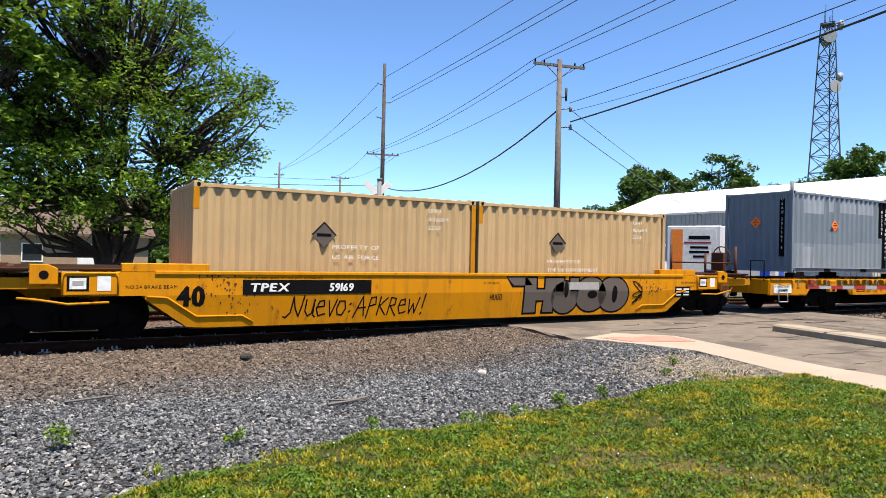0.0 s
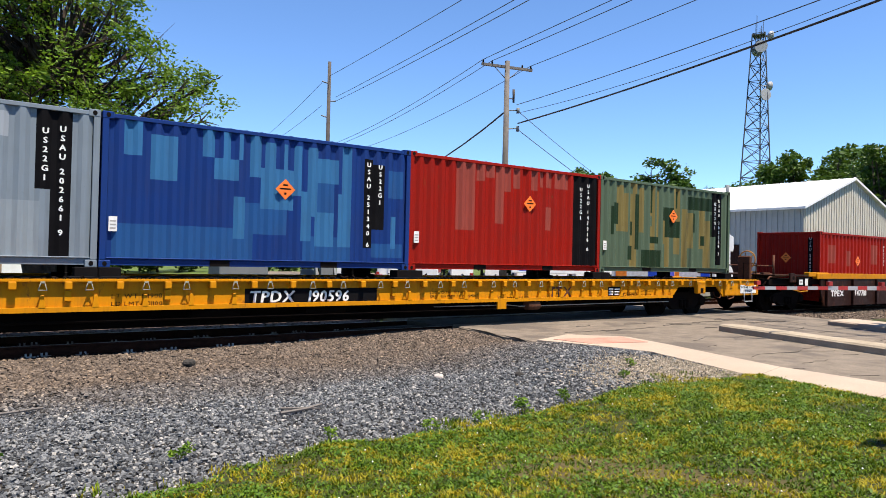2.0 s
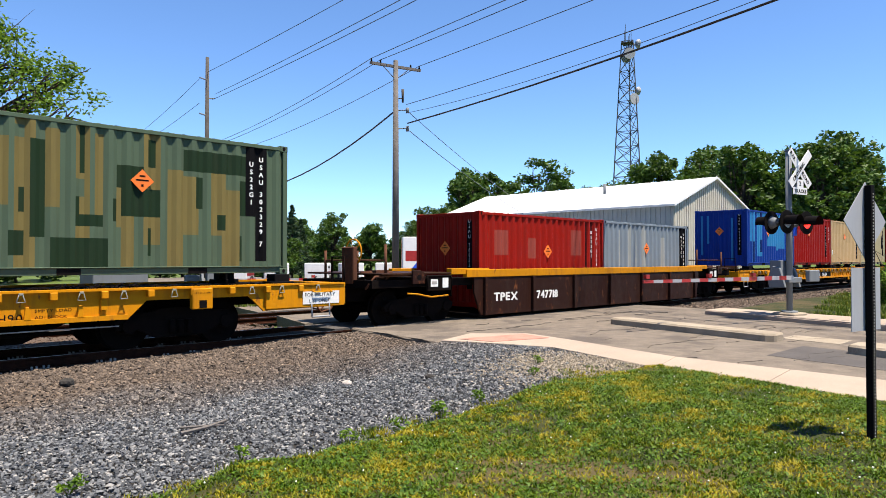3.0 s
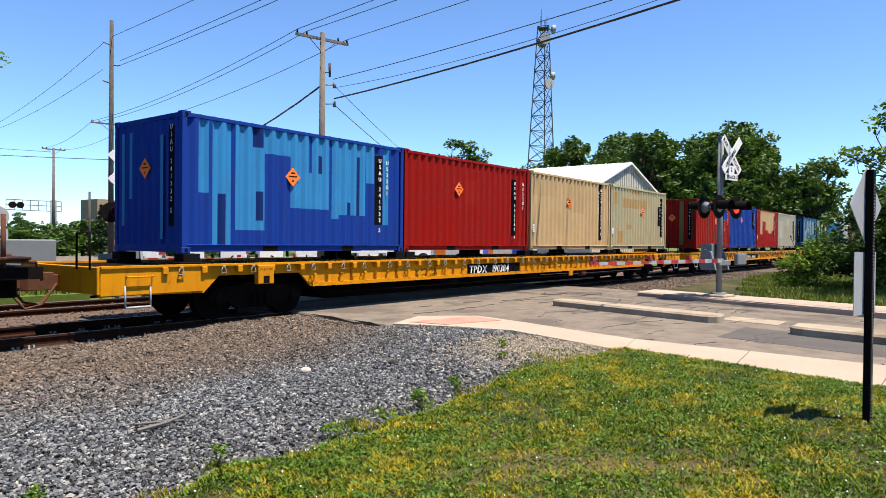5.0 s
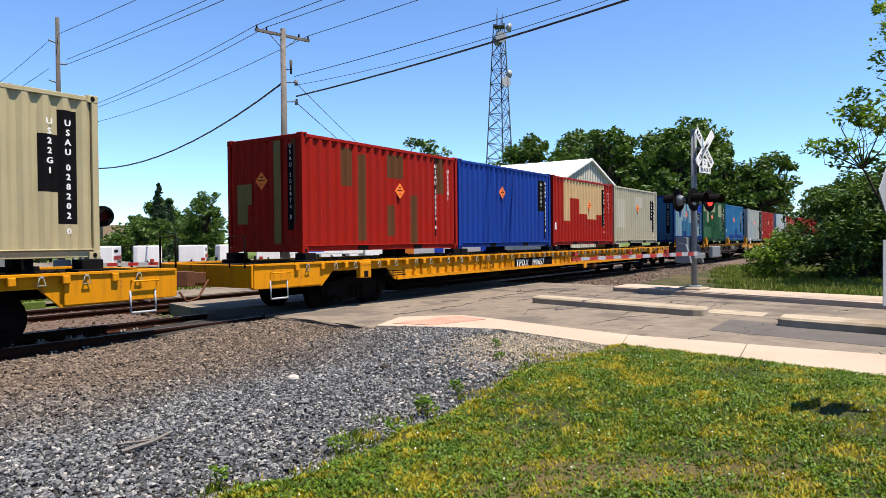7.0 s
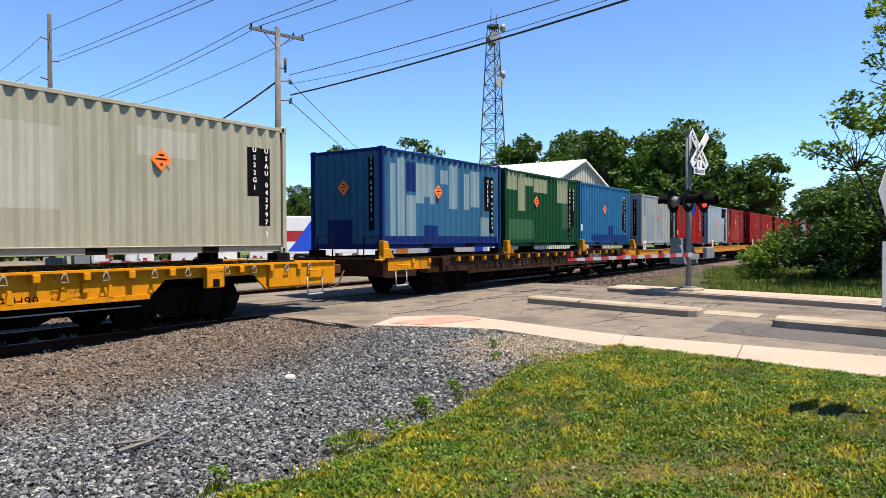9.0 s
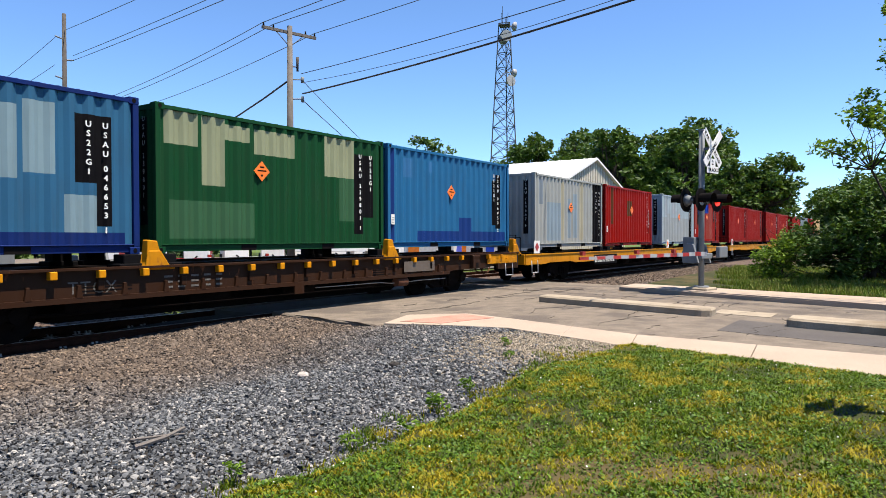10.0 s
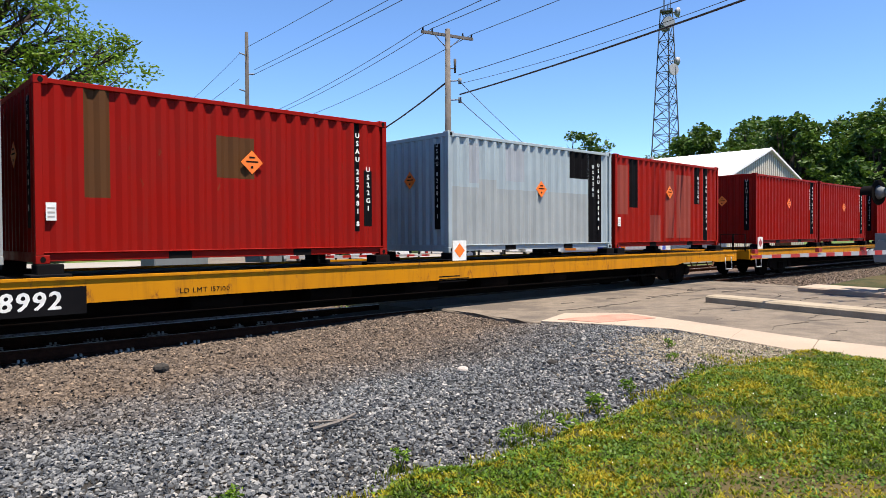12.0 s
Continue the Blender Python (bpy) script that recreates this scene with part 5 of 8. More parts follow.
container(38.6, Z, "green_grey", "green container striped with olive and dark camouflage patches", lm="olive_tan", mm="green_grey", dm="green_dark", serial="USAU 302329 7", serial_at=0.9, code_at=0.865, top=0.9, placard=(0.52, 0.64),
          l=[(0.12, 0.43, 0.19, 0.94), (0.2, 0.05, 0.25, 0.95), (0.27, 0.4, 0.31, 0.91), (0.34, 0.1, 0.38, 0.97), (0.39, 0.31, 0.42, 0.91), (0.45, 0.06, 0.5, 0.67), (0.52, 0.22, 0.57, 0.95), (0.6, 0.06, 0.64, 0.73), (0.65, 0.28, 0.69, 0.71), (0.73, 0.28, 0.78, 0.75), (0.77, 0.07, 0.82, 0.64)],
          d=[(0.08, 0.52, 0.13, 0.71), (0.14, 0.07, 0.16, 0.48), (0.19, 0.15, 0.22, 0.34), (0.26, 0.08, 0.34, 0.3), (0.35, 0.23, 0.41, 0.38), (0.48, 0.42, 0.54, 0.63), (0.72, 0.23, 0.74, 0.44), (0.5, 0.45, 0.55, 0.71)], o=[(0.302, 0.52, 0.367, 0.63), (0.168, 0.832, 0.221, 0.938), (0.269, 0.264, 0.302, 0.425), (0.074, 0.337, 0.108, 0.406), (0.428, 0.072, 0.469, 0.318), (0.864, 0.067, 0.893, 0.933)], d2=[(0.074, 0.405, 0.085, 0.71), (0.095, 0.52, 0.125, 0.721), (0.24, 0.583, 0.272, 0.84), (0.238, 0.247, 0.275, 0.583), (0.206, 0.381, 0.228, 0.563), (0.185, 0.144, 0.225, 0.302), (0.28, 0.066, 0.428, 0.252), (0.45, 0.57, 0.52, 0.741), (0.469, 0.417, 0.567, 0.574), (0.352, 0.643, 0.367, 0.959), (0.349, 0.327, 0.361, 0.522), (0.361, 0.314, 0.42, 0.405), (0.643, 0.738, 0.858, 0.905), (0.684, 0.466, 0.704, 0.696), (0.75, 0.316, 0.781, 0.423), (0.83, 0.446, 0.844, 0.685), (0.824, 0.088, 0.84, 0.292), (0.537, 0.135, 0.554, 0.34), (0.399, 0.574, 0.409, 0.894), (0.542, 0.753, 0.558, 0.927), (0.445, 0.38, 0.458, 0.519)], k=[(0.85, 0.43, 0.88, 0.96), (0.88, 0.09, 0.92, 0.97)])

# brown well car
well_car(46.75, 66.1, 50.3, 62.6, "brown", "rusty brown well railcar with a yellow top chord", cap=1.22, low=0.15, ribs=6, chord="rusty_yellow", number="TPEX 747718", number_u=50.75)
container(50.5, 0.3, "red", "red container riding low in the brown well car", lm="red_light", serial="USAU 280520 4", serial_at=0.93, code_at=0.88, placard=(0.5, 0.59), sticker=False,
          l=[(0.1, 0.55, 0.2, 0.8), (0.35, 0.5, 0.42, 0.75), (0.7, 0.55, 0.8, 0.85)], k=[(0.82, 0.05, 0.85, 0.97), (0.87, 0.3, 0.9, 0.97)])
container(56.6, 0.3, "grey", "grey container with pale vertical streaks of fresh paint", lm="white_grey", mm="grey_mid", serial="USAU 219804 1", serial_at=0.93, code_at=0.9, placard=(0.46, 0.65), sticker=False,
          l=[(0.15, 0.1, 0.18, 0.9), (0.25, 0.2, 0.28, 0.97), (0.33, 0.1, 0.36, 0.9), (0.42, 0.3, 0.46, 0.97), (0.65, 0.1, 0.68, 0.8)], k=[(0.88, 0.05, 0.96, 0.97)])

# second flat car
flat_car(66.9, 94.2, "yellow", "long yellow flat railcar with lashing rings", "TPDX 190384", 77.1, deck_sets=(68.49, 74.6, 80.8, 86.97))
container(68.49, Z, "vivid_blue", "bright blue container with sky-blue paint patches", lm="sky_blue", dm="navy", serial="USAU 241332 5", serial_at=0.858, code_at=0.9, top=0.87, placard=(0.42, 0.61), sticker=False,
          l=[(0.05, 0.42, 0.09, 0.97), (0.1, 0.07, 0.18, 0.97), (0.19, 0.19, 0.23, 0.97), (0.24, 0.19, 0.31, 0.97), (0.31, 0.78, 0.41, 0.97), (0.42, 0.66, 0.46, 0.97), (0.47, 0.67, 0.5, 0.97), (0.51, 0.39, 0.6, 0.97), (0.61, 0.29, 0.64, 0.97), (0.65, 0.31, 0.78, 0.97), (0.42, 0.38, 0.6, 0.66), (0.79, 0.61, 0.82, 0.97), (0.88, 0.25, 0.91, 0.97)],
          d=[(0.13, 0.08, 0.15, 0.43), (0.26, 0.82, 0.29, 0.97), (0.54, 0.67, 0.56, 0.83), (0.73, 0.34, 0.75, 0.85), (0.27, 0.24, 0.3, 0.46), (0.68, 0.32, 0.7, 0.44)], k=[(0.84, 0.25, 0.87, 0.89)],
          end_patch=((0.12, 0.25, 0.16, 0.9, "sky_blue"), (0.26, 0.1, 0.3, 0.85, "sky_blue"), (0.72, 0.4, 0.76, 0.9, "sky_blue"), (0.84, 0.2, 0.88, 0.9, "sky_blue")))
container(74.6, Z, "red_deep", "plain dark red container with a narrow number strip", lm="red", serial="USAU 302280 8", serial_at=0.86, code_at=0.94, top=0.83, placard=(0.38, 0.66), sticker=False, l=[(0.43, 0.5, 0.52, 0.79)], k=[(0.84, 0.16, 0.88, 0.85)])
container(80.8, Z, "tan", "sand-coloured container with a brownish patch", lm="tan_brown", mm="tan_soft", serial="USAU 295336 5", serial_at=0.865, code_at=0.83, top=0.9, placard=(0.44, 0.64), l=[(0.41, 0.57, 0.47, 0.7)],
          m=[(0.03, 0.71, 0.28, 0.93), (0.49, 0.51, 0.65, 0.92)], k=[(0.82, 0.65, 0.85, 0.94), (0.85, 0.13, 0.88, 0.95)])
container(86.97, Z, "tan_pale", "pale buff container blotched with orange-tan paint", lm="tan_orange", mm="tan_green", serial="USAU 028202 0", serial_at=0.92, code_at=0.875, top=0.84, placard=(0.54, 0.61),
          l=[(0.04, 0.7, 0.13, 0.9), (0.19, 0.68, 0.62, 0.81), (0.34, 0.9, 0.5, 0.97), (0.12, 0.09, 0.21, 0.28), (0.67, 0.04, 0.71, 0.28), (0.27, 0.33, 0.34, 0.39)], m=[(0.13, 0.63, 0.19, 0.95), (0.04, 0.42, 0.18, 0.7)], k=[(0.85, 0.39, 0.9, 0.75), (0.9, 0.22, 0.94, 0.87)])

# third flat car
flat_car(95.9, 123.3, "yellow", "long yellow flat railcar with lashing rings", "TPDX 190657", 106.6, deck_sets=(97.46, 103.6, 109.9, 116.1))
container(97.46, Z, "red", "red container with olive-brown repaired patches", lm="olive_brown", mm="red_light", serial="USAU 202874 0", serial_at=0.82, code_at=0.92, top=0.9, placard=(0.56, 0.58), sticker=False,
          l=[(0.2, 0.6, 0.27, 0.94), (0.3, 0.1, 0.34, 0.9), (0.48, 0.71, 0.58, 0.94), (0.63, 0.07, 0.69, 0.55), (0.84, 0.59, 0.9, 0.97), (0.48, 0.15, 0.53, 0.43)], k=[(0.81, 0.13, 0.83, 0.95)],
          end_patch=((0.08, 0.25, 0.13, 0.95, "olive_brown"), (0.27, 0.08, 0.36, 0.95, "olive_tan"), (0.72, 0.25, 0.86, 0.6, "olive_tan"), (0.66, 0.42, 0.72, 0.6, "olive_tan")))
container(103.6, Z, "vivid_blue", "plain bright blue container", serial="USAU 302345 5", serial_at=0.93, code_at=0.875, top=0.88, placard=(0.42, 0.67), k=[(0.85, 0.47, 0.91, 0.87), (0.91, 0.1, 0.94, 0.87)], sticker=False)
container(109.9, Z, "red", "red container with a large tan patch", lm="tan", serial="USAU 251106 0", serial_at=0.82, code_at=0.9, top=0.87, placard=(0.56, 0.61), l=[(0.15, 0.35, 0.26, 0.97), (0.26, 0.71, 0.82, 0.97), (0.4, 0.47, 0.78, 0.76), (0.52, 0.39, 0.69, 0.61)], k=[(0.79, 0.27, 0.84, 0.89)])
container(116.1, Z, "cream", "off-white container with cream patches", lm="cream_pale", serial="USAU 042797 3", serial_at=0.91, code_at=0.86, top=0.82, placard=(0.52, 0.64), l=[(0.07, 0.27, 0.24, 0.79), (0.45, 0.68, 0.65, 0.85)], k=[(0.84, 0.42, 0.93, 0.81), (0.89, 0.2, 0.93, 0.42)], sticker=False)

# short rusty flat car with three containers
flat_car(125.1, 144.1, "rust_dark", "short rusty brown flat railcar with orange corner pedestals", low=0.62, arches=False, chains=False, brand=False, deck_sets=(125.34, 131.7, 137.93), trim="yellow")
container(125.34, Z, "teal_blue", "teal-blue container streaked with icy pale patches", lm="ice_blue", dm="navy", serial="USAU 046653 1", serial_at=0.905, code_at=0.86, top=0.82, placard=(0.41, 0.61), sticker=False,
          l=[(0.1, 0.1, 0.16, 0.93), (0.23, 0.49, 0.3, 0.89), (0.06, 0.12, 0.09, 0.86), (0.34, 0.48, 0.38, 0.88), (0.18, 0.08, 0.23, 0.56), (0.3, 0.54, 0.34, 0.89), (0.43, 0.69, 0.5, 0.84), (0.51, 0.44, 0.57, 0.91), (0.65, 0.45, 0.69, 0.86), (0.71, 0.46, 0.78, 0.9), (0.8, 0.1, 0.88, 0.37)],
          d=[(0.29, 0.07, 0.41, 0.25), (0.02, 0.03, 0.96, 0.15), (0.18, 0.6, 0.23, 0.88)], k=[(0.83, 0.43, 0.89, 0.84), (0.89, 0.16, 0.92, 0.85)], end_patch=((0.4, 0.04, 0.75, 0.3, "navy"),), fm="navy")
container(131.7, Z, "bottle_green", "dark green container with sage-coloured patches", lm="sage", mm="leaf_green", serial="USAU 239801 1", serial_at=0.86, code_at=0.92, top=0.86, placard=(0.38, 0.61), sticker=False,
          l=[(0.03, 0.75, 0.14, 0.96), (0.15, 0.49, 0.24, 0.96), (0.24, 0.82, 0.33, 0.93), (0.36, 0.72, 0.52, 0.93), (0.67, 0.61, 0.83, 0.96)], m=[(0.04, 0.09, 0.35, 0.35), (0.75, 0.26, 0.84, 0.65)], k=[(0.83, 0.12, 0.89, 0.86), (0.89, 0.3, 0.95, 0.86)])
container(137.93, Z, "lake_blue", "medium blue container with dark blue repaired lower edge", lm="blue_light", dm="blue", serial="USAU 006053 2", serial_at=0.885, code_at=0.845, top=0.86, placard=(0.46, 0.59),
          l=[(0.1, 0.71, 0.18, 0.88), (0.28, 0.79, 0.32, 0.9)], d=[(0.0, 0.0, 0.04, 0.97), (0.2, 0.03, 0.96, 0.18), (0.53, 0.14, 0.64, 0.32)], k=[(0.83, 0.24, 0.86, 0.78), (0.86, 0.23, 0.91, 0.86)])
bm = bmesh.new()
slab(bm, [(-0.22, 0), (0.26, 0), (0.2, 0.1), (0.08, 0.16), (0.02, 0.46), (-0.16, 0.48), (-0.18, 0.1)], "y", -1.46, -1.3)
slab(bm, [(-0.22, 0), (0.26, 0), (0.06, 0.3), (-0.16, 0.3)], "y", -1.49, -1.46)
box(bm, (-0.3, -1.47, -0.02), (0.34, -1.28, 0.03))
PED = mesh_of("pedestal_arm", bm, M["rusty_yellow"], 0.02)
for o in list(scene.objects):
    if o.name.startswith("flat_railcar") and o.get("label", "").startswith("short rusty"):
        bm = bmesh.new()
        part("lettering", words("TTCX", 0.27, M["worn_ink"], 1.0), None, o, "worn grey letters", at=pose(-4.5, -1.438, 0.72))
        for k, w in enumerate((0.16, 0.14, 0.15, 0.14, 0.13)):
            for z in (0.72, 0.81, 0.9):
                box(bm, (-2.9 + k * 0.26, -1.44, z), (-2.9 + k * 0.26 + w, -1.4365, z + 0.035))
        part("worn_number", bm, M["worn_ink"], o, "worn grey numbers that cannot be read")
        bm = bmesh.new()
        box(bm, (3.6, -1.5, 0.72), (4.9, -1.4955, 0.98))
        part("worn_mark", bm, M["graffiti"], o, "worn grey mark")
        for du in (125.25, 131.55, 137.8, 144.0):
            part("pedestal_arm", PED, None, o, "orange corner support", at=pose(du - 134.6, 0, 1.06))

# fourth flat car: smooth deep sills
flat_car(144.6, 173.0, "rusty_yellow", "long weathered yellow flat railcar with smooth sides", "DODX 48992", 150.4, arches=False, top=1.02, low=0.66, number_size=0.178, deck_sets=(145.7, 152.24, 159.95, 166.2), pedestal=0.19, pockets=False, brand=False)
Z = 1.21
container(145.8, Z, "white_grey", "grey-white container with pale blue and cream patches", lm="cream", mm="pale_blue", dm="grey", serial="USAU 169847 6", serial_at=0.945, code_at=0.89, top=0.86, placard=(0.49, 0.57), sticker=False,
          m=[(0.16, 0.09, 0.35, 0.64), (0.53, 0.14, 0.58, 0.77), (0.45, 0.14, 0.5, 0.69)], l=[(0.35, 0.09, 0.39, 0.94), (0.62, 0.09, 0.69, 0.97)], d=[(0.06, 0.58, 0.1, 0.91)], k=[(0.85, 0.04, 0.98, 0.96)])
container(152.24, Z, "red_deep", "dark red container with two brown patches", lm="olive_brown", serial="USAU 257481 8", code_top=0.66, serial_at=0.885, code_at=0.925, top=0.9, placard=(0.53, 0.62), l=[(0.1, 0.38, 0.16, 0.97), (0.43, 0.51, 0.54, 0.79)], k=[(0.87, 0.16, 0.9, 0.97), (0.91, 0.21, 0.94, 0.63)])
container(159.95, Z, "frost_grey", "light grey container with ragged black panel", lm="grey_light", mm="ash_grey", serial="USAU 026814 1", serial_at=0.9, code_at=0.86, top=0.88, placard=(0.51, 0.57), sticker=False, m=[(0.02, 0.06, 0.86, 0.54), (0.16, 0.27, 0.25, 0.61)], l=[(0.1, 0.6, 0.16, 0.93), (0.31, 0.63, 0.41, 0.93)], k=[(0.71, 0.71, 0.82, 0.97), (0.84, 0.05, 0.93, 0.97)])
container(166.2, Z, "red", "red container with faded pink stripes and black strips", lm="red_light", serial="USAU 301874 4", serial_at=0.86, code_at=0.77, top=0.88, placard=(0.48, 0.63), l=[(0.29, 0.04, 0.4, 0.36), (0.45, 0.1, 0.53, 0.89), (0.56, 0.1, 0.71, 0.84), (0.02, 0.35, 0.1, 0.89)], k=[(0.13, 0.44, 0.19, 0.97), (0.74, 0.52, 0.8, 0.97), (0.83, 0.07, 0.89, 0.97)])

# the tail in the distance
flat_car(174.1, 202.5, "rusty_yellow", "long weathered yellow flat railcar with smooth sides", "DODX 48817", 186.0, arches=False, top=1.02, low=0.66, number_size=0.178, deck_sets=(175.2, 181.5, 189.4, 195.7), pedestal=0.19, pockets=False, brand=False)
for u in (175.2, 181.5, 189.4, 195.7):
    container(u, Z, "red_deep", "plain dark red container far down the train", serial="USAU 260417 3", serial_at=0.9, code_at=0.85, placard=(0.5, 0.6), k=[(0.86, 0.15, 0.93, 0.95)], sticker=False)
flat_car(203.6, 231.0, "yellow", "long yellow flat railcar at the far tail", "TPDX 190571", 216.0, deck_sets=(204.7, 211.0, 217.3, 223.6))
for u, c in ((204.7, "red"), (211.0, "grey"), (217.3, "red_deep"), (223.6, "tan")):
    container(u, 1.3, c, "container far down the train", placard=None, sticker=False)

# a red-and-white hazard board stands on the sill of the smooth-sided cars
for u0, us in ((144.6, (145.4, 160.0)), (174.1, (174.9,))):
    for u in us:
        b = thing("hazard_board", "white board with a red diamond on a railcar sill", "sign", "boards on the train", rest(u, 12.33, 1.03))
        bm = bmesh.new()
        box(bm, (-0.2, -0.008, 0.02), (0.2, 0.008, 0.44))
        part("board", bm, M["white"], b)
        bm = bmesh.new()
        slab(bm, [(-0.15, 0.23), (0, 0.08), (0.15, 0.23), (0, 0.38)], "y", -0.013, -0.0085)
        part("diamond", bm, M["orange" if u == 160.0 else "reflect_red"], b)
        MOVERS.append((b, b.matrix_basis.copy()))

# ---- things beside the line ----
def crossing_signal(x, y, z, turn, near):
    """Mast with crossbuck, flashing lights, gate; local -y faces the oncoming traffic."""
    root = thing("crossing_signal", "level crossing signal with crossbuck, red lights and lowered gate" if near else "back of a level crossing signal with crossbuck and lights",
                 "crossing signal", "signals at the crossing", pose(x, y, z, 0, 0, turn))
    bm = bmesh.new()
    tube(bm, (0, 0, 0), (0, 0, 4.15), 0.075, seg=14)
    tube(bm, (0, 0, 4.15), (0, 0, 4.2), 0.09, seg=14)
    tube(bm, (0, 0, 0.0), (0, 0, 0.06), 0.2, seg=12)
    part("mast", bm, M["galv"], root, "galvanised steel mast")
    bm = bmesh.new()
    box(bm, (-0.3, -0.3, -0.3), (0.3, 0.3, 0.02))
    part("footing", bm, M["kerb"], root, bevel=0.03)
    for q, tx in ((45, "CROSSING"), (-45, "RAILROAD")):
        bm = bmesh.new()
        box(bm, (-0.61, -0.006, -0.115), (0.61, 0.006, 0.115))
        yo = -0.315 if q > 0 else -0.3
        blade = part("crossbuck_blade", bm, M["panel_white"], root, bevel=0.003, at=pose(0, yo, 3.68) @ pose(0, 0, 0, 0, -q, 0))
        if q < 0:
            part("lettering", words("RAIL", 0.135, M["ink"], 0.95, bold=0.012), None, blade, at=pose(-0.56, -0.009, -0.05))
            part("lettering", words("ROAD", 0.135, M["ink"], 0.95, bold=0.012), None, blade, at=pose(0.13, -0.009, -0.05))
        else:
            part("lettering", words("CROSSING", 0.135, M["ink"], 0.95, bold=0.012), None, blade, at=pose(-0.44, -0.009, -0.05))
    bm = bmesh.new()
    box(bm, (-0.3, -0.31, 3.02), (0.3, -0.3, 3.2))
    box(bm, (-0.14, -0.31, 3.2), (0.14, -0.3, 3.4))
    pl = part("track_plate", bm, M["panel_white"], root)
    part("lettering", words("2", 0.16, M["ink"], 1.0, bold=0.012), None, pl, at=pose(-0.05, -0.313, 3.24))
    part("lettering", words("TRACKS", 0.13, M["ink"], 0.95, bold=0.01), None, pl, at=pose(-0.25, -0.313, 3.06))
    bm = bmesh.new()
    rod(bm, [(-0.5, 0, 2.32), (0.5, 0, 2.32)], 0.035, 8)
    box(bm, (-0.12, -0.12, 2.26), (0.12, 0.12, 2.38))
    part("light_arm", bm, M["galv"], root, bevel=0.0)
    for sx in (-0.42, 0.42):
        for sy in (-1, 1):
            lamp = new("flashing_light")
            lamp.parent = root
            lamp["label"] = "black hooded signal light"
            lamp.matrix_basis = pose(sx, sy * 0.2, 2.32, 0, 0, 0 if sy < 0 else 180)
            bm = bmesh.new()
            tube(bm, (0, 0.0, 0), (0, -0.02, 0), 0.3, seg=24)
            part("target_disc", bm, M["ink"], lamp)
            bm = bmesh.new()
            tube(bm, (0, 0.16, 0), (0, 0.0, 0), 0.09, 0.17, seg=16)
            part("housing", bm, M["ink" if sy < 0 else "galv"], lamp)
            bm = bmesh.new()
            for k in range(14):
                a0, a1 = math.radians(-20 + k * 220 / 14), math.radians(-20 + (k + 1) * 220 / 14)
                r = 0.165
                v = [bm.verts.new(p) for p in ((r * math.cos(a0), -0.02, r * math.sin(a0)), (r * math.cos(a1), -0.02, r * math.sin(a1)),
                                               (r * math.cos(a1), -0.36, r * math.sin(a1)), (r * math.cos(a0), -0.36, r * math.sin(a0)))]
                bm.faces.new(v)
            hood = mesh_of("hood", bm, M["ink"])
            part("hood", hood, None, lamp)
            bm = bmesh.new()
            tube(bm, (0, -0.02, 0), (0, -0.035, 0), 0.15, seg=20)
            lit = near and sy < 0 and sx > 0
            part("lens", bm, M["red_glow" if lit else "lens"], lamp, "lit red lens" if lit else "")
    bm = bmesh.new()
    for z in (3.25, 3.68):
        box(bm, (-0.03, -0.3, z - 0.03), (0.03, -0.06, z + 0.03))
    part("bracket", bm, M["galv"], root)
    bm = bmesh.new()
    box(bm, (-0.2, 0.1, 0.8), (0.2, 0.42, 1.35))
    box(bm, (-0.26, -0.16, 0.78), (0.3, 0.14, 0.92))
    slab(bm, [(-0.1, 0.66), (0.35, 0.66), (0.4, 0.9), (0.25, 1.2), (0.05, 1.15)], "x", -0.34, -0.26)
    slab(bm, [(-0.1, 0.66), (0.35, 0.66), (0.4, 0.9), (0.25, 1.2), (0.05, 1.15)], "x", 0.28, 0.36)
    part("gate_mechanism", bm, M["galv"], root, "grey gate mechanism box", bevel=0.012)
    bm = bmesh.new()
    box(bm, (0.078, -0.06, 1.95), (0.088, 0.14, 2.2))
    box(bm, (0.05, -0.09, 1.98), (0.2, -0.08, 2.2))
    part("notice", bm, M["blue_sign"], root, "small blue notice plate")
    bm = bmesh.new()
    rod(bm, [(0.1, 0.0, 0.3), (0.13, 0.0, 2.3)], 0.02)
    part("conduit", bm, M["galv"], root)
    # lowered gate: striped arm to the left of the mast
    arm = new("gate_arm")
    arm.parent = root
    arm["label"] = "red and white striped gate arm, lowered"
    n, L = 18, 5.3
    for k in range(n):
        bm = bmesh.new()
        x0, x1 = -0.35 - k * L / n, -0.35 - (k + 1) * L / n
        box(bm, (x1, -0.33, 0.87), (x0, -0.29, 0.87 + 0.1 - 0.0022 * k))
        part("stripe", bm, M["reflect_red" if k % 2 else "alu"], arm)
    for k in (0.3, 0.6, 0.98):
        bm = bmesh.new()
        box(bm, (-0.35 - L * k - 0.05, -0.35, 0.965), (-0.35 - L * k + 0.05, -0.27, 1.05))
        part("arm_lamp", bm, M["reflect_red"], arm)
    bm = bmesh.new()
    box(bm, (0.3, -0.36, 0.8), (0.75, -0.24, 1.1))
    part("counterweight", bm, M["galv"], arm, bevel=0.02)
    return root


crossing_signal(18.7, 6.65, 0.22, -14, True)
crossing_signal(10.2, 21.2, 0.0, 166, False)

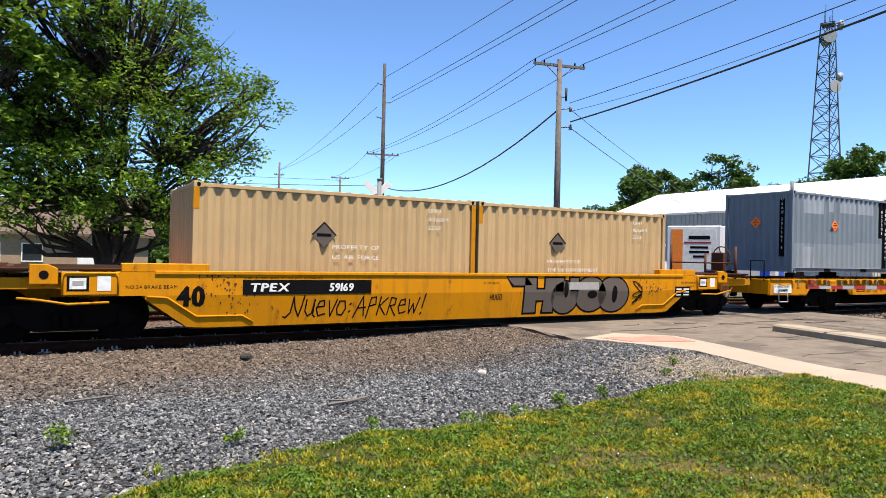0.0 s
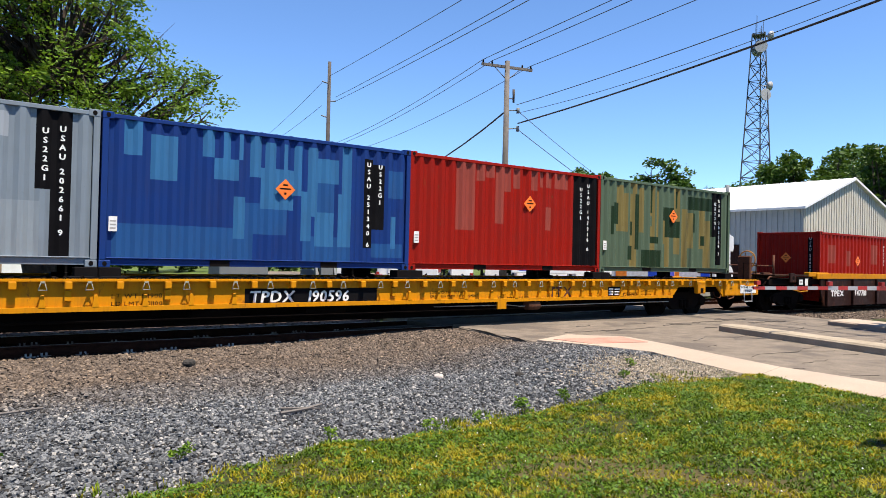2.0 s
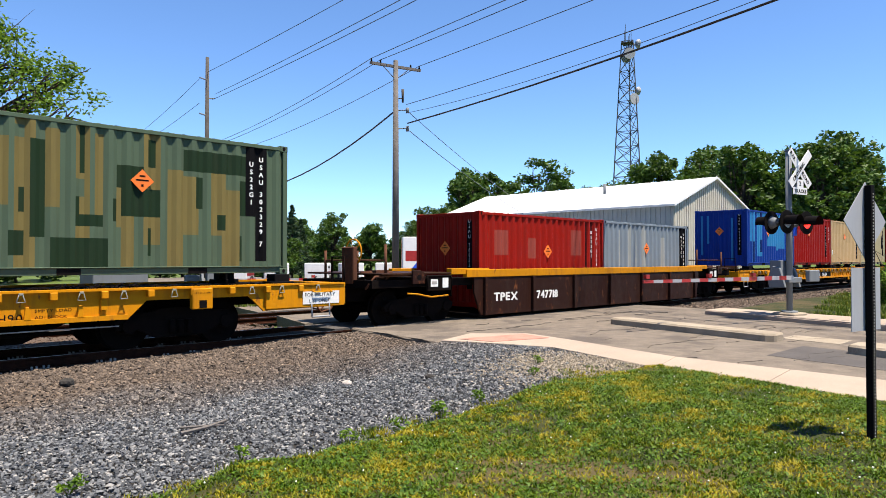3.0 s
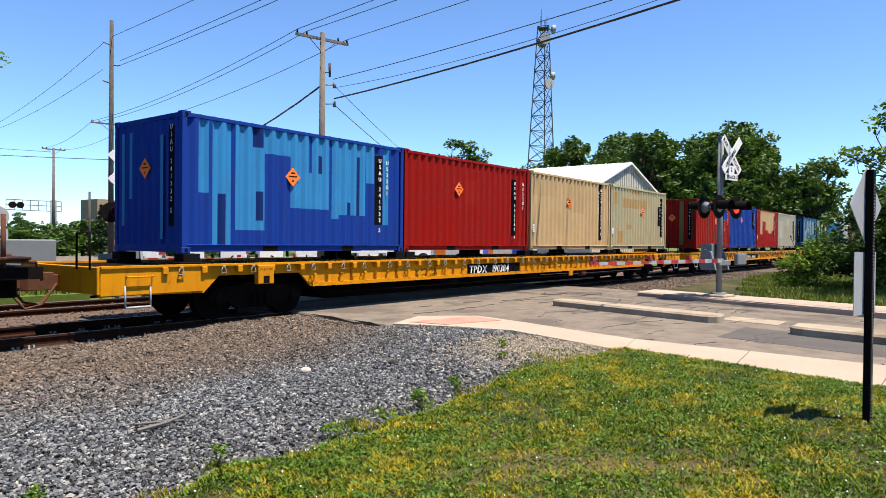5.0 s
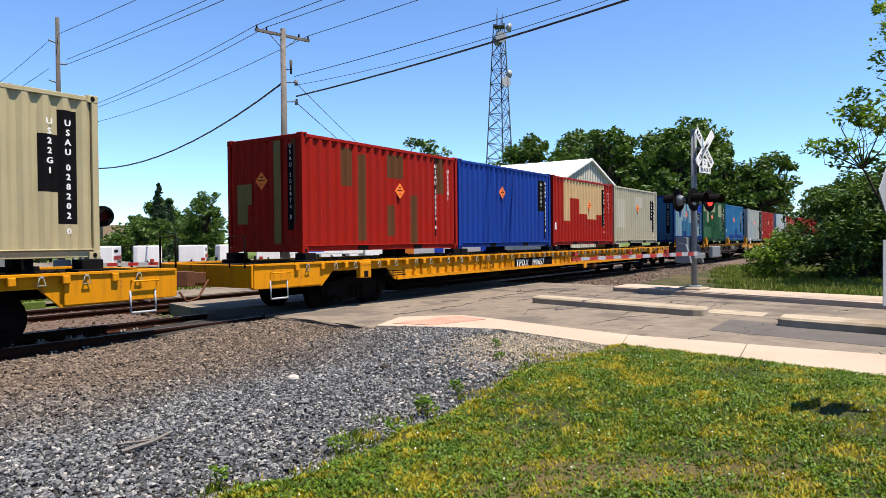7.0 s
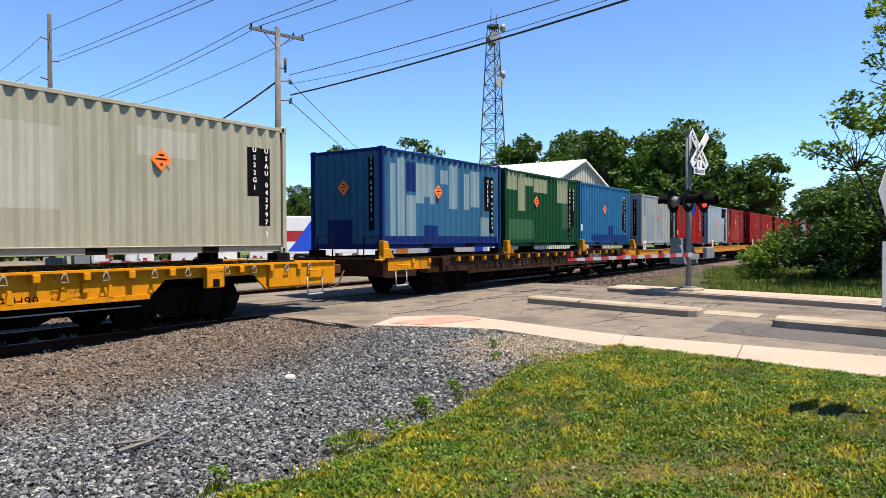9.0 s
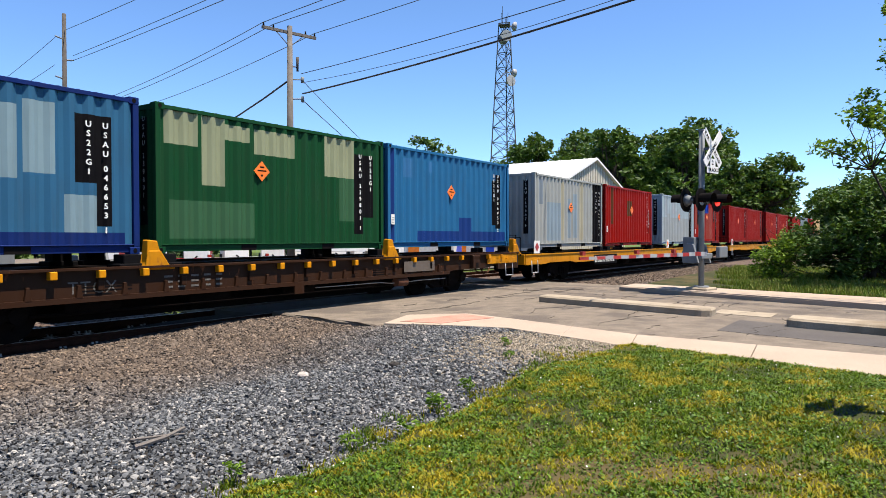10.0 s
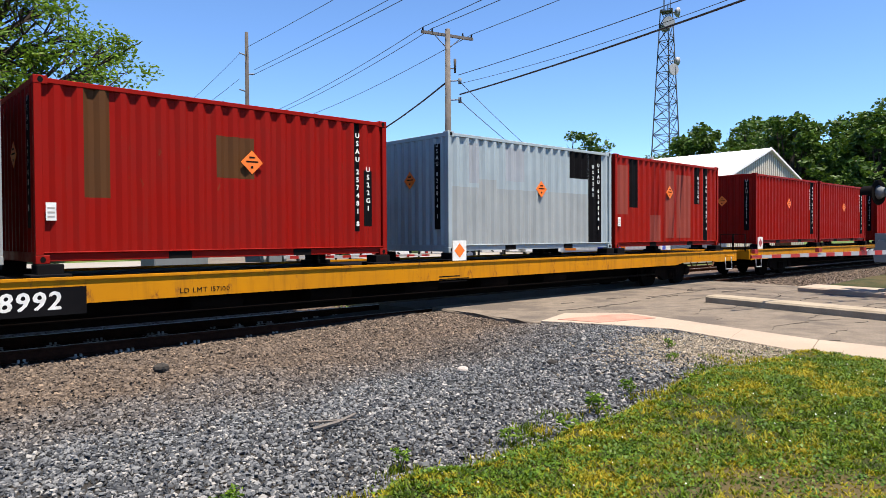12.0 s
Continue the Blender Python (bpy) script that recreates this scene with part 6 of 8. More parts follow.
# traffic sign on a perforated post, seen from behind
sg = thing("traffic_sign", "back of a diamond traffic sign on a perforated dark green post", "traffic sign", at=pose(6.42, 1.98, 0.0, 0, 0, -14))
bm = bmesh.new()
slab(bm, [(-0.028, -0.028), (0.028, -0.028), (0.028, 0.028), (-0.028, 0.028)], "z", -0.3, 2.2)
part("post", bm, M["ink"], sg, "dark perforated steel post", bevel=0.004)
bm = bmesh.new()
for k in range(76):
    for ax in range(1):
        tube(bm, (0, -0.0285, 0.14 + k * 0.0265), (0, -0.0295, 0.14 + k * 0.0265), 0.007, seg=6)
part("hole", bm, M["bar_grey"], sg, "row of post holes")
bm = bmesh.new()
h = 0.325
slab(bm, [(-h, 1.905), (0, 1.905 - h), (h, 1.905), (0, 1.905 + h)], "y", 0.033, 0.038)
part("diamond_plate", bm, M["alu"], sg, "bare aluminium back of a diamond plate", bevel=0.002)
bm = bmesh.new()
box(bm, (-0.22, 0.033, 1.0), (0.22, 0.038, 1.52))
part("lower_plate", bm, M["alu"], sg, "bare aluminium back of a square plate")

# poles and wires
def wood_pole(x, y, top, r, label, arms=(), z0=-0.4, mat="wood"):
    root = thing("utility_pole", label, "utility pole", "poles", pose(x, y, 0))
    bm = bmesh.new()
    tube(bm, (0, 0, z0), (0, 0, top), r, r * 0.62, seg=12)
    part("pole", bm, M[mat], root)
    for z, half, dx, dy in arms:
        bm = bmesh.new()
        ex, ey = dx * half, dy * half
        n = Vector((-dy, dx, 0)) * 0.06
        v = []
        for zz in (z - 0.06, z + 0.06):
            for s in (1, -1):
                for q in (1, -1):
                    v.append(bm.verts.new((s * ex + q * n.x, s * ey + q * n.y, zz)))
        for f in ((0, 1, 3, 2), (4, 6, 7, 5), (0, 4, 5, 1), (2, 3, 7, 6), (0, 2, 6, 4), (1, 5, 7, 3)):
            bm.faces.new([v[i] for i in f])
        rod(bm, [(ex * 0.55, ey * 0.55, z), (0, 0, z - 0.65)], 0.02)
        rod(bm, [(-ex * 0.55, -ey * 0.55, z), (0, 0, z - 0.65)], 0.02)
        part("crossarm", bm, M["wood"], root)
        for f in (-0.95, -0.6, 0.6, 0.95):
            bm = bmesh.new()
            tube(bm, (ex * f, ey * f, z + 0.06), (ex * f, ey * f, z + 0.22), 0.05, 0.03, seg=8)
            part("insulator", bm, M["ink"], root)
    return root


P1 = wood_pole(22.0, 25.8, 11.35, 0.19, "weathered wooden utility pole with a crossarm", ((11.05, 1.38, 0.97, -0.24),))
for z in (8.0, 8.9):
    bm = bmesh.new()
    rod(bm, [(0, 0, z), (0.5, -0.3, z + 0.05)], 0.03)
    tube(bm, (0.5, -0.3, z - 0.1), (0.5, -0.3, z + 0.16), 0.08, seg=8)
    part("bracket", bm, M["galv"], P1, "steel standoff bracket")
bm = bmesh.new()
tube(bm, (0.28, -0.2, 9.3), (0.28, -0.2, 9.95), 0.05, 0.07, seg=9)
rod(bm, [(0, 0, 9.5), (0.28, -0.2, 9.5)], 0.025)
part("cutout_fuse", bm, M["pole_dark"], P1, "dark fuse on a short arm")
TP = wood_pole(27.5, 57.0, 19.2, 0.24, "tall slim transmission pole", ((10.8, 1.5, 0.97, -0.24),), mat="pole_dark")
bm = bmesh.new()
for z, s in ((17.2, -1), (15.6, 1), (14.1, -1)):
    rod(bm, [(0, 0, z), (s * 0.7, 0, z + 0.12)], 0.06)
part("davit", bm, M["galv"], TP, "short insulator arms")
wood_pole(34.4, 84, 11.7, 0.2, "distant wooden pole with a crossarm", ((11.5, 1.2, 0.97, -0.2),))
wood_pole(30.6, 98, 14.7, 0.22, "distant slim wooden utility pole", ((12.9, 0.7, 0.97, -0.2),))
wood_pole(30.0, 66, 5.8, 0.16, "short dark wooden stub pole", mat="pole_dark")


def wire(a, b, sag, r, mat, label):
    r = max(r * 1.25, 0.012)
    a, b = Vector(a), Vector(b)
    n = 14
    pts = [a.lerp(b, k / n) - Vector((0, 0, sag * 4 * (k / n) * (1 - k / n))) for k in range(n + 1)]
    bm = bmesh.new()
    rod(bm, pts, r, 5)
    single("overhead_wire", bm, M[mat], label, "wire", group="overhead wires")


ARM = [(22.0 + 1.38 * f * 0.97, 25.8 - 1.38 * f * 0.24, 11.27) for f in (-0.95, -0.6, 0.95)]
ARM2 = [(27.5 + 1.5 * f * 0.97, 57.0 - 1.5 * f * 0.24, 10.9) for f in (-0.95, -0.6, 0.95)]
for a, b, far, sag in zip(ARM, ARM2, ((15.8, -5.4, 10.1), (16.76, -5.4, 11.3), (20.6, -5.4, 12.1)), (-0.22, 0.2, 0.09)):
    wire(a, b, 0.5, 0.014, "wire", "thin grey power line between poles")
    wire(a, far, sag, 0.014, "wire", "thin grey power line passing overhead")
wire((22.4, 25.5, 9.2), (16.15, -5.4, 9.15), 0.29, 0.014, "wire", "thin grey power line passing overhead")
wire((22.4, 25.5, 8.78), (16.4, -5.4, 9.78), 0.8, 0.009, "wire", "faint communication line passing overhead")
wire((22.5, 25.5, 8.3), (16.8, -5.4, 9.32), 0.4, 0.03, "cable", "thick black cable passing overhead")
wire((22.0, 25.8, 8.9), (27.4, 57.0, 7.9), 1.8, 0.035, "cable", "sagging thick black cable")
wire((22.5, 25.5, 8.9), (58.0, 46.0, 7.4), 0.3, 0.014, "wire", "service line to the shed")
wire((22.5, 25.5, 8.0), (52.0, 40.0, 5.2), 0.3, 0.016, "wire", "service line to the shed")
for a, b, sag in (((27.5, 57, 17.9), (13.0, -30, 14.45), 0.7), ((28.2, 57, 16.1), (10.8, -30, 12.35), 0.6), ((28.0, 57, 15.6), (10.5, -30, 11.7), 0.6)):
    wire(a, b, sag, 0.018, "wire", "thin grey transmission line")
for x, z in ((26.8, 17.2), (26.8, 15.1)):
    wire((x, 57, z), (30.6, 98, 13.6), 0.8, 0.016, "wire", "thin grey transmission line")
for a in ARM2[::2]:
    wire(a, (34.4 + (a[0] - 27.5) * 0.8, 84, 11.6), 0.5, 0.014, "wire", "thin grey power line between poles")
wire((34.4, 84, 11.2), (-60, 84, 10.6), 0.8, 0.02, "wire", "distant thin line across the street")
wire((27.4, 57, 7.9), (-40, 60, 7.4), 0.9, 0.02, "cable", "sagging black cable across the street")


# lattice tower
def lattice_tower(x, y, base, h):
    root = thing("lattice_tower", "tall grey steel lattice tower with dish antennas", "radio tower", at=pose(x, y, base, 0, 0, 20))
    def corner(k, z):
        w = 4.8 * (1 - z / h) + 1.5 * (z / h)
        a = k * math.tau / 3
        return Vector((w * math.cos(a), w * math.sin(a), z))
    n = 15
    for k in range(3):
        bm = bmesh.new()
        tube(bm, corner(k, 0), corner(k, h), 0.16, 0.12, seg=6)
        part("leg", bm, M["tower_steel"], root)
    for k in range(n):
        z0, z1 = h * k / n, h * (k + 1) / n
        for q in range(3):
            for p0, p1 in ((corner(q, z0), corner((q + 1) % 3, z1)), (corner((q + 1) % 3, z0), corner(q, z1)), (corner(q, z1), corner((q + 1) % 3, z1))):
                bm = bmesh.new()
                tube(bm, p0, p1, 0.075, seg=5)
                part("brace", bm, M["tower_steel"], root)
    for z, a, r, dist in ((h - 0.5, -60, 1.1, 1.9), (h - 3.5, 200, 1.3, 1.6), (h - 11.5, -50, 1.0, 2.0), (h - 14, 230, 1.3, 1.6), (h - 3.2, 20, 1.2, 1.4)):
        bm = bmesh.new()
        c = Vector((math.cos(math.radians(a)) * dist, math.sin(math.radians(a)) * dist, z))
        d = c.copy()
        d.z = 0
        d.normalize()
        tube(bm, c, c + d * 0.5, r * 0.55, r, seg=20)
        tube(bm, c + d * 0.5, c + d * 0.8, r, r, seg=20)
        tube(bm, (0, 0, z), c, 0.12, seg=6)
        part("dish", bm, M["alu"], root, "round dish antenna")
    bm = bmesh.new()
    for q in range(5):
        a = q * 1.3
        tube(bm, (math.cos(a) * 0.8, math.sin(a) * 0.8, h - 1), (math.cos(a) * 0.8, math.sin(a) * 0.8, h + 1.5 + (q % 3) * 1.2), 0.06, seg=5)
    box(bm, (-1.3, -1.3, h - 0.6), (1.3, 1.3, h - 0.4))
    part("antenna", bm, M["tower_steel"], root)
    return root


lattice_tower(143.9, 83.1, -0.4, 53.2)

# white gabled shed: ridge runs away from the line
shed = thing("metal_shed", "white metal shed with a low gable and ribbed cream end wall", "shed", at=pose(58.5, 25.8, -0.4))
W2, E, PK, LN = 7.6, 6.3, 8.95, 26.0
def ribbed(pts_fn, n, mat, name, label=""):
    bm = bmesh.new()
    prev = None
    for k in range(n * 2 + 1):
        f = k / (n * 2)
        for off in ((0.0, 0.05) if k % 2 else (0.05, 0.0)):
            lo, hi = pts_fn(f, off)
            v = (bm.verts.new(lo), bm.verts.new(hi))
            if prev:
                bm.faces.new((prev[0], v[0], v[1], prev[1]))
            prev = v
    part(name, bm, mat, shed, label)
ribbed(lambda f, o: ((-W2 + 2 * W2 * f, -o, 0), (-W2 + 2 * W2 * f, -o, E + (PK - E) * (1 - abs(2 * f - 1)))), 38, M["siding"], "end_wall", "cream ribbed gable wall")
ribbed(lambda f, o: ((-W2 - o, LN * f, 0), (-W2 - o, LN * f, E)), 60, M["siding_grey"], "side_wall", "grey ribbed side wall")
bm = bmesh.new()
box(bm, (-W2 + 0.06, 0.06, 0), (W2, LN, E - 0.1))
part("core", bm, M["siding_grey"], shed)
for s in (-1, 1):
    bm = bmesh.new()
    slab(bm, [(s * (W2 + 0.35), E - 0.1), (0, PK + 0.02), (0, PK + 0.2), (s * (W2 + 0.35), E + 0.08)], "y", -0.3, LN + 0.3)
    slope = part("roof_slope", bm, M["roof_white"], shed, "white standing-seam roof")
    for k in range(22):
        bm = bmesh.new()
        y = -0.2 + k * 1.2
        tube(bm, (s * (W2 + 0.3), y, E + 0.1), (0, y, PK + 0.22), 0.035, seg=4)
        part("seam", bm, M["roof_white"], slope)
bm = bmesh.new()
tube(bm, (-3, 9, 7.6), (-3, 9, 9.0), 0.15, seg=8)
part("vent_pipe", bm, M["galv"], shed)
for y in (5, 13, 20):
    bm = bmesh.new()
    box(bm, (-W2 - 0.1, y, 0.1), (-W2 - 0.02, y + 3.2, 3.6))
    part("roller_door", bm, M["brown"], shed, "dark roller door")
bm = bmesh.new()
box(bm, (1.2, -0.1, 0), (4.6, -0.02, 3.4))
part("roller_door", bm, M["brown"], shed, "dark red roller door")


# rental box trucks and cars behind the line
def box_truck(m, length, label, stripe):
    root = thing("box_truck", label, "truck", "parked trucks", m)
    bm = bmesh.new()
    box(bm, (0, -1.15, 0.75), (length, 1.15, 3.2))
    part("cargo_box", bm, M["panel_white"], root, bevel=0.04)
    bm = bmesh.new()
    slab(bm, [(0, 2.32), (0, 3.2), (-1.3, 3.15), (-1.5, 2.6), (-1.2, 2.32)], "y", -1.14, 1.14)
    part("box_nose", bm, M["panel_white"], root, bevel=0.03)
    bm = bmesh.new()
    slab(bm, [(-0.1, 0.5), (-0.1, 2.3), (-0.9, 2.3), (-1.4, 1.55), (-2.5, 1.35), (-2.6, 0.5)], "y", -1.0, 1.0)
    part("cab", bm, M["panel_white"], root, bevel=0.06)
    for y0, y1 in ((-1.02, -1.001), (1.001, 1.02)):
        bm = bmesh.new()
        slab(bm, [(-0.35, 1.5), (-0.35, 2.15), (-0.85, 2.15), (-1.25, 1.55)], "y", y0, y1)
        part("side_window", bm, M["glass"], root)
    for x in (-1.7, length - 1.4):
        for s in (-1, 1):
            bm = bmesh.new()
            tube(bm, (x, s * 0.78, 0.4), (x, s * 1.02, 0.4), 0.4, seg=18)
            w = part("wheel", bm, M["rubber"], root)
            bm = bmesh.new()
            tube(bm, (x, s * 0.9, 0.4), (x, s * 1.025, 0.4), 0.2, seg=12)
            part("rim", bm, M["alu"], w)
    for s in (-1, 1):
        bm = bmesh.new()
        y0, y1 = sorted((s * 1.155, s * 1.151))
        box(bm, (0.2, y0, 1.55), (length - 0.2, y1, 2.25))
        part("stripe", bm, M[stripe], root, "coloured stripe along the box")
        bm = bmesh.new()
        box(bm, (0.6, y0, 2.5), (2.0, y1, 2.85))
        part("logo_bar", bm, M["ink"], root, "black logo bar")
        bm = bmesh.new()
        slab(bm, [(length - 2.4, 0.9), (length - 0.5, 0.9), (length - 1.0, 1.5), (length - 2.0, 2.9)], "y", y0 - 0.002 * (s < 0), y1 + 0.002 * (s > 0))
        part("picture_panel", bm, M["blue_sign"], root, "blue picture panel")
    bm = bmesh.new()
    box(bm, (length, -0.95, 0.95), (length + 0.02, 0.95, 3.05))
    rd = part("rear_door", bm, M["white"], root, "white rear door with advertising")
    bm = bmesh.new()
    for z, w, h2 in ((2.6, 0.9, 0.16), (2.2, 0.75, 0.1), (2.0, 0.85, 0.1), (1.8, 0.5, 0.1)):
        box(bm, (length + 0.021, 0.25 - w / 2, z), (length + 0.026, 0.25 + w / 2, z + h2), 0)
    box(bm, (length + 0.021, -0.95, 0.95), (length + 0.026, -0.45, 3.05), 1)
    box(bm, (length + 0.021, -0.4, 2.42), (length + 0.026, 0.75, 2.5), 3)
    box(bm, (length + 0.021, 0.5, 0.95), (length + 0.026, 0.9, 1.3), 2)
    part("advert", bm, [M["ink"], M["box_orange"], M["blue_sign"], M["reflect_red"]], rd, "black bars, an orange panel and blue corner")
    return root


box_truck(pose(29.6, 22.2, -0.05, 0, 0, 205), 5.2, "white rental box truck with orange and blue graphics", "panel_white")
box_truck(pose(32.6, 21.6, -0.05, 0, 0, 205), 5.2, "white rental box truck beside another", "panel_white")
box_truck(pose(35.5, 33.0, -0.05, 0, 0, 140), 5.0, "white rental box truck in the lot", "reflect_red")


def trailer(m, label):
    root = thing("cargo_trailer", label, "trailer", "parked trailers", m)
    bm = bmesh.new()
    box(bm, (0, -0.8, 0.35), (2.6, 0.8, 1.42))
    part("body", bm, M["panel_white"], root, bevel=0.05)
    bm = bmesh.new()
    box(bm, (0.1, -0.806, 0.62), (2.5, -0.801, 0.86), 0)
    box(bm, (0.3, -0.806, 1.05), (1.5, -0.801, 1.22), 1)
    part("stripe", bm, [M["reflect_red"], M["ink"]], root)
    for s in (-1, 1):
        bm = bmesh.new()
        tube(bm, (1.3, s * 0.82, 0.3), (1.3, s * 0.95, 0.3), 0.3, seg=14)
        part("wheel", bm, M["rubber"], root)
    bm = bmesh.new()
    rod(bm, [(0, 0, 0.5), (-1.0, 0, 0.45)], 0.05)
    part("hitch", bm, M["ink"], root)
    return root


for k in range(9):
    trailer(pose(21.0 + k * 2.9, 40.0 - k * 0.25, -0.05, 0, 0, 50 + 8 * (k % 2)), "small white rental trailer with a red stripe")

# cabinets, round sign and warning sign across the line
cb = thing("signal_cabinet", "grey steel signal cabinet on legs", "cabinet", at=pose(7.9, 23.0, 0.0, 0, 0, 10))
bm = bmesh.new()
box(bm, (-0.9, -0.4, 0.5), (0.9, 0.4, 1.5))
part("body", bm, M["galv"], cb, bevel=0.03)
bm = bmesh.new()
for x in (-0.7, 0.7):
    tube(bm, (x, 0, 0), (x, 0, 0.5), 0.05, seg=6)
part("leg", bm, M["galv"], cb)
rs = thing("round_sign", "back of a round advance sign on a post", "traffic sign", at=pose(11.0, 33.4, -0.2, 0, 0, -14))
bm = bmesh.new()
tube(bm, (0, 0, 0), (0, 0, 3.1), 0.035, seg=6)
part("post", bm, M["galv"], rs)
bm = bmesh.new()
tube(bm, (0, 0.05, 2.6), (0, 0.06, 2.6), 0.45, seg=28)
box(bm, (-0.4, 0.05, 1.5), (0.4, 0.06, 2.1))
part("plate", bm, M["alu"], rs)
gb = thing("signal_bridge", "steel cantilever signal arm over a distant road", "signal bridge", at=pose(33.2, 93, -0.4))
bm = bmesh.new()
for z in (5.2, 5.85, 6.45):
    tube(bm, (-0.4, 0, z), (5.9, 0, z), 0.05, seg=6)
for k in range(8):
    tube(bm, (-0.4 + k * 0.9, 0, 5.2), (-0.4 + k * 0.9, 0, 6.45), 0.045, seg=5)
part("truss", bm, M["galv"], gb)
for x in (4.7, 5.25):
    bm = bmesh.new()
    tube(bm, (x, 0, 0), (x, 0, 6.6), 0.1, seg=7)
    part("mast", bm, M["galv"], gb)
bm = bmesh.new()
box(bm, (4.3, -0.3, 0.2), (5.6, 0.3, 1.5))
part("cabinet", bm, M["galv"], gb, "grey steel cabinet", bevel=0.03)
for x in (0.2, 1.05):
    bm = bmesh.new()
    tube(bm, (x, -0.15, 5.8), (x, -0.4, 5.8), 0.4, seg=16)
    part("signal_head", bm, M["ink"], gb)


def house(x, y, turn, w, d, h, ridge, label, wall):
    root = thing("house", label, "house", "houses", pose(x, y, -0.4, 0, 0, turn))
    bm = bmesh.new()
    box(bm, (-w / 2, -d / 2, 0), (w / 2, d / 2, h))
    part("wall", bm, M[wall], root)
    bm = bmesh.new()
    slab(bm, [(-d / 2 - 0.5, h - 0.15), (0, ridge), (d / 2 + 0.5, h - 0.15), (d / 2 + 0.5, h + 0.05), (0, ridge + 0.2), (-d / 2 - 0.5, h + 0.05)], "x", -w / 2 - 0.4, w / 2 + 0.4)
    part("roof", bm, M["shingle"], root)
    bm = bmesh.new()
    slab(bm, [(-d / 2, h), (d / 2, h), (0, ridge)], "x", -w / 2 + 0.01, w / 2 - 0.01)
    part("gable", bm, M[wall], root)
    bm = bmesh.new()
    box(bm, (w * 0.12, -d / 2 - 0.06, 0.1), (w * 0.12 + 2.7, -d / 2 - 0.01, 2.3))
    part("garage_door", bm, M["panel_white"], root, "white garage door")
    for k in (-0.35, -0.15):
        win = part("window", mesh_of("window", _win(w * k, -d / 2), M["glass"]), None, root)
        bm = bmesh.new()
        for a, b, c, e in ((-0.08, -0.08, 1.28, 0.0), (-0.08, 1.2, 1.28, 1.28), (-0.08, 0, 0, 1.2), (1.2, 0, 1.28, 1.2)):
            box(bm, (w * k + a, -d / 2 - 0.08, 1.0 + b), (w * k + c, -d / 2 - 0.02, 1.0 + e))
        part("frame", bm, M["white"], win)
    return root


def _win(x, y):
    bm = bmesh.new()
    box(bm, (x, y - 0.03, 1.0), (x + 1.2, y - 0.005, 2.2))
    return bm


house(1.0, 62, 4, 13, 9, 3.0, 5.6, "low brick house with a brown roof and white garage door", "brick")
house(-14, 66, -6, 11, 9, 3.0, 5.4, "pale house behind the trees", "siding")
house(4.5, 82, 4, 12, 9, 4.8, 7.4, "two-storey pale house down the street", "siding")
bm = bmesh.new()
box(bm, (54, 98, -0.4), (66, 106, 4.2))
single("far_building", bm, M["brick"], "flat-roofed brown brick building far off", "building")
bm = bmesh.new()
box(bm, (46.5, 99, -0.4), (49.6, 104, 7.0))
single("far_building", bm, M["brick"], "tall brown brick block far off", "building")


# ---- vegetation ----
def leaf_cloud(centres, radii, per, size, rs, flat=0.75):
    """Small folded leaves round each clump centre."""
    vs = []
    c = np.repeat(np.asarray(centres), per, axis=0)
    r = np.repeat(np.asarray(radii), per)[:, None]
    n = len(c)
    d = rs.normal(size=(n, 3))
    d /= np.linalg.norm(d, axis=1)[:, None]
    p = c + d * r * (rs.random((n, 1)) ** 0.45) * np.array([1, 1, flat])
    a = rs.normal(size=(n, 3))
    a[:, 2] *= 0.5
    a /= np.linalg.norm(a, axis=1)[:, None]
    b = np.cross(a, rs.normal(size=(n, 3)))
    b /= np.linalg.norm(b, axis=1)[:, None]
    s = size * (0.6 + 0.8 * rs.random((n, 1)))
    nrm = np.cross(a, b)
    quad = np.stack([p - a * s, p + b * s * 0.5 + nrm * s * 0.15, p + a * s, p - b * s * 0.5 + nrm * s * 0.15], 1)
    return quad.reshape(-1, 3), np.arange(n * 4).reshape(n, 4)


def limbs(bm, base, forks, centres, r0, rs, bend=0.3, share=1.0):
    """Trunk forks from the base, then boughs out to the clumps."""
    tips = []
    for top, r in forks:
        pts = [Vector(base).lerp(Vector(top), t) + Vector(rs.normal(size=3) * 0.1 * (t > 0) * (t < 1)) for t in (0, 0.3, 0.6, 1.0)]
        for i, (p, q) in enumerate(zip(pts, pts[1:])):
            tube(bm, p, q, r0 * r * (1 - 0.22 * i), r0 * r * (1 - 0.22 * (i + 1)), seg=8, cap=False)
        tips += pts[1:]
    for c in centres:
        if rs.random() > share:
            continue
        c = Vector(c)
        s = min(tips, key=lambda t: (t - c).length + (2 if t.z > c.z else 0))
        mid = s.lerp(c, 0.5) + Vector((0, 0, -bend * (c - s).length * 0.25)) + Vector(rs.normal(size=3) * 0.28)
        L = (c - s).length
        c = s.lerp(c, 0.86)
        ra = min(0.16, 0.03 + 0.016 * L) * r0 / 0.35
        tube(bm, s, mid, ra, ra * 0.6, seg=5, cap=False)
        tube(bm, mid, c, ra * 0.6, ra * 0.2, seg=4, cap=False)
        for _ in range(3):
            t = c + Vector(rs.normal(size=3) * 0.34)
            tube(bm, mid.lerp(c, 0.75), t, ra * 0.3, ra * 0.08, seg=3, cap=False)


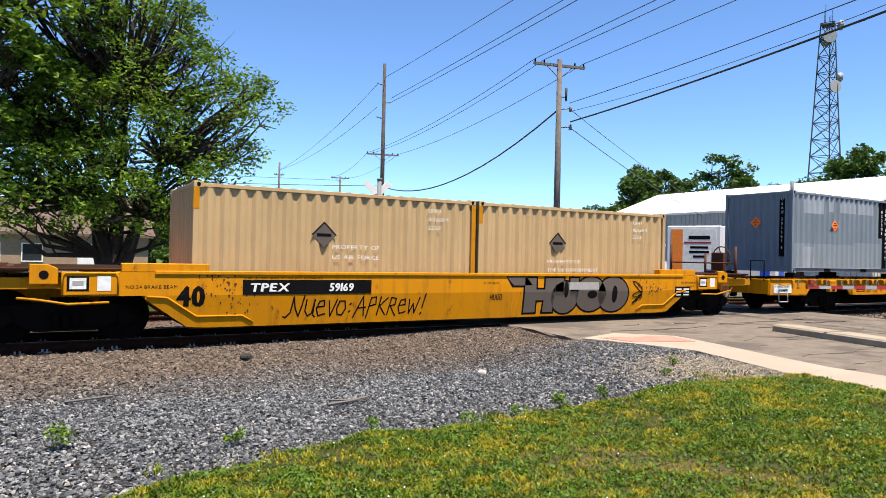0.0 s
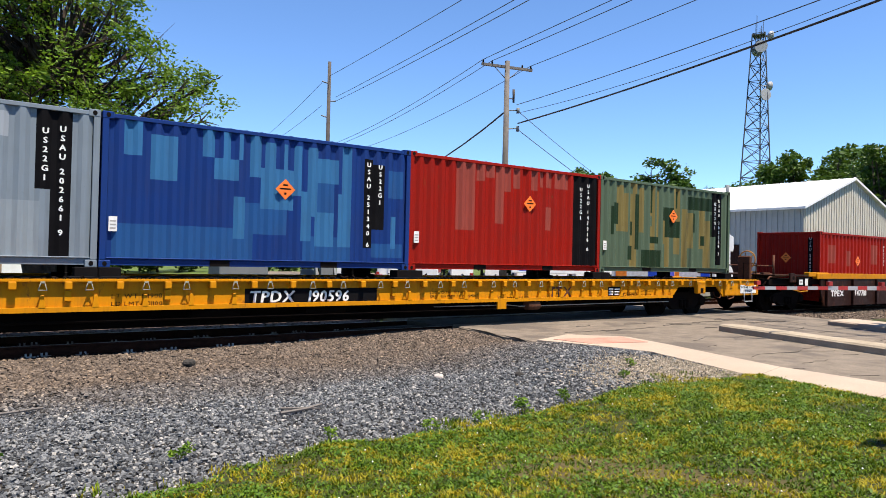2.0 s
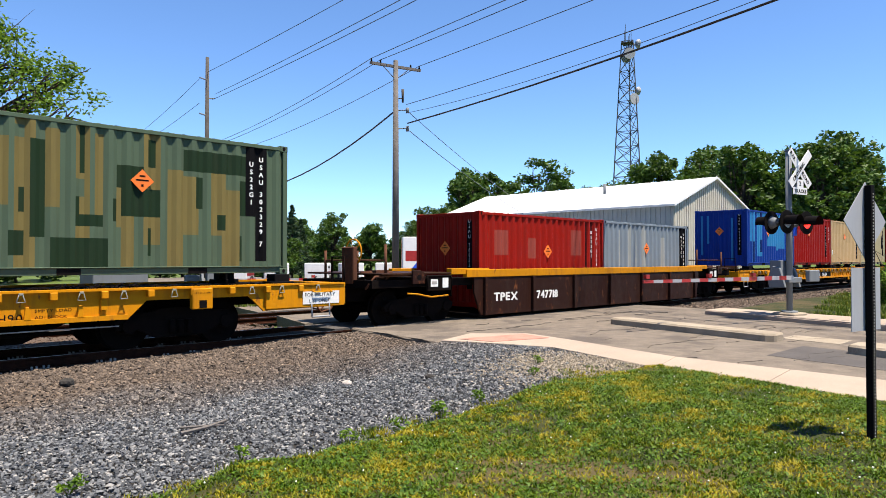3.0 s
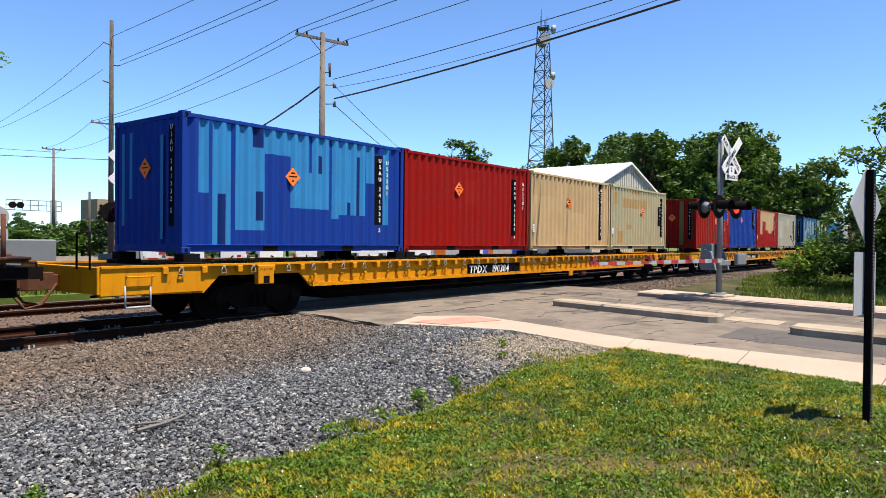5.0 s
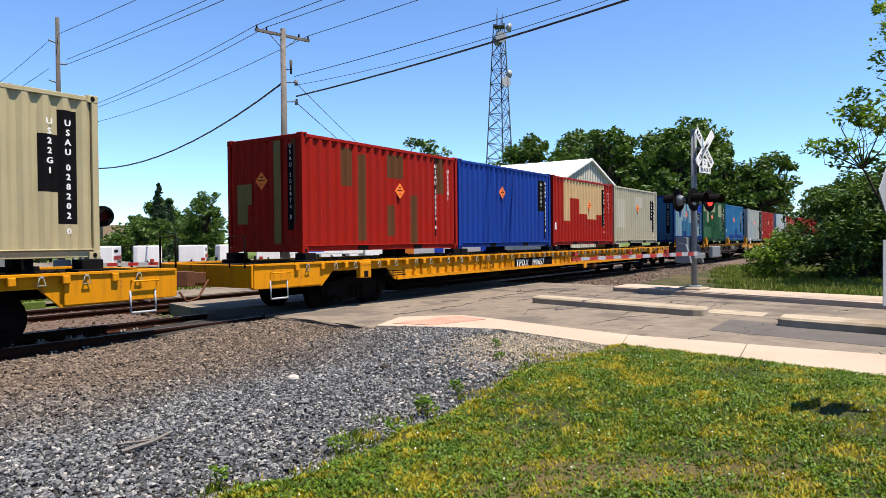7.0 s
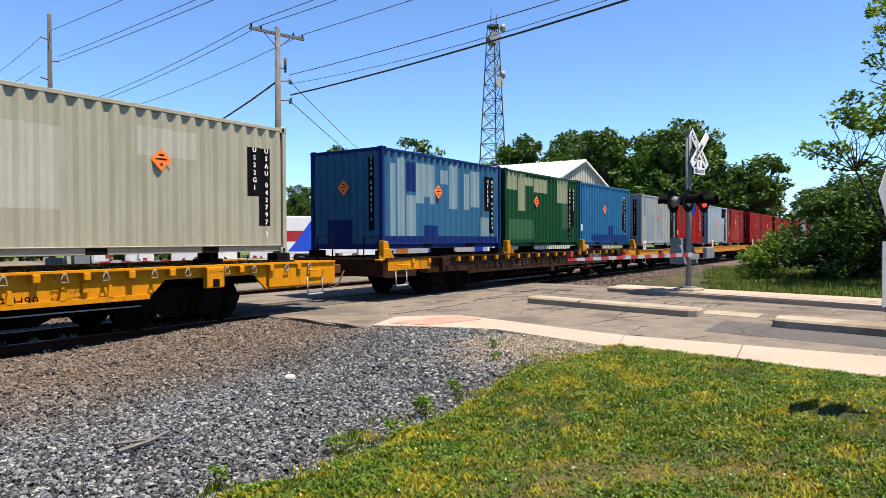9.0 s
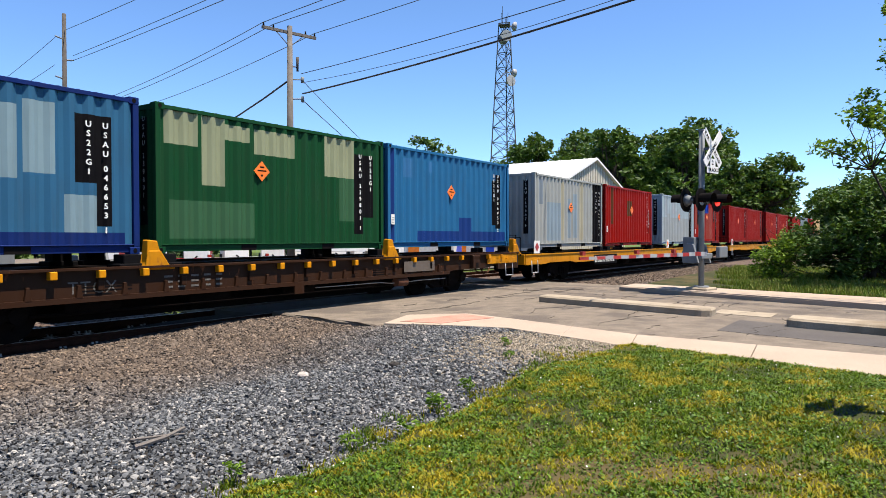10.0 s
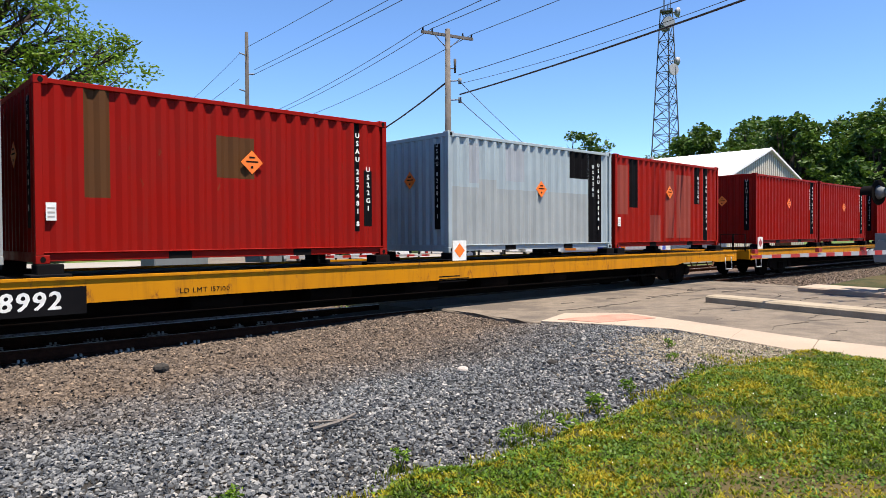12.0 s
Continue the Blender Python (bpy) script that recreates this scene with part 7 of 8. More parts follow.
def clumps(lobes, n, rs):
    """Clump centres spread over the shells of some ellipsoids."""
    out = []
    w = np.array([l[3] * l[4] for l in lobes])
    for i in rs.choice(len(lobes), n, p=w / w.sum()):
        x, y, z, rx, rz = lobes[i]
        d = rs.normal(size=3)
        d /= np.linalg.norm(d)
        k = 0.45 + 0.55 * rs.random() ** 0.6
        out.append((x + d[0] * rx * k, y + d[1] * rx * k, z + d[2] * rz * k))
    return out


def tree(name, label, at, base, forks, lobes, n, per, leaf, size, spread, seed, r0=0.35, group="trees", share=1.0, twigs=0):
    rs = np.random.RandomState(seed)
    root = thing(name, label, "tree" if "tree" in name else "bush", group, at)
    cs = clumps(lobes, n, rs)
    bm = bmesh.new()
    limbs(bm, base, forks, cs, r0, rs, share=share)
    for _ in range(twigs):
        c = Vector(cs[rs.randint(len(cs))])
        for _ in range(3):
            t = c + Vector(rs.normal(size=3) * 0.42)
            tube(bm, c, t, 0.014, 0.005, seg=3, cap=False)
    part("trunk", bm, M["bark"], root, "dark trunk and boughs")
    v, f = leaf_cloud(cs, spread * (0.6 + 0.8 * rs.random(len(cs))), per, size, rs)
    part("crown", raw_mesh("crown", v, f, M[leaf]), None, root)
    return root


# big trees across the line, at the clip's beginning
tree("shade_tree", "large spreading tree with thin crown and bare twigs", pose(2.6, 28.0, -0.2), (0, 0, 0), (((-0.9, 0.4, 5.6), 1.0), ((1.6, -0.3, 5.2), 0.8), ((0.3, 0.6, 7.6), 0.8)),
     [(0.2, 0, 8.8, 3.4, 3.6), (3.2, 0, 7.4, 2.6, 2.6), (-2.6, 0.5, 8.4, 3.4, 3.6), (0.6, 0.3, 11.6, 2.8, 2.6), (4.8, 0, 7.4, 1.6, 1.6), (4.4, 0, 5.8, 1.5, 0.9), (-1.4, -0.5, 4.4, 3.0, 1.7), (1.6, 0, 3.9, 2.2, 1.3), (3.0, -0.5, 4.6, 1.6, 1.0), (-3.0, -1, 6.0, 2.6, 2.0), (-0.5, -1.0, 6.4, 3.0, 2.0), (-2.5, -2, 3.4, 2.3, 1.2), (0.3, -2, 3.5, 2.2, 1.2), (2.4, -1.5, 4.0, 2.0, 1.1), (4.6, 0, 8.8, 1.3, 1.0)], 500, 80, "leaf_near", 0.085, 0.6, 11, 0.42, twigs=200)
tree("shade_tree", "tall dense maple beside a thinner tree", pose(-3.2, 26.5, -0.2), (0, 0, 0), (((0.6, 0.2, 5.0), 0.9), ((-0.8, 0.2, 7.0), 1.0), ((0.4, -0.5, 9.0), 0.7)),
     [(0.8, 0, 9.8, 3.6, 3.0), (0.2, 0, 6.2, 3.0, 2.2), (-2.5, 0, 9, 4, 4), (1.0, 0, 13.0, 3.6, 3.0), (2.6, -0.5, 11.6, 2.0, 1.6), (0.6, -1, 3.8, 2.6, 1.6), (3.4, -1, 10.0, 2.4, 2.4), (3.6, -1, 13.0, 2.4, 2.0), (2.4, -1, 6.8, 2.0, 1.8)], 230, 70, "leaf_near", 0.12, 0.7, 12, 0.4, twigs=40)
tree("shade_tree", "leafy tree at the edge of the grove", pose(-9, 30, -0.2), (0, 0, 0), (((0.6, 0.2, 5.0), 0.9), ((-0.8, 0.2, 7.0), 1.0)),
     [(0, 0, 8, 4, 3.6), (1, 0, 11, 3.4, 2.6)], 120, 90, "leaf_dark", 0.14, 0.9, 13, 0.4)

# far woods behind the shed, in three builds that repeat
wood = []
for q, lb in enumerate(([(0, 0, 8.5, 5.2, 4.6), (3.4, 0, 7.2, 3.6, 3.2), (-3.6, 0, 7.4, 3.6, 3.6), (0.6, 0, 12.0, 3.4, 2.6), (0, 0, 4, 4.5, 2.4)],
                        [(0, 0, 9, 4.6, 5.0), (2.4, 0, 11, 3.0, 3.0), (-3.0, 0, 8, 3.6, 3.0), (0, 0, 4.5, 4.6, 2.8)],
                        [(0, 0, 7, 4.2, 3.8), (-2.6, 0, 9.6, 3.0, 2.8), (2.8, 0, 8.6, 3.0, 3.0), (0, 0, 3.6, 4, 2.2)])):
    wood.append(tree("broadleaf_tree", "broadleaf tree in full leaf far behind the line", pose(*((100, 45.5, -0.4), (85, 24, -0.4), (68, 61, -0.4))[q]), (0, 0, 0), (((0.6, 0, 5), 0.9), ((-0.9, 0.3, 6), 0.8)),
                     lb, 125, 75, "leaf_far", 0.3, 1.15, 30 + q, 0.45, "far trees"))
for k, (x, y, s, r) in enumerate(((94, 37, 1.02, 40), (62, 63, 0.58, 80), (76, 58, 0.88, 310), (84, 55, 0.72, 130), (96, 30, 1.08, 10), (107, 47, 1.1, 350), (106, 56, 1.1, 200), (80, 16.0, 0.72, 120), (90, 25, 0.95, 300), (91, 16.5, 0.55, 10), (104, 23, 0.75, 77), (112, 13, 0.5, 140),
                                  (130, 12, 0.55, 220), (115, 40, 1.05, 250), (55, 58, 0.45, 60), (71, 64, 0.82, 170), (118, 70, 1.1, 20), (150, 14, 0.65, 90), (45, 75, 0.3, 33), (49, 61, 0.4, 70), (53.5, 59, 0.36, 200),
                                  (53, 82, 0.45, 210), (36, 76, 0.24, 150), (26, 90, 0.27, 15), (12, 84, 0.5, 95), (2, 78, 0.6, 65), (20, 105, 0.3, 285), (-10, 80, 0.9, 110), (64, 95, 0.5, 5), (40, 108, 0.3, 66), (74, 70, 0.55, 25), (15, 72, 0.3, 45), (10.5, 76, 0.36, 195), (21, 80, 0.25, 280))):
    c = copy_thing(wood[(k + 1) % 3], pose(x, y, -0.4, 0, 0, r))
    c.scale = (s * 1.12, s * 1.12, s * 1.22)
wood[0].scale = (1.2, 1.2, 1.24)
wood[1].scale = (1.05, 1.05, 1.1)
wood[2].scale = (0.95, 0.95, 1.05)


# spruce and young trees beyond the lot
def spruce(x, y, h, seed):
    rs = np.random.RandomState(seed)
    root = thing("spruce_tree", "dark conical spruce beyond the lot", "tree", "spruces", pose(x, y, -0.4))
    bm = bmesh.new()
    tube(bm, (0, 0, 0), (0, 0, h), 0.16, 0.02, seg=7)
    cs, rr = [], []
    for k in range(120):
        t = k / 120
        a = rs.random() * math.tau
        r = (1 - t) * h * 0.24 * (0.5 + 0.5 * rs.random())
        z = 0.7 + t * (h - 0.8)
        cs.append((r * math.cos(a), r * math.sin(a), z - 0.2 * r))
        rr.append(0.16 + 0.35 * (1 - t))
        tube(bm, (0, 0, z), cs[-1], 0.025, 0.008, seg=3, cap=False)
    part("trunk", bm, M["bark"], root)
    v, f = leaf_cloud(cs, rr, 60, 0.1, rs, 0.5)
    part("crown", raw_mesh("crown", v, f, M["needle"]), None, root)
    return root


sp = spruce(38.0, 60.0, 7.6, 5)
copy_thing(sp, pose(41, 63, -0.4, 0, 0, 90)).scale = (0.9, 0.9, 0.85)
copy_thing(sp, pose(33, 70, -0.4, 0, 0, 40)).scale = (0.8, 0.8, 0.7)
tree("young_tree", "young bright green tree beyond the lot", pose(43.0, 60.0, -0.4), (0, 0, 0), (((0, 0, 3), 0.6),), [(0, 0, 3.6, 1.9, 3.2), (0.5, 0, 5.8, 1.2, 1.4)], 70, 90, "leaf_far", 0.14, 0.6, 51, 0.2)
hedge = tree("low_tree", "low bright green tree beyond the lot", pose(34.5, 58.0, -0.4), (0, 0, 0), (((0, 0, 1.4), 0.6),), [(0, 0, 2.2, 2.4, 1.8), (1.4, 0, 2.8, 1.6, 1.2)], 55, 50, "leaf_far", 0.19, 0.7, 52, 0.2)
for k in range(9):
    copy_thing(hedge, pose(12 + k * 4.2, 66 + (k % 3) * 4, -0.4, 0, 0, k * 50)).scale = (1.2, 1.2, 0.68 + 0.12 * (k % 3))
for k in range(12):
    copy_thing(hedge, pose(46 + k * 4.0, 66 + (k % 3) * 5, -0.4, 0, 0, k * 70)).scale = (1.3, 1.3, 1.15)

# bushes and a tree beside the road on the near side
tree("roadside_bush", "dense dark green bush on the verge", pose(26.8, 3.2, 0.05), (0, 0, 0), (((0.3, 0.2, 1.2), 0.7), ((-0.6, 0, 1.4), 0.6)),
     [(0, 0, 1.7, 2.3, 1.5), (-1.3, 0.6, 1.3, 1.5, 1.2), (1.8, -0.4, 2.4, 2.0, 1.4), (-0.4, -1.0, 2.3, 1.6, 1.2), (3.0, -1.5, 2.6, 2.6, 2.0)], 260, 130, "leaf_dark", 0.085, 0.5, 61, 0.18, "bushes")
tree("roadside_bush", "low pale green shrub at the verge", pose(25.2, 5.7, 0.05), (0, 0, 0), (((0, 0, 0.6), 0.4),), [(0, 0, 0.9, 0.8, 0.8), (-0.4, 0.3, 0.6, 0.6, 0.5)], 50, 60, "leaf_near", 0.06, 0.28, 62, 0.12, "bushes")
tree("roadside_tree", "light green young tree with open branches", pose(23.0, 1.6, 0.05), (0, 0, 0), (((0.2, 0.1, 2.8), 0.8), ((-0.5, 1.4, 3.4), 0.5), ((0.3, 0.2, 5.6), 0.6)),
     [(0.0, 0.4, 5.4, 1.5, 1.4), (-0.5, 1.9, 3.9, 1.1, 0.6), (0.0, 0.0, 7.4, 1.5, 1.3), (0.2, -1.2, 5.2, 1.8, 2.0), (-0.2, 1.3, 4.9, 0.9, 0.5)], 100, 60, "leaf_near", 0.085, 0.4, 63, 0.14)
# rank weeds on the verge
def blades(n, region, h, width, rs, zf, lean=0.5):
    x, y = region(n, rs)
    ang = rs.random(n) * math.tau
    hh = h * (0.45 + 0.9 * rs.random(n))
    w = width * (0.6 + 0.8 * rs.random(n))
    lx, ly = np.cos(ang) * lean * hh * rs.random(n), np.sin(ang) * lean * hh * rs.random(n)
    px, py = -np.sin(ang) * w, np.cos(ang) * w
    z = zf(x, y)
    v = np.stack([np.stack([x - px, y - py, z], 1), np.stack([x + px, y + py, z], 1),
                  np.stack([x + lx * 0.4 + px * 0.7, y + ly * 0.4 + py * 0.7, z + hh * 0.6], 1), np.stack([x + lx * 0.4 - px * 0.7, y + ly * 0.4 - py * 0.7, z + hh * 0.6], 1),
                  np.stack([x + lx, y + ly, z + hh], 1)], 1).reshape(-1, 3)
    i = np.arange(n)[:, None] * 5
    return v, np.concatenate([i + np.array([0, 1, 2]), i + np.array([0, 2, 3]), i + np.array([3, 2, 4])])


def mat_grass(name, a, b, dry, amount):
    a, b, dry = dull(a, 0.7), dull(b, 0.7), dull(dry, 0.7)
    m, n, p = base_mat(name, 0.6, spec=0.25)
    g = n.nodes.new("ShaderNodeNewGeometry")
    c = mix(n, g.outputs["Random Per Island"], a, b)
    c = mix(n, ramp(n, noisy(n, 9, 2, seed=2), 0.4, 0.62, 0, 0.55), c, tuple(v * 0.8 for v in a))
    c = mix(n, ramp(n, noisy(n, 2.2, 6, 0.8), 0.48, 0.57, 0, amount), c, dry)
    n.links.new(c, p.inputs["Base Color"])
    t = n.nodes.new("ShaderNodeBsdfTranslucent")
    n.links.new(c, t.inputs[0])
    s = n.nodes.new("ShaderNodeMixShader")
    s.inputs[0].default_value = 0.3
    n.links.new(p.outputs[0], s.inputs[1])
    n.links.new(t.outputs[0], s.inputs[2])
    n.links.new(s.outputs[0], n.nodes["Material Output"].inputs[0])
    return m


M["grass"] = mat_grass("lawn grass", (0.025, 0.07, 0.001), (0.185, 0.28, 0.003), (0.42, 0.34, 0.012), 0.85)
M["weeds"] = mat_grass("rank weeds", (0.06, 0.13, 0.01), (0.2, 0.28, 0.02), (0.3, 0.25, 0.07), 0.5)
rs = np.random.RandomState(21)


def patchy(x, y):
    return np.sin(x * 1.9 + 1.3 * np.sin(y * 1.7)) * np.sin(y * 2.3 + 0.8 * np.sin(x * 2.9))


def lawn_area(n, rs):
    x = rs.uniform(-1.5, 9.0, n * 2)
    y = 0.6 + (rs.random(n * 2) ** 0.85) * 5.6
    thin = np.clip((edge_y(x) + 0.22 - y) / 0.9, 0, 1) ** 0.9
    bare = np.clip(1.1 - 0.85 * np.clip(patchy(x, y), 0, 1), 0.2, 1)
    ok = (rs.random(n * 2) < thin * bare) & (x < 7.65 + 0.235 * y)
    return x[ok][:n], y[ok][:n]


def clumped(n, rs):
    """Blades gathered in tussocks."""
    cx, cy = lawn_area(n // 16, rs)
    k = rs.randint(0, len(cx), n)
    r = rs.normal(0, 0.028, (2, n))
    return cx[k] + r[0], np.minimum(cy[k] + r[1], edge_y(cx[k]) + 0.25)


def blades_n(n, area, h, w, rs, zf, lean):
    x, y = area(n, rs)
    return blades(len(x), lambda m, r: (x, y), h, w, rs, zf, lean)


def turf_z(x, y):
    return np.maximum(lawn_z(x, y), bed_z(x, y) - 0.012) - 0.003


v, f = blades_n(120000, lawn_area, 0.022, 0.0062, rs, turf_z, 1.9)
v2, f2 = blades_n(70000, clumped, 0.034, 0.0062, rs, turf_z, 1.8)
v, f = np.concatenate([v, v2]), np.concatenate([f, f2 + len(v)])


def outer_lawn(n, rs):
    """The rest of the lawn, behind and beside the walk."""
    x, y = rs.uniform(-9, 8.5, n), rs.uniform(-7, 5.0, n)
    ok = ((y < 0.62) | (x < -1.48)) & (x < 7.65 + 0.235 * y) & (y < edge_y(x) + 0.1 - 0.5 * rs.random(n))
    return x[ok], y[ok]


v2, f2 = blades_n(34000, outer_lawn, 0.03, 0.014, rs, turf_z, 1.9)
v, f = np.concatenate([v, v2]), np.concatenate([f, f2 + len(v)])
single("lawn_grass", raw_mesh("lawn_grass", v, f, M["grass"]), None, "short green and yellowing lawn grass", "grass", "stuff")
# clover between the blades: low flat leaves in mats
cx, cy = lawn_area(1500, rs)
k = rs.randint(0, len(cx), 52000)
x, y = cx[k] + rs.normal(0, 0.07, len(k)), cy[k] + rs.normal(0, 0.07, len(k))
ok = (y < edge_y(x) + 0.1) & (x < 7.65 + 0.235 * y)
x, y = x[ok], y[ok]
n = len(x)
c = np.stack([x, y, turf_z(x, y) + rs.uniform(0.008, 0.032, n)], 1)
a = rs.random(n) * math.tau
r = 0.007 + 0.006 * rs.random(n)
tilt = rs.normal(0, 0.45, (2, n))
e1 = np.stack([np.cos(a), np.sin(a), tilt[0]], 1) * r[:, None]
e2 = np.stack([-np.sin(a), np.cos(a), tilt[1]], 1) * r[:, None]
v = np.stack([c - e1, c - e2, c + e1, c + e2], 1).reshape(-1, 3)
M["clover"] = mat_leaf("clover leaves", (0.02, 0.075, 0.002), (0.12, 0.215, 0.006), 0.25)
single("clover_leaves", raw_mesh("clover_leaves", v, np.arange(4 * n).reshape(n, 4), M["clover"]), None, "mats of small clover leaves in the lawn", "clover", "stuff")


def tuft_area(n, rs):
    cx, cy = rs.uniform(-2.5, 8.2, 110), None
    cy = edge_y(cx) + rs.normal(0.0, 0.2, 110)
    k = rs.randint(0, 110, n)
    return cx[k] + rs.normal(0, 0.07, n), cy[k] + rs.normal(0, 0.07, n)


v, f = blades_n(6500, tuft_area, 0.06, 0.006, rs, lambda x, y: bed_z(x, y) - 0.01, 0.9)
single("edge_tufts", raw_mesh("edge_tufts", v, f, M["grass"]), None, "tufts of grass straggling into the gravel", "grass", "stuff")


def verge_area(n, rs):
    x, y = rs.uniform(18.2, 36, n), rs.uniform(-3, 9.2, n)
    ok = (x > 18.2 + 0.29 * (y - 1.5)) & (y < 6.2 + 0.22 * (x - 20) + 0.5 * np.sin(x * 2))
    return x[ok], y[ok]


v, f = blades_n(60000, verge_area, 0.15, 0.012, rs, lambda x, y: np.full(len(x), 0.09), 0.6)
single("verge_weeds", raw_mesh("verge_weeds", v, f, M["weeds"]), None, "knee-high weeds and grass on the verge", "grass", "stuff")


def far_area(n, rs):
    return rs.uniform(-15, 22, n), rs.uniform(21.2, 24.3, n)


v, f = blades_n(14000, far_area, 0.22, 0.02, rs, lambda x, y: np.full(len(x), 0.0), 0.6)
single("far_grass", raw_mesh("far_grass", v, f, M["weeds"]), None, "grass strip behind the tracks", "grass", "stuff")

# clover heads in the lawn
n = 260
x, y = lawn_area(n, rs)
n = len(x)
ico = np.array([(0, 0, 1), (1, 0, 0), (0, 1, 0), (-1, 0, 0), (0, -1, 0), (0, 0, -1)], "f")
tri = np.array([(0, 1, 2), (0, 2, 3), (0, 3, 4), (0, 4, 1), (5, 2, 1), (5, 3, 2), (5, 4, 3), (5, 1, 4)])
v = (np.stack([x, y, lawn_z(x, y) + 0.035], 1)[:, None] + ico[None] * (0.004 + 0.005 * rs.random((n, 1, 1)))).reshape(-1, 3)
f = (tri[None] + np.arange(n)[:, None, None] * 6).reshape(-1, 3)
single("clover_heads", raw_mesh("clover_heads", v, f, M["white"]), None, "scattered white clover flowers in the lawn", "flower", "stuff")


# ---- crushed stone ----
def mat_stones():
    m, n, p = base_mat("crushed stone", 0.9, spec=0.25)
    g = n.nodes.new("ShaderNodeNewGeometry")
    r = n.nodes.new("ShaderNodeValToRGB")
    n.links.new(g.outputs["Random Per Island"], r.inputs[0])
    el = r.color_ramp.elements
    el[0].position, el[0].color = 0.0, (0.02, 0.022, 0.025, 1)
    el[1].position, el[1].color = 1.0, (0.36, 0.345, 0.325, 1)
    for pos, col in ((0.25, (0.045, 0.05, 0.057)), (0.6, (0.108, 0.116, 0.128)), (0.87, (0.185, 0.19, 0.195)), (0.96, (0.27, 0.262, 0.25))):
        e = el.new(pos)
        e.color = (*col, 1)
    tc = n.nodes.new("ShaderNodeTexCoord")
    sp = n.nodes.new("ShaderNodeSeparateXYZ")
    n.links.new(tc.outputs["Object"], sp.inputs[0])
    wob = n.nodes.new("ShaderNodeMath")
    wob.operation = "MULTIPLY_ADD"
    n.links.new(noisy(n, 0.5, 3), wob.inputs[0])
    wob.inputs[1].default_value = 3.0
    n.links.new(sp.outputs[1], wob.inputs[2])
    old = ramp(n, wob.outputs[0], 9.6, 11.8)
    c = mix(n, old, r.outputs[0], mix(n, 0.3, r.outputs[0], (0.6, 0.48, 0.38), "MULTIPLY"), "MIX")
    brown = mix(n, 0.3, mix(n, 0.85, c, (0.8, 0.62, 0.46), "MULTIPLY"), (0.17, 0.118, 0.08))
    c = mix(n, old, c, brown)
    n.links.new(mix(n, ramp(n, noisy(n, 55, 3), 0.3, 0.7, 0, 0.5), c, mix(n, 0.5, c, (0.05, 0.05, 0.05))), p.inputs["Base Color"])
    bump(n, p, noisy(n, 90, 2), 0.4, 0.004)
    return m


M["stones"] = mat_stones()
# an uneven flat chip: wider foot, smaller top
V1 = np.array([(-1, -0.8, -0.7), (1, -0.9, -0.7), (0.9, 0.9, -0.7), (-0.9, 0.8, -0.7), (-0.7, -0.5, 0.7), (0.6, -0.65, 0.8), (0.65, 0.5, 0.6), (-0.5, 0.65, 0.75)], "f") * 0.85
F1 = np.array([(0, 1, 5), (0, 5, 4), (1, 2, 6), (1, 6, 5), (2, 3, 7), (2, 7, 6), (3, 0, 4), (3, 4, 7), (4, 5, 6), (4, 6, 7)])


def stones(name, x, y, z, size, label, mat="stones"):
    n, q = len(x), len(V1)
    k = V1[None] * (1 + rs.normal(0, 0.22, (n, q, 1))) * (size[:, None, None] * rs.uniform(0.55, 1.35, (n, 1, 3)))
    a = rs.random(n) * math.tau
    t = rs.normal(0, 0.55, n)
    ca, sa, ct, st = np.cos(a)[:, None], np.sin(a)[:, None], np.cos(t)[:, None], np.sin(t)[:, None]
    X, Y, Zz = k[..., 0], k[..., 1], k[..., 2] * 0.62
    Y, Zz = Y * ct - Zz * st, Y * st + Zz * ct
    v = np.stack([X * ca - Y * sa + x[:, None], X * sa + Y * ca + y[:, None], Zz + z[:, None]], 2).reshape(-1, 3)
    f = (F1[None] + np.arange(n)[:, None, None] * q).reshape(-1, 3)
    return single(name, raw_mesh(name, v, f, M[mat]), None, label, "gravel", "stuff")


def gravel(name, n, x0, x1, y0, y1, label):
    x, y = rs.uniform(x0, x1, n), rs.uniform(y0, y1, n)
    path_x = np.interp(y, [5.1, 6.3, 7.4, 8.3, 9.45, 9.6, 11.6, 12.9], [8.7, 9.1, 9.5, 9.3, 8.9, 9.0, 9.25, 9.4])
    ok = (y > edge_y(x) - 0.55 * rs.random(n)) & (x < path_x + 0.02) & ~((y < 7.4) & (x > 7.6 + 0.2 * (y - 5)) & (rs.random(n) < 0.6))
    x, y = x[ok], y[ok]
    m = len(x)
    size = 0.011 + 0.009 * rs.random(m) + 0.013 * (rs.random(m) ** 6) + 0.016 * np.clip((y - 8.6) / 2, 0, 1) * rs.random(m)
    stones(name, x, y, bed_z(x, y) + rs.uniform(-0.012, 0.014, m) + 0.012 * np.clip((y - 8.6) / 2, 0, 1) * rs.random(m), size, label)


gravel("trackside_gravel", 52000, -2.0, 9.5, 3.8, 7.2, "blue-grey crushed stone beside the track")
gravel("middle_gravel", 30000, -3.0, 9.5, 7.2, 8.8, "mixed crushed stone beside the track")
gravel("shoulder_gravel", 56000, -6.0, 9.5, 8.8, 12.62, "brownish crushed stone at the track's shoulder")
M["pale_gravel"] = mat_rough("pale dusty pebbles", (0.2, 0.165, 0.12), (0.32, 0.275, 0.21), 30, 0.95, 0.5, 60, island=0.5)
n = 9000
x, y = rs.normal(8.35, 0.6, n), rs.normal(6.1, 0.62, n)
ok = (x < np.interp(y, [4.0, 5.1, 6.3, 7.4, 8.3], [8.4, 8.7, 9.1, 9.5, 9.3])) & (y > edge_y(x) - 0.3)
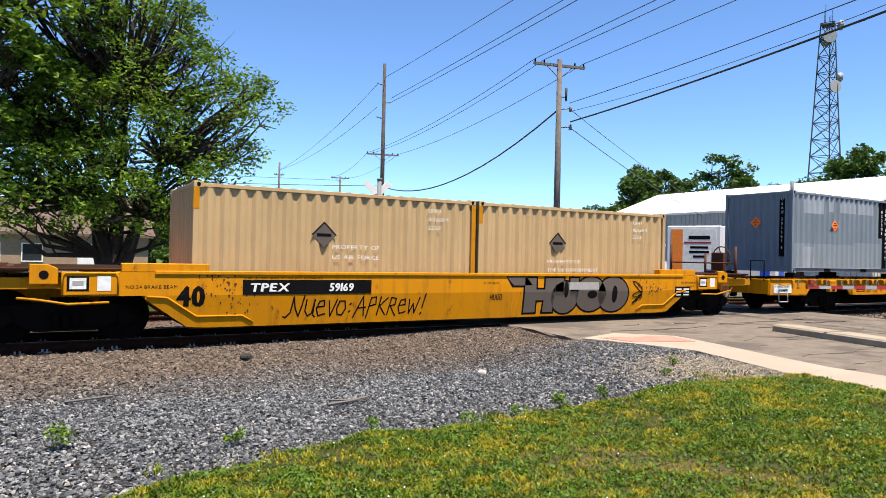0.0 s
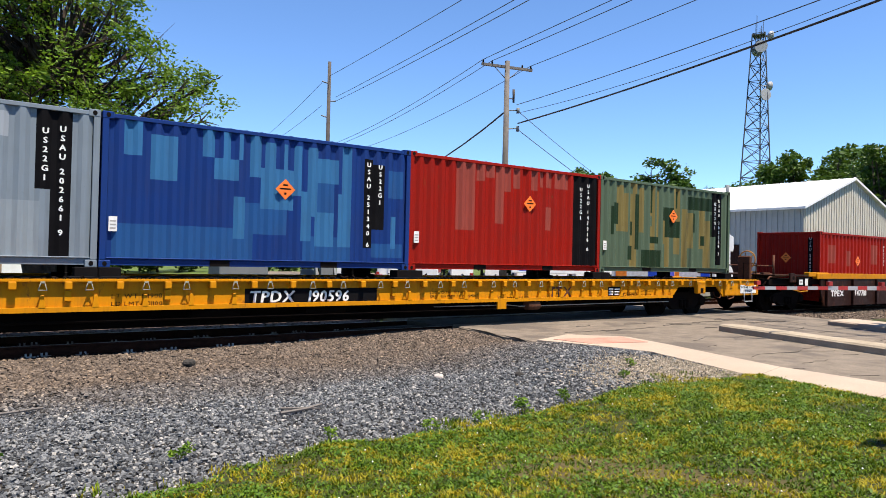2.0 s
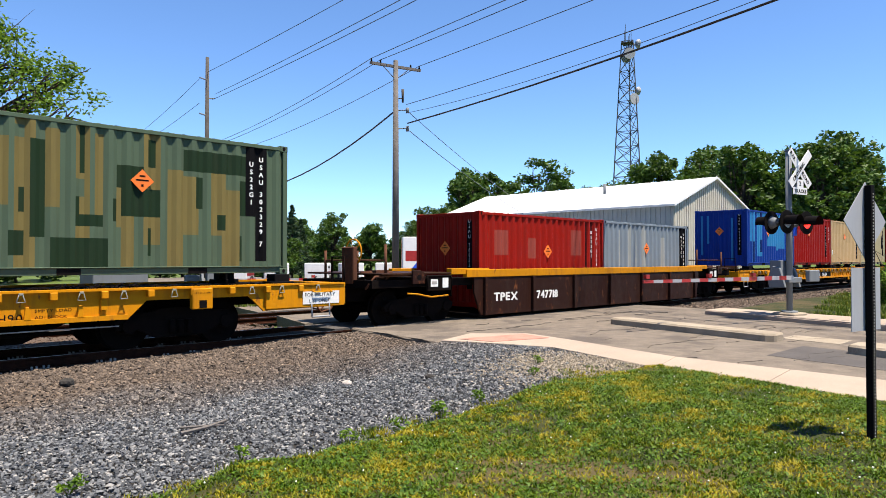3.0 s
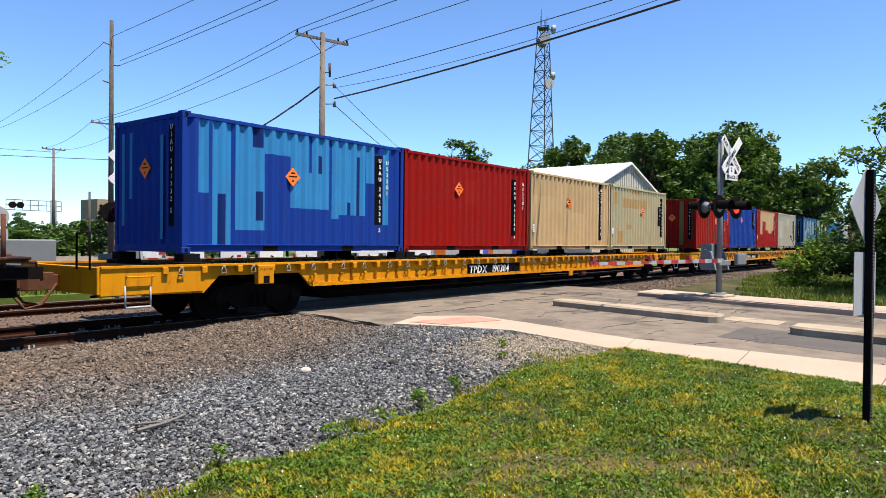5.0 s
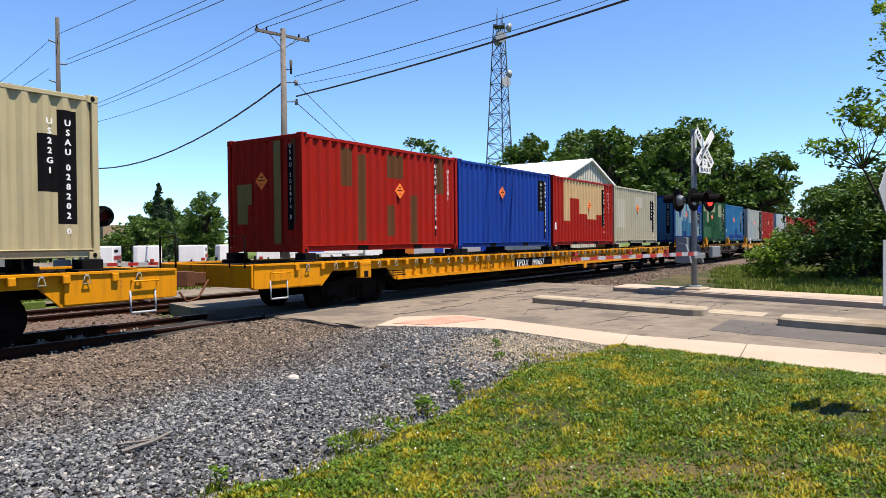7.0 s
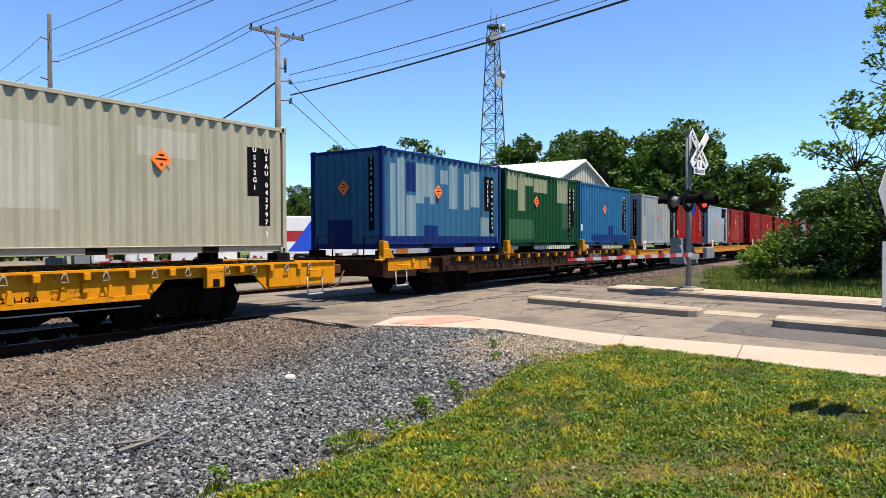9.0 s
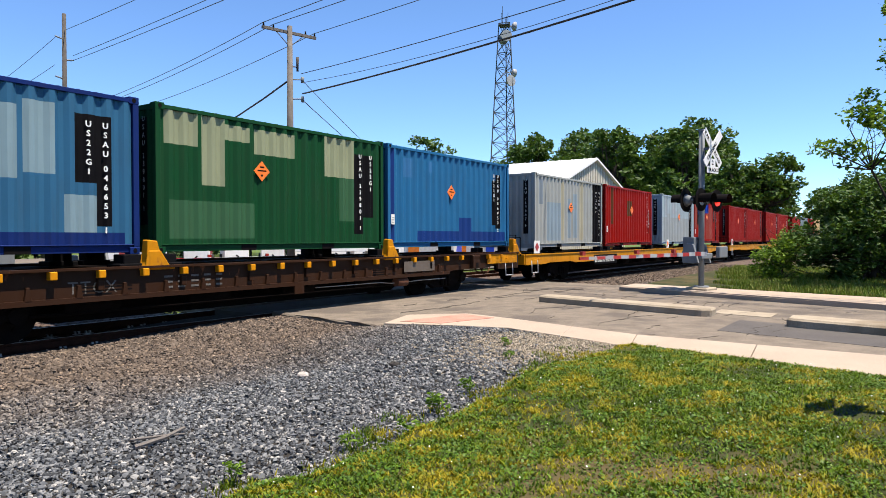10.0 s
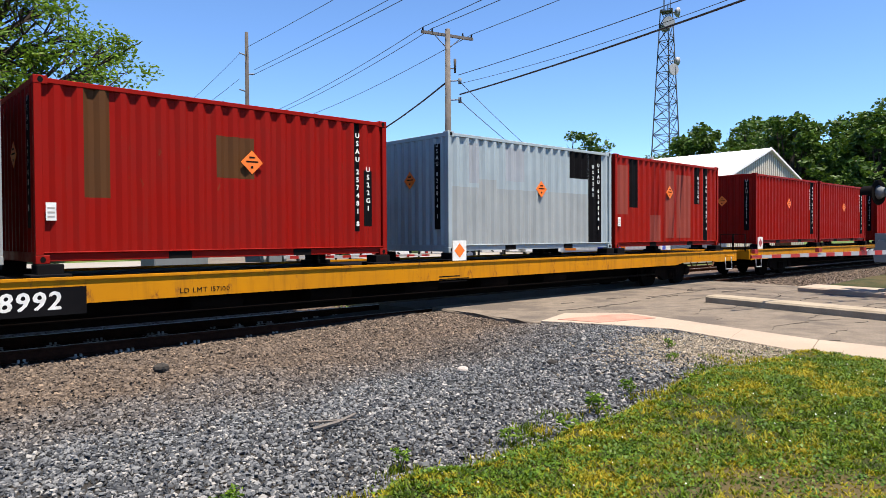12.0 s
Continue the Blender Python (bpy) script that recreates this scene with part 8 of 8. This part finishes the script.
x, y = x[ok], y[ok]
stones("dusty_gravel", x, y, bed_z(x, y) + rs.uniform(-0.006, 0.02, len(x)), 0.009 + 0.012 * rs.random(len(x)), "pale dusty pebbles at the footpath's edge", mat="pale_gravel")
# stones between the ties, coloured dark to stand for the train's shadow
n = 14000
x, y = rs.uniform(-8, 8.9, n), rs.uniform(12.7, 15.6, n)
stones("track_ballast", x, y, np.full(n, -0.17) + rs.uniform(-0.03, 0.0, n), 0.022 + 0.014 * rs.random(n), "ballast stones between the ties, coloured near-black for the train's shade", mat="shaded_ballast")
n = 9000
x, y = rs.uniform(-9, 9.4, n), rs.uniform(15.6, 20.3, n)
stones("second_ballast", x, y, np.full(n, -0.135) + rs.uniform(-0.02, 0.01, n), 0.028 + 0.016 * rs.random(n), "rust-stained ballast of the second track", mat="old_ballast")
n = 9000
x, y = rs.uniform(20.5, 45, n), rs.uniform(9.3, 13.0, n)
stones("far_gravel", x, y, np.full(n, -0.12) + rs.uniform(-0.02, 0.01, n), 0.03 + 0.02 * rs.random(n), "ballast stones beyond the road")


def lump(x, y, z, r, mat, label, seed, stretch=(1, 1, 0.7)):
    q = np.random.RandomState(seed)
    bm = bmesh.new()
    bmesh.ops.create_icosphere(bm, subdivisions=2, radius=r)
    for vv in bm.verts:
        vv.co = Vector(vv.co[i] * stretch[i] for i in range(3)) * (1 + 0.25 * noise.noise(vv.co * 2.2 / r + Vector((seed, 0, 0))))
    single("rock", bm, mat, label, "rock", at=pose(x, y, z, 0, 0, seed * 40))


M["pale_rock"] = mat_rough("pale limestone", (0.42, 0.38, 0.35), (0.55, 0.51, 0.47), 14, 0.9, 0.5)
M["dark_rock"] = mat_rough("dark slag", (0.03, 0.028, 0.026), (0.06, 0.055, 0.05), 14, 0.9, 0.6)
lump(5.71, 8.12, -0.12, 0.07, M["pale_rock"], "pale lump of limestone on the gravel", 1)
lump(6.61, 7.41, -0.06, 0.07, M["dark_rock"], "dark lump of slag on the gravel", 2)
lump(3.0, 10.9, -0.12, 0.1, M["dark_rock"], "dark lump of slag near the ties", 3)


def stick(pts, r, label):
    bm = bmesh.new()
    for i, (p, q) in enumerate(zip(pts, pts[1:])):
        tube(bm, p, q, r * (1 - 0.15 * i), r * (1 - 0.15 * (i + 1)), seg=6)
    single("stick", bm, M["wood"], label, "stick", group="sticks")


stick([(2.95, 7.2, -0.15), (3.25, 7.22, -0.14), (3.5, 7.32, -0.13)], 0.022, "bleached broken stick on the gravel")
stick([(3.05, 7.42, -0.15), (3.3, 7.3, -0.15), (3.42, 7.2, -0.15)], 0.014, "thin broken stick on the gravel")
stick([(0.35, 8.6, -0.16), (0.62, 8.58, -0.14), (0.85, 8.7, -0.15)], 0.02, "grey stick near the track")
stick([(6.9, 7.3, -0.03), (7.3, 7.1, 0.0)], 0.016, "short dark stick on the gravel")


# weeds on the gravel
def weed(x, y, h, seed):
    q = np.random.RandomState(seed)
    root = thing("weed", "small green weed growing in the gravel", "weed", "weeds", pose(x, y, float(bed_z(x, y))))
    bm = bmesh.new()
    cs = []
    for _ in range(6):
        a, r = q.random() * math.tau, h * q.uniform(0.2, 0.6)
        p = (r * math.cos(a), r * math.sin(a), h * q.uniform(0.5, 1.0))
        tube(bm, (0, 0, 0), p, 0.004, 0.002, seg=4, cap=False)
        cs.append(p)
    part("stem", bm, M["weeds"], root)
    v, f = leaf_cloud(cs, [h * 0.35] * len(cs), 14, h * 0.14, q)
    part("leaves", raw_mesh("leaves", v, f, M["leaf_near"]), None, root)


for k, (x, y, h) in enumerate(((1.6, 6.1, 0.16), (2.9, 5.9, 0.14), (5.2, 5.75, 0.2), (6.0, 5.9, 0.16), (0.2, 6.6, 0.2), (7.4, 6.2, 0.12), (-0.8, 7.4, 0.22), (3.9, 5.7, 0.14), (8.0, 6.6, 0.12), (-1.2, 6.5, 0.2), (6.4, 5.3, 0.2), (4.4, 5.5, 0.18))):
    weed(x, y, h, 70 + k)


# ---- what moves ----
def shift(t):
    return SPEED * t + GAIN * t * t


def motions():
    steps = [k * 0.75 for k in range(17)]
    for ob, m in MOVERS:
        walk(ob, [(t, Matrix.Translation((-shift(t), 0, 0)) @ m) for t in steps])
    turns = [k / FPS for k in range(361)]
    for ob, m in AXLES:
        walk(ob, [(t, m @ Matrix.Rotation(-shift(t) / 0.42, 4, "Y")) for t in turns])


motions()
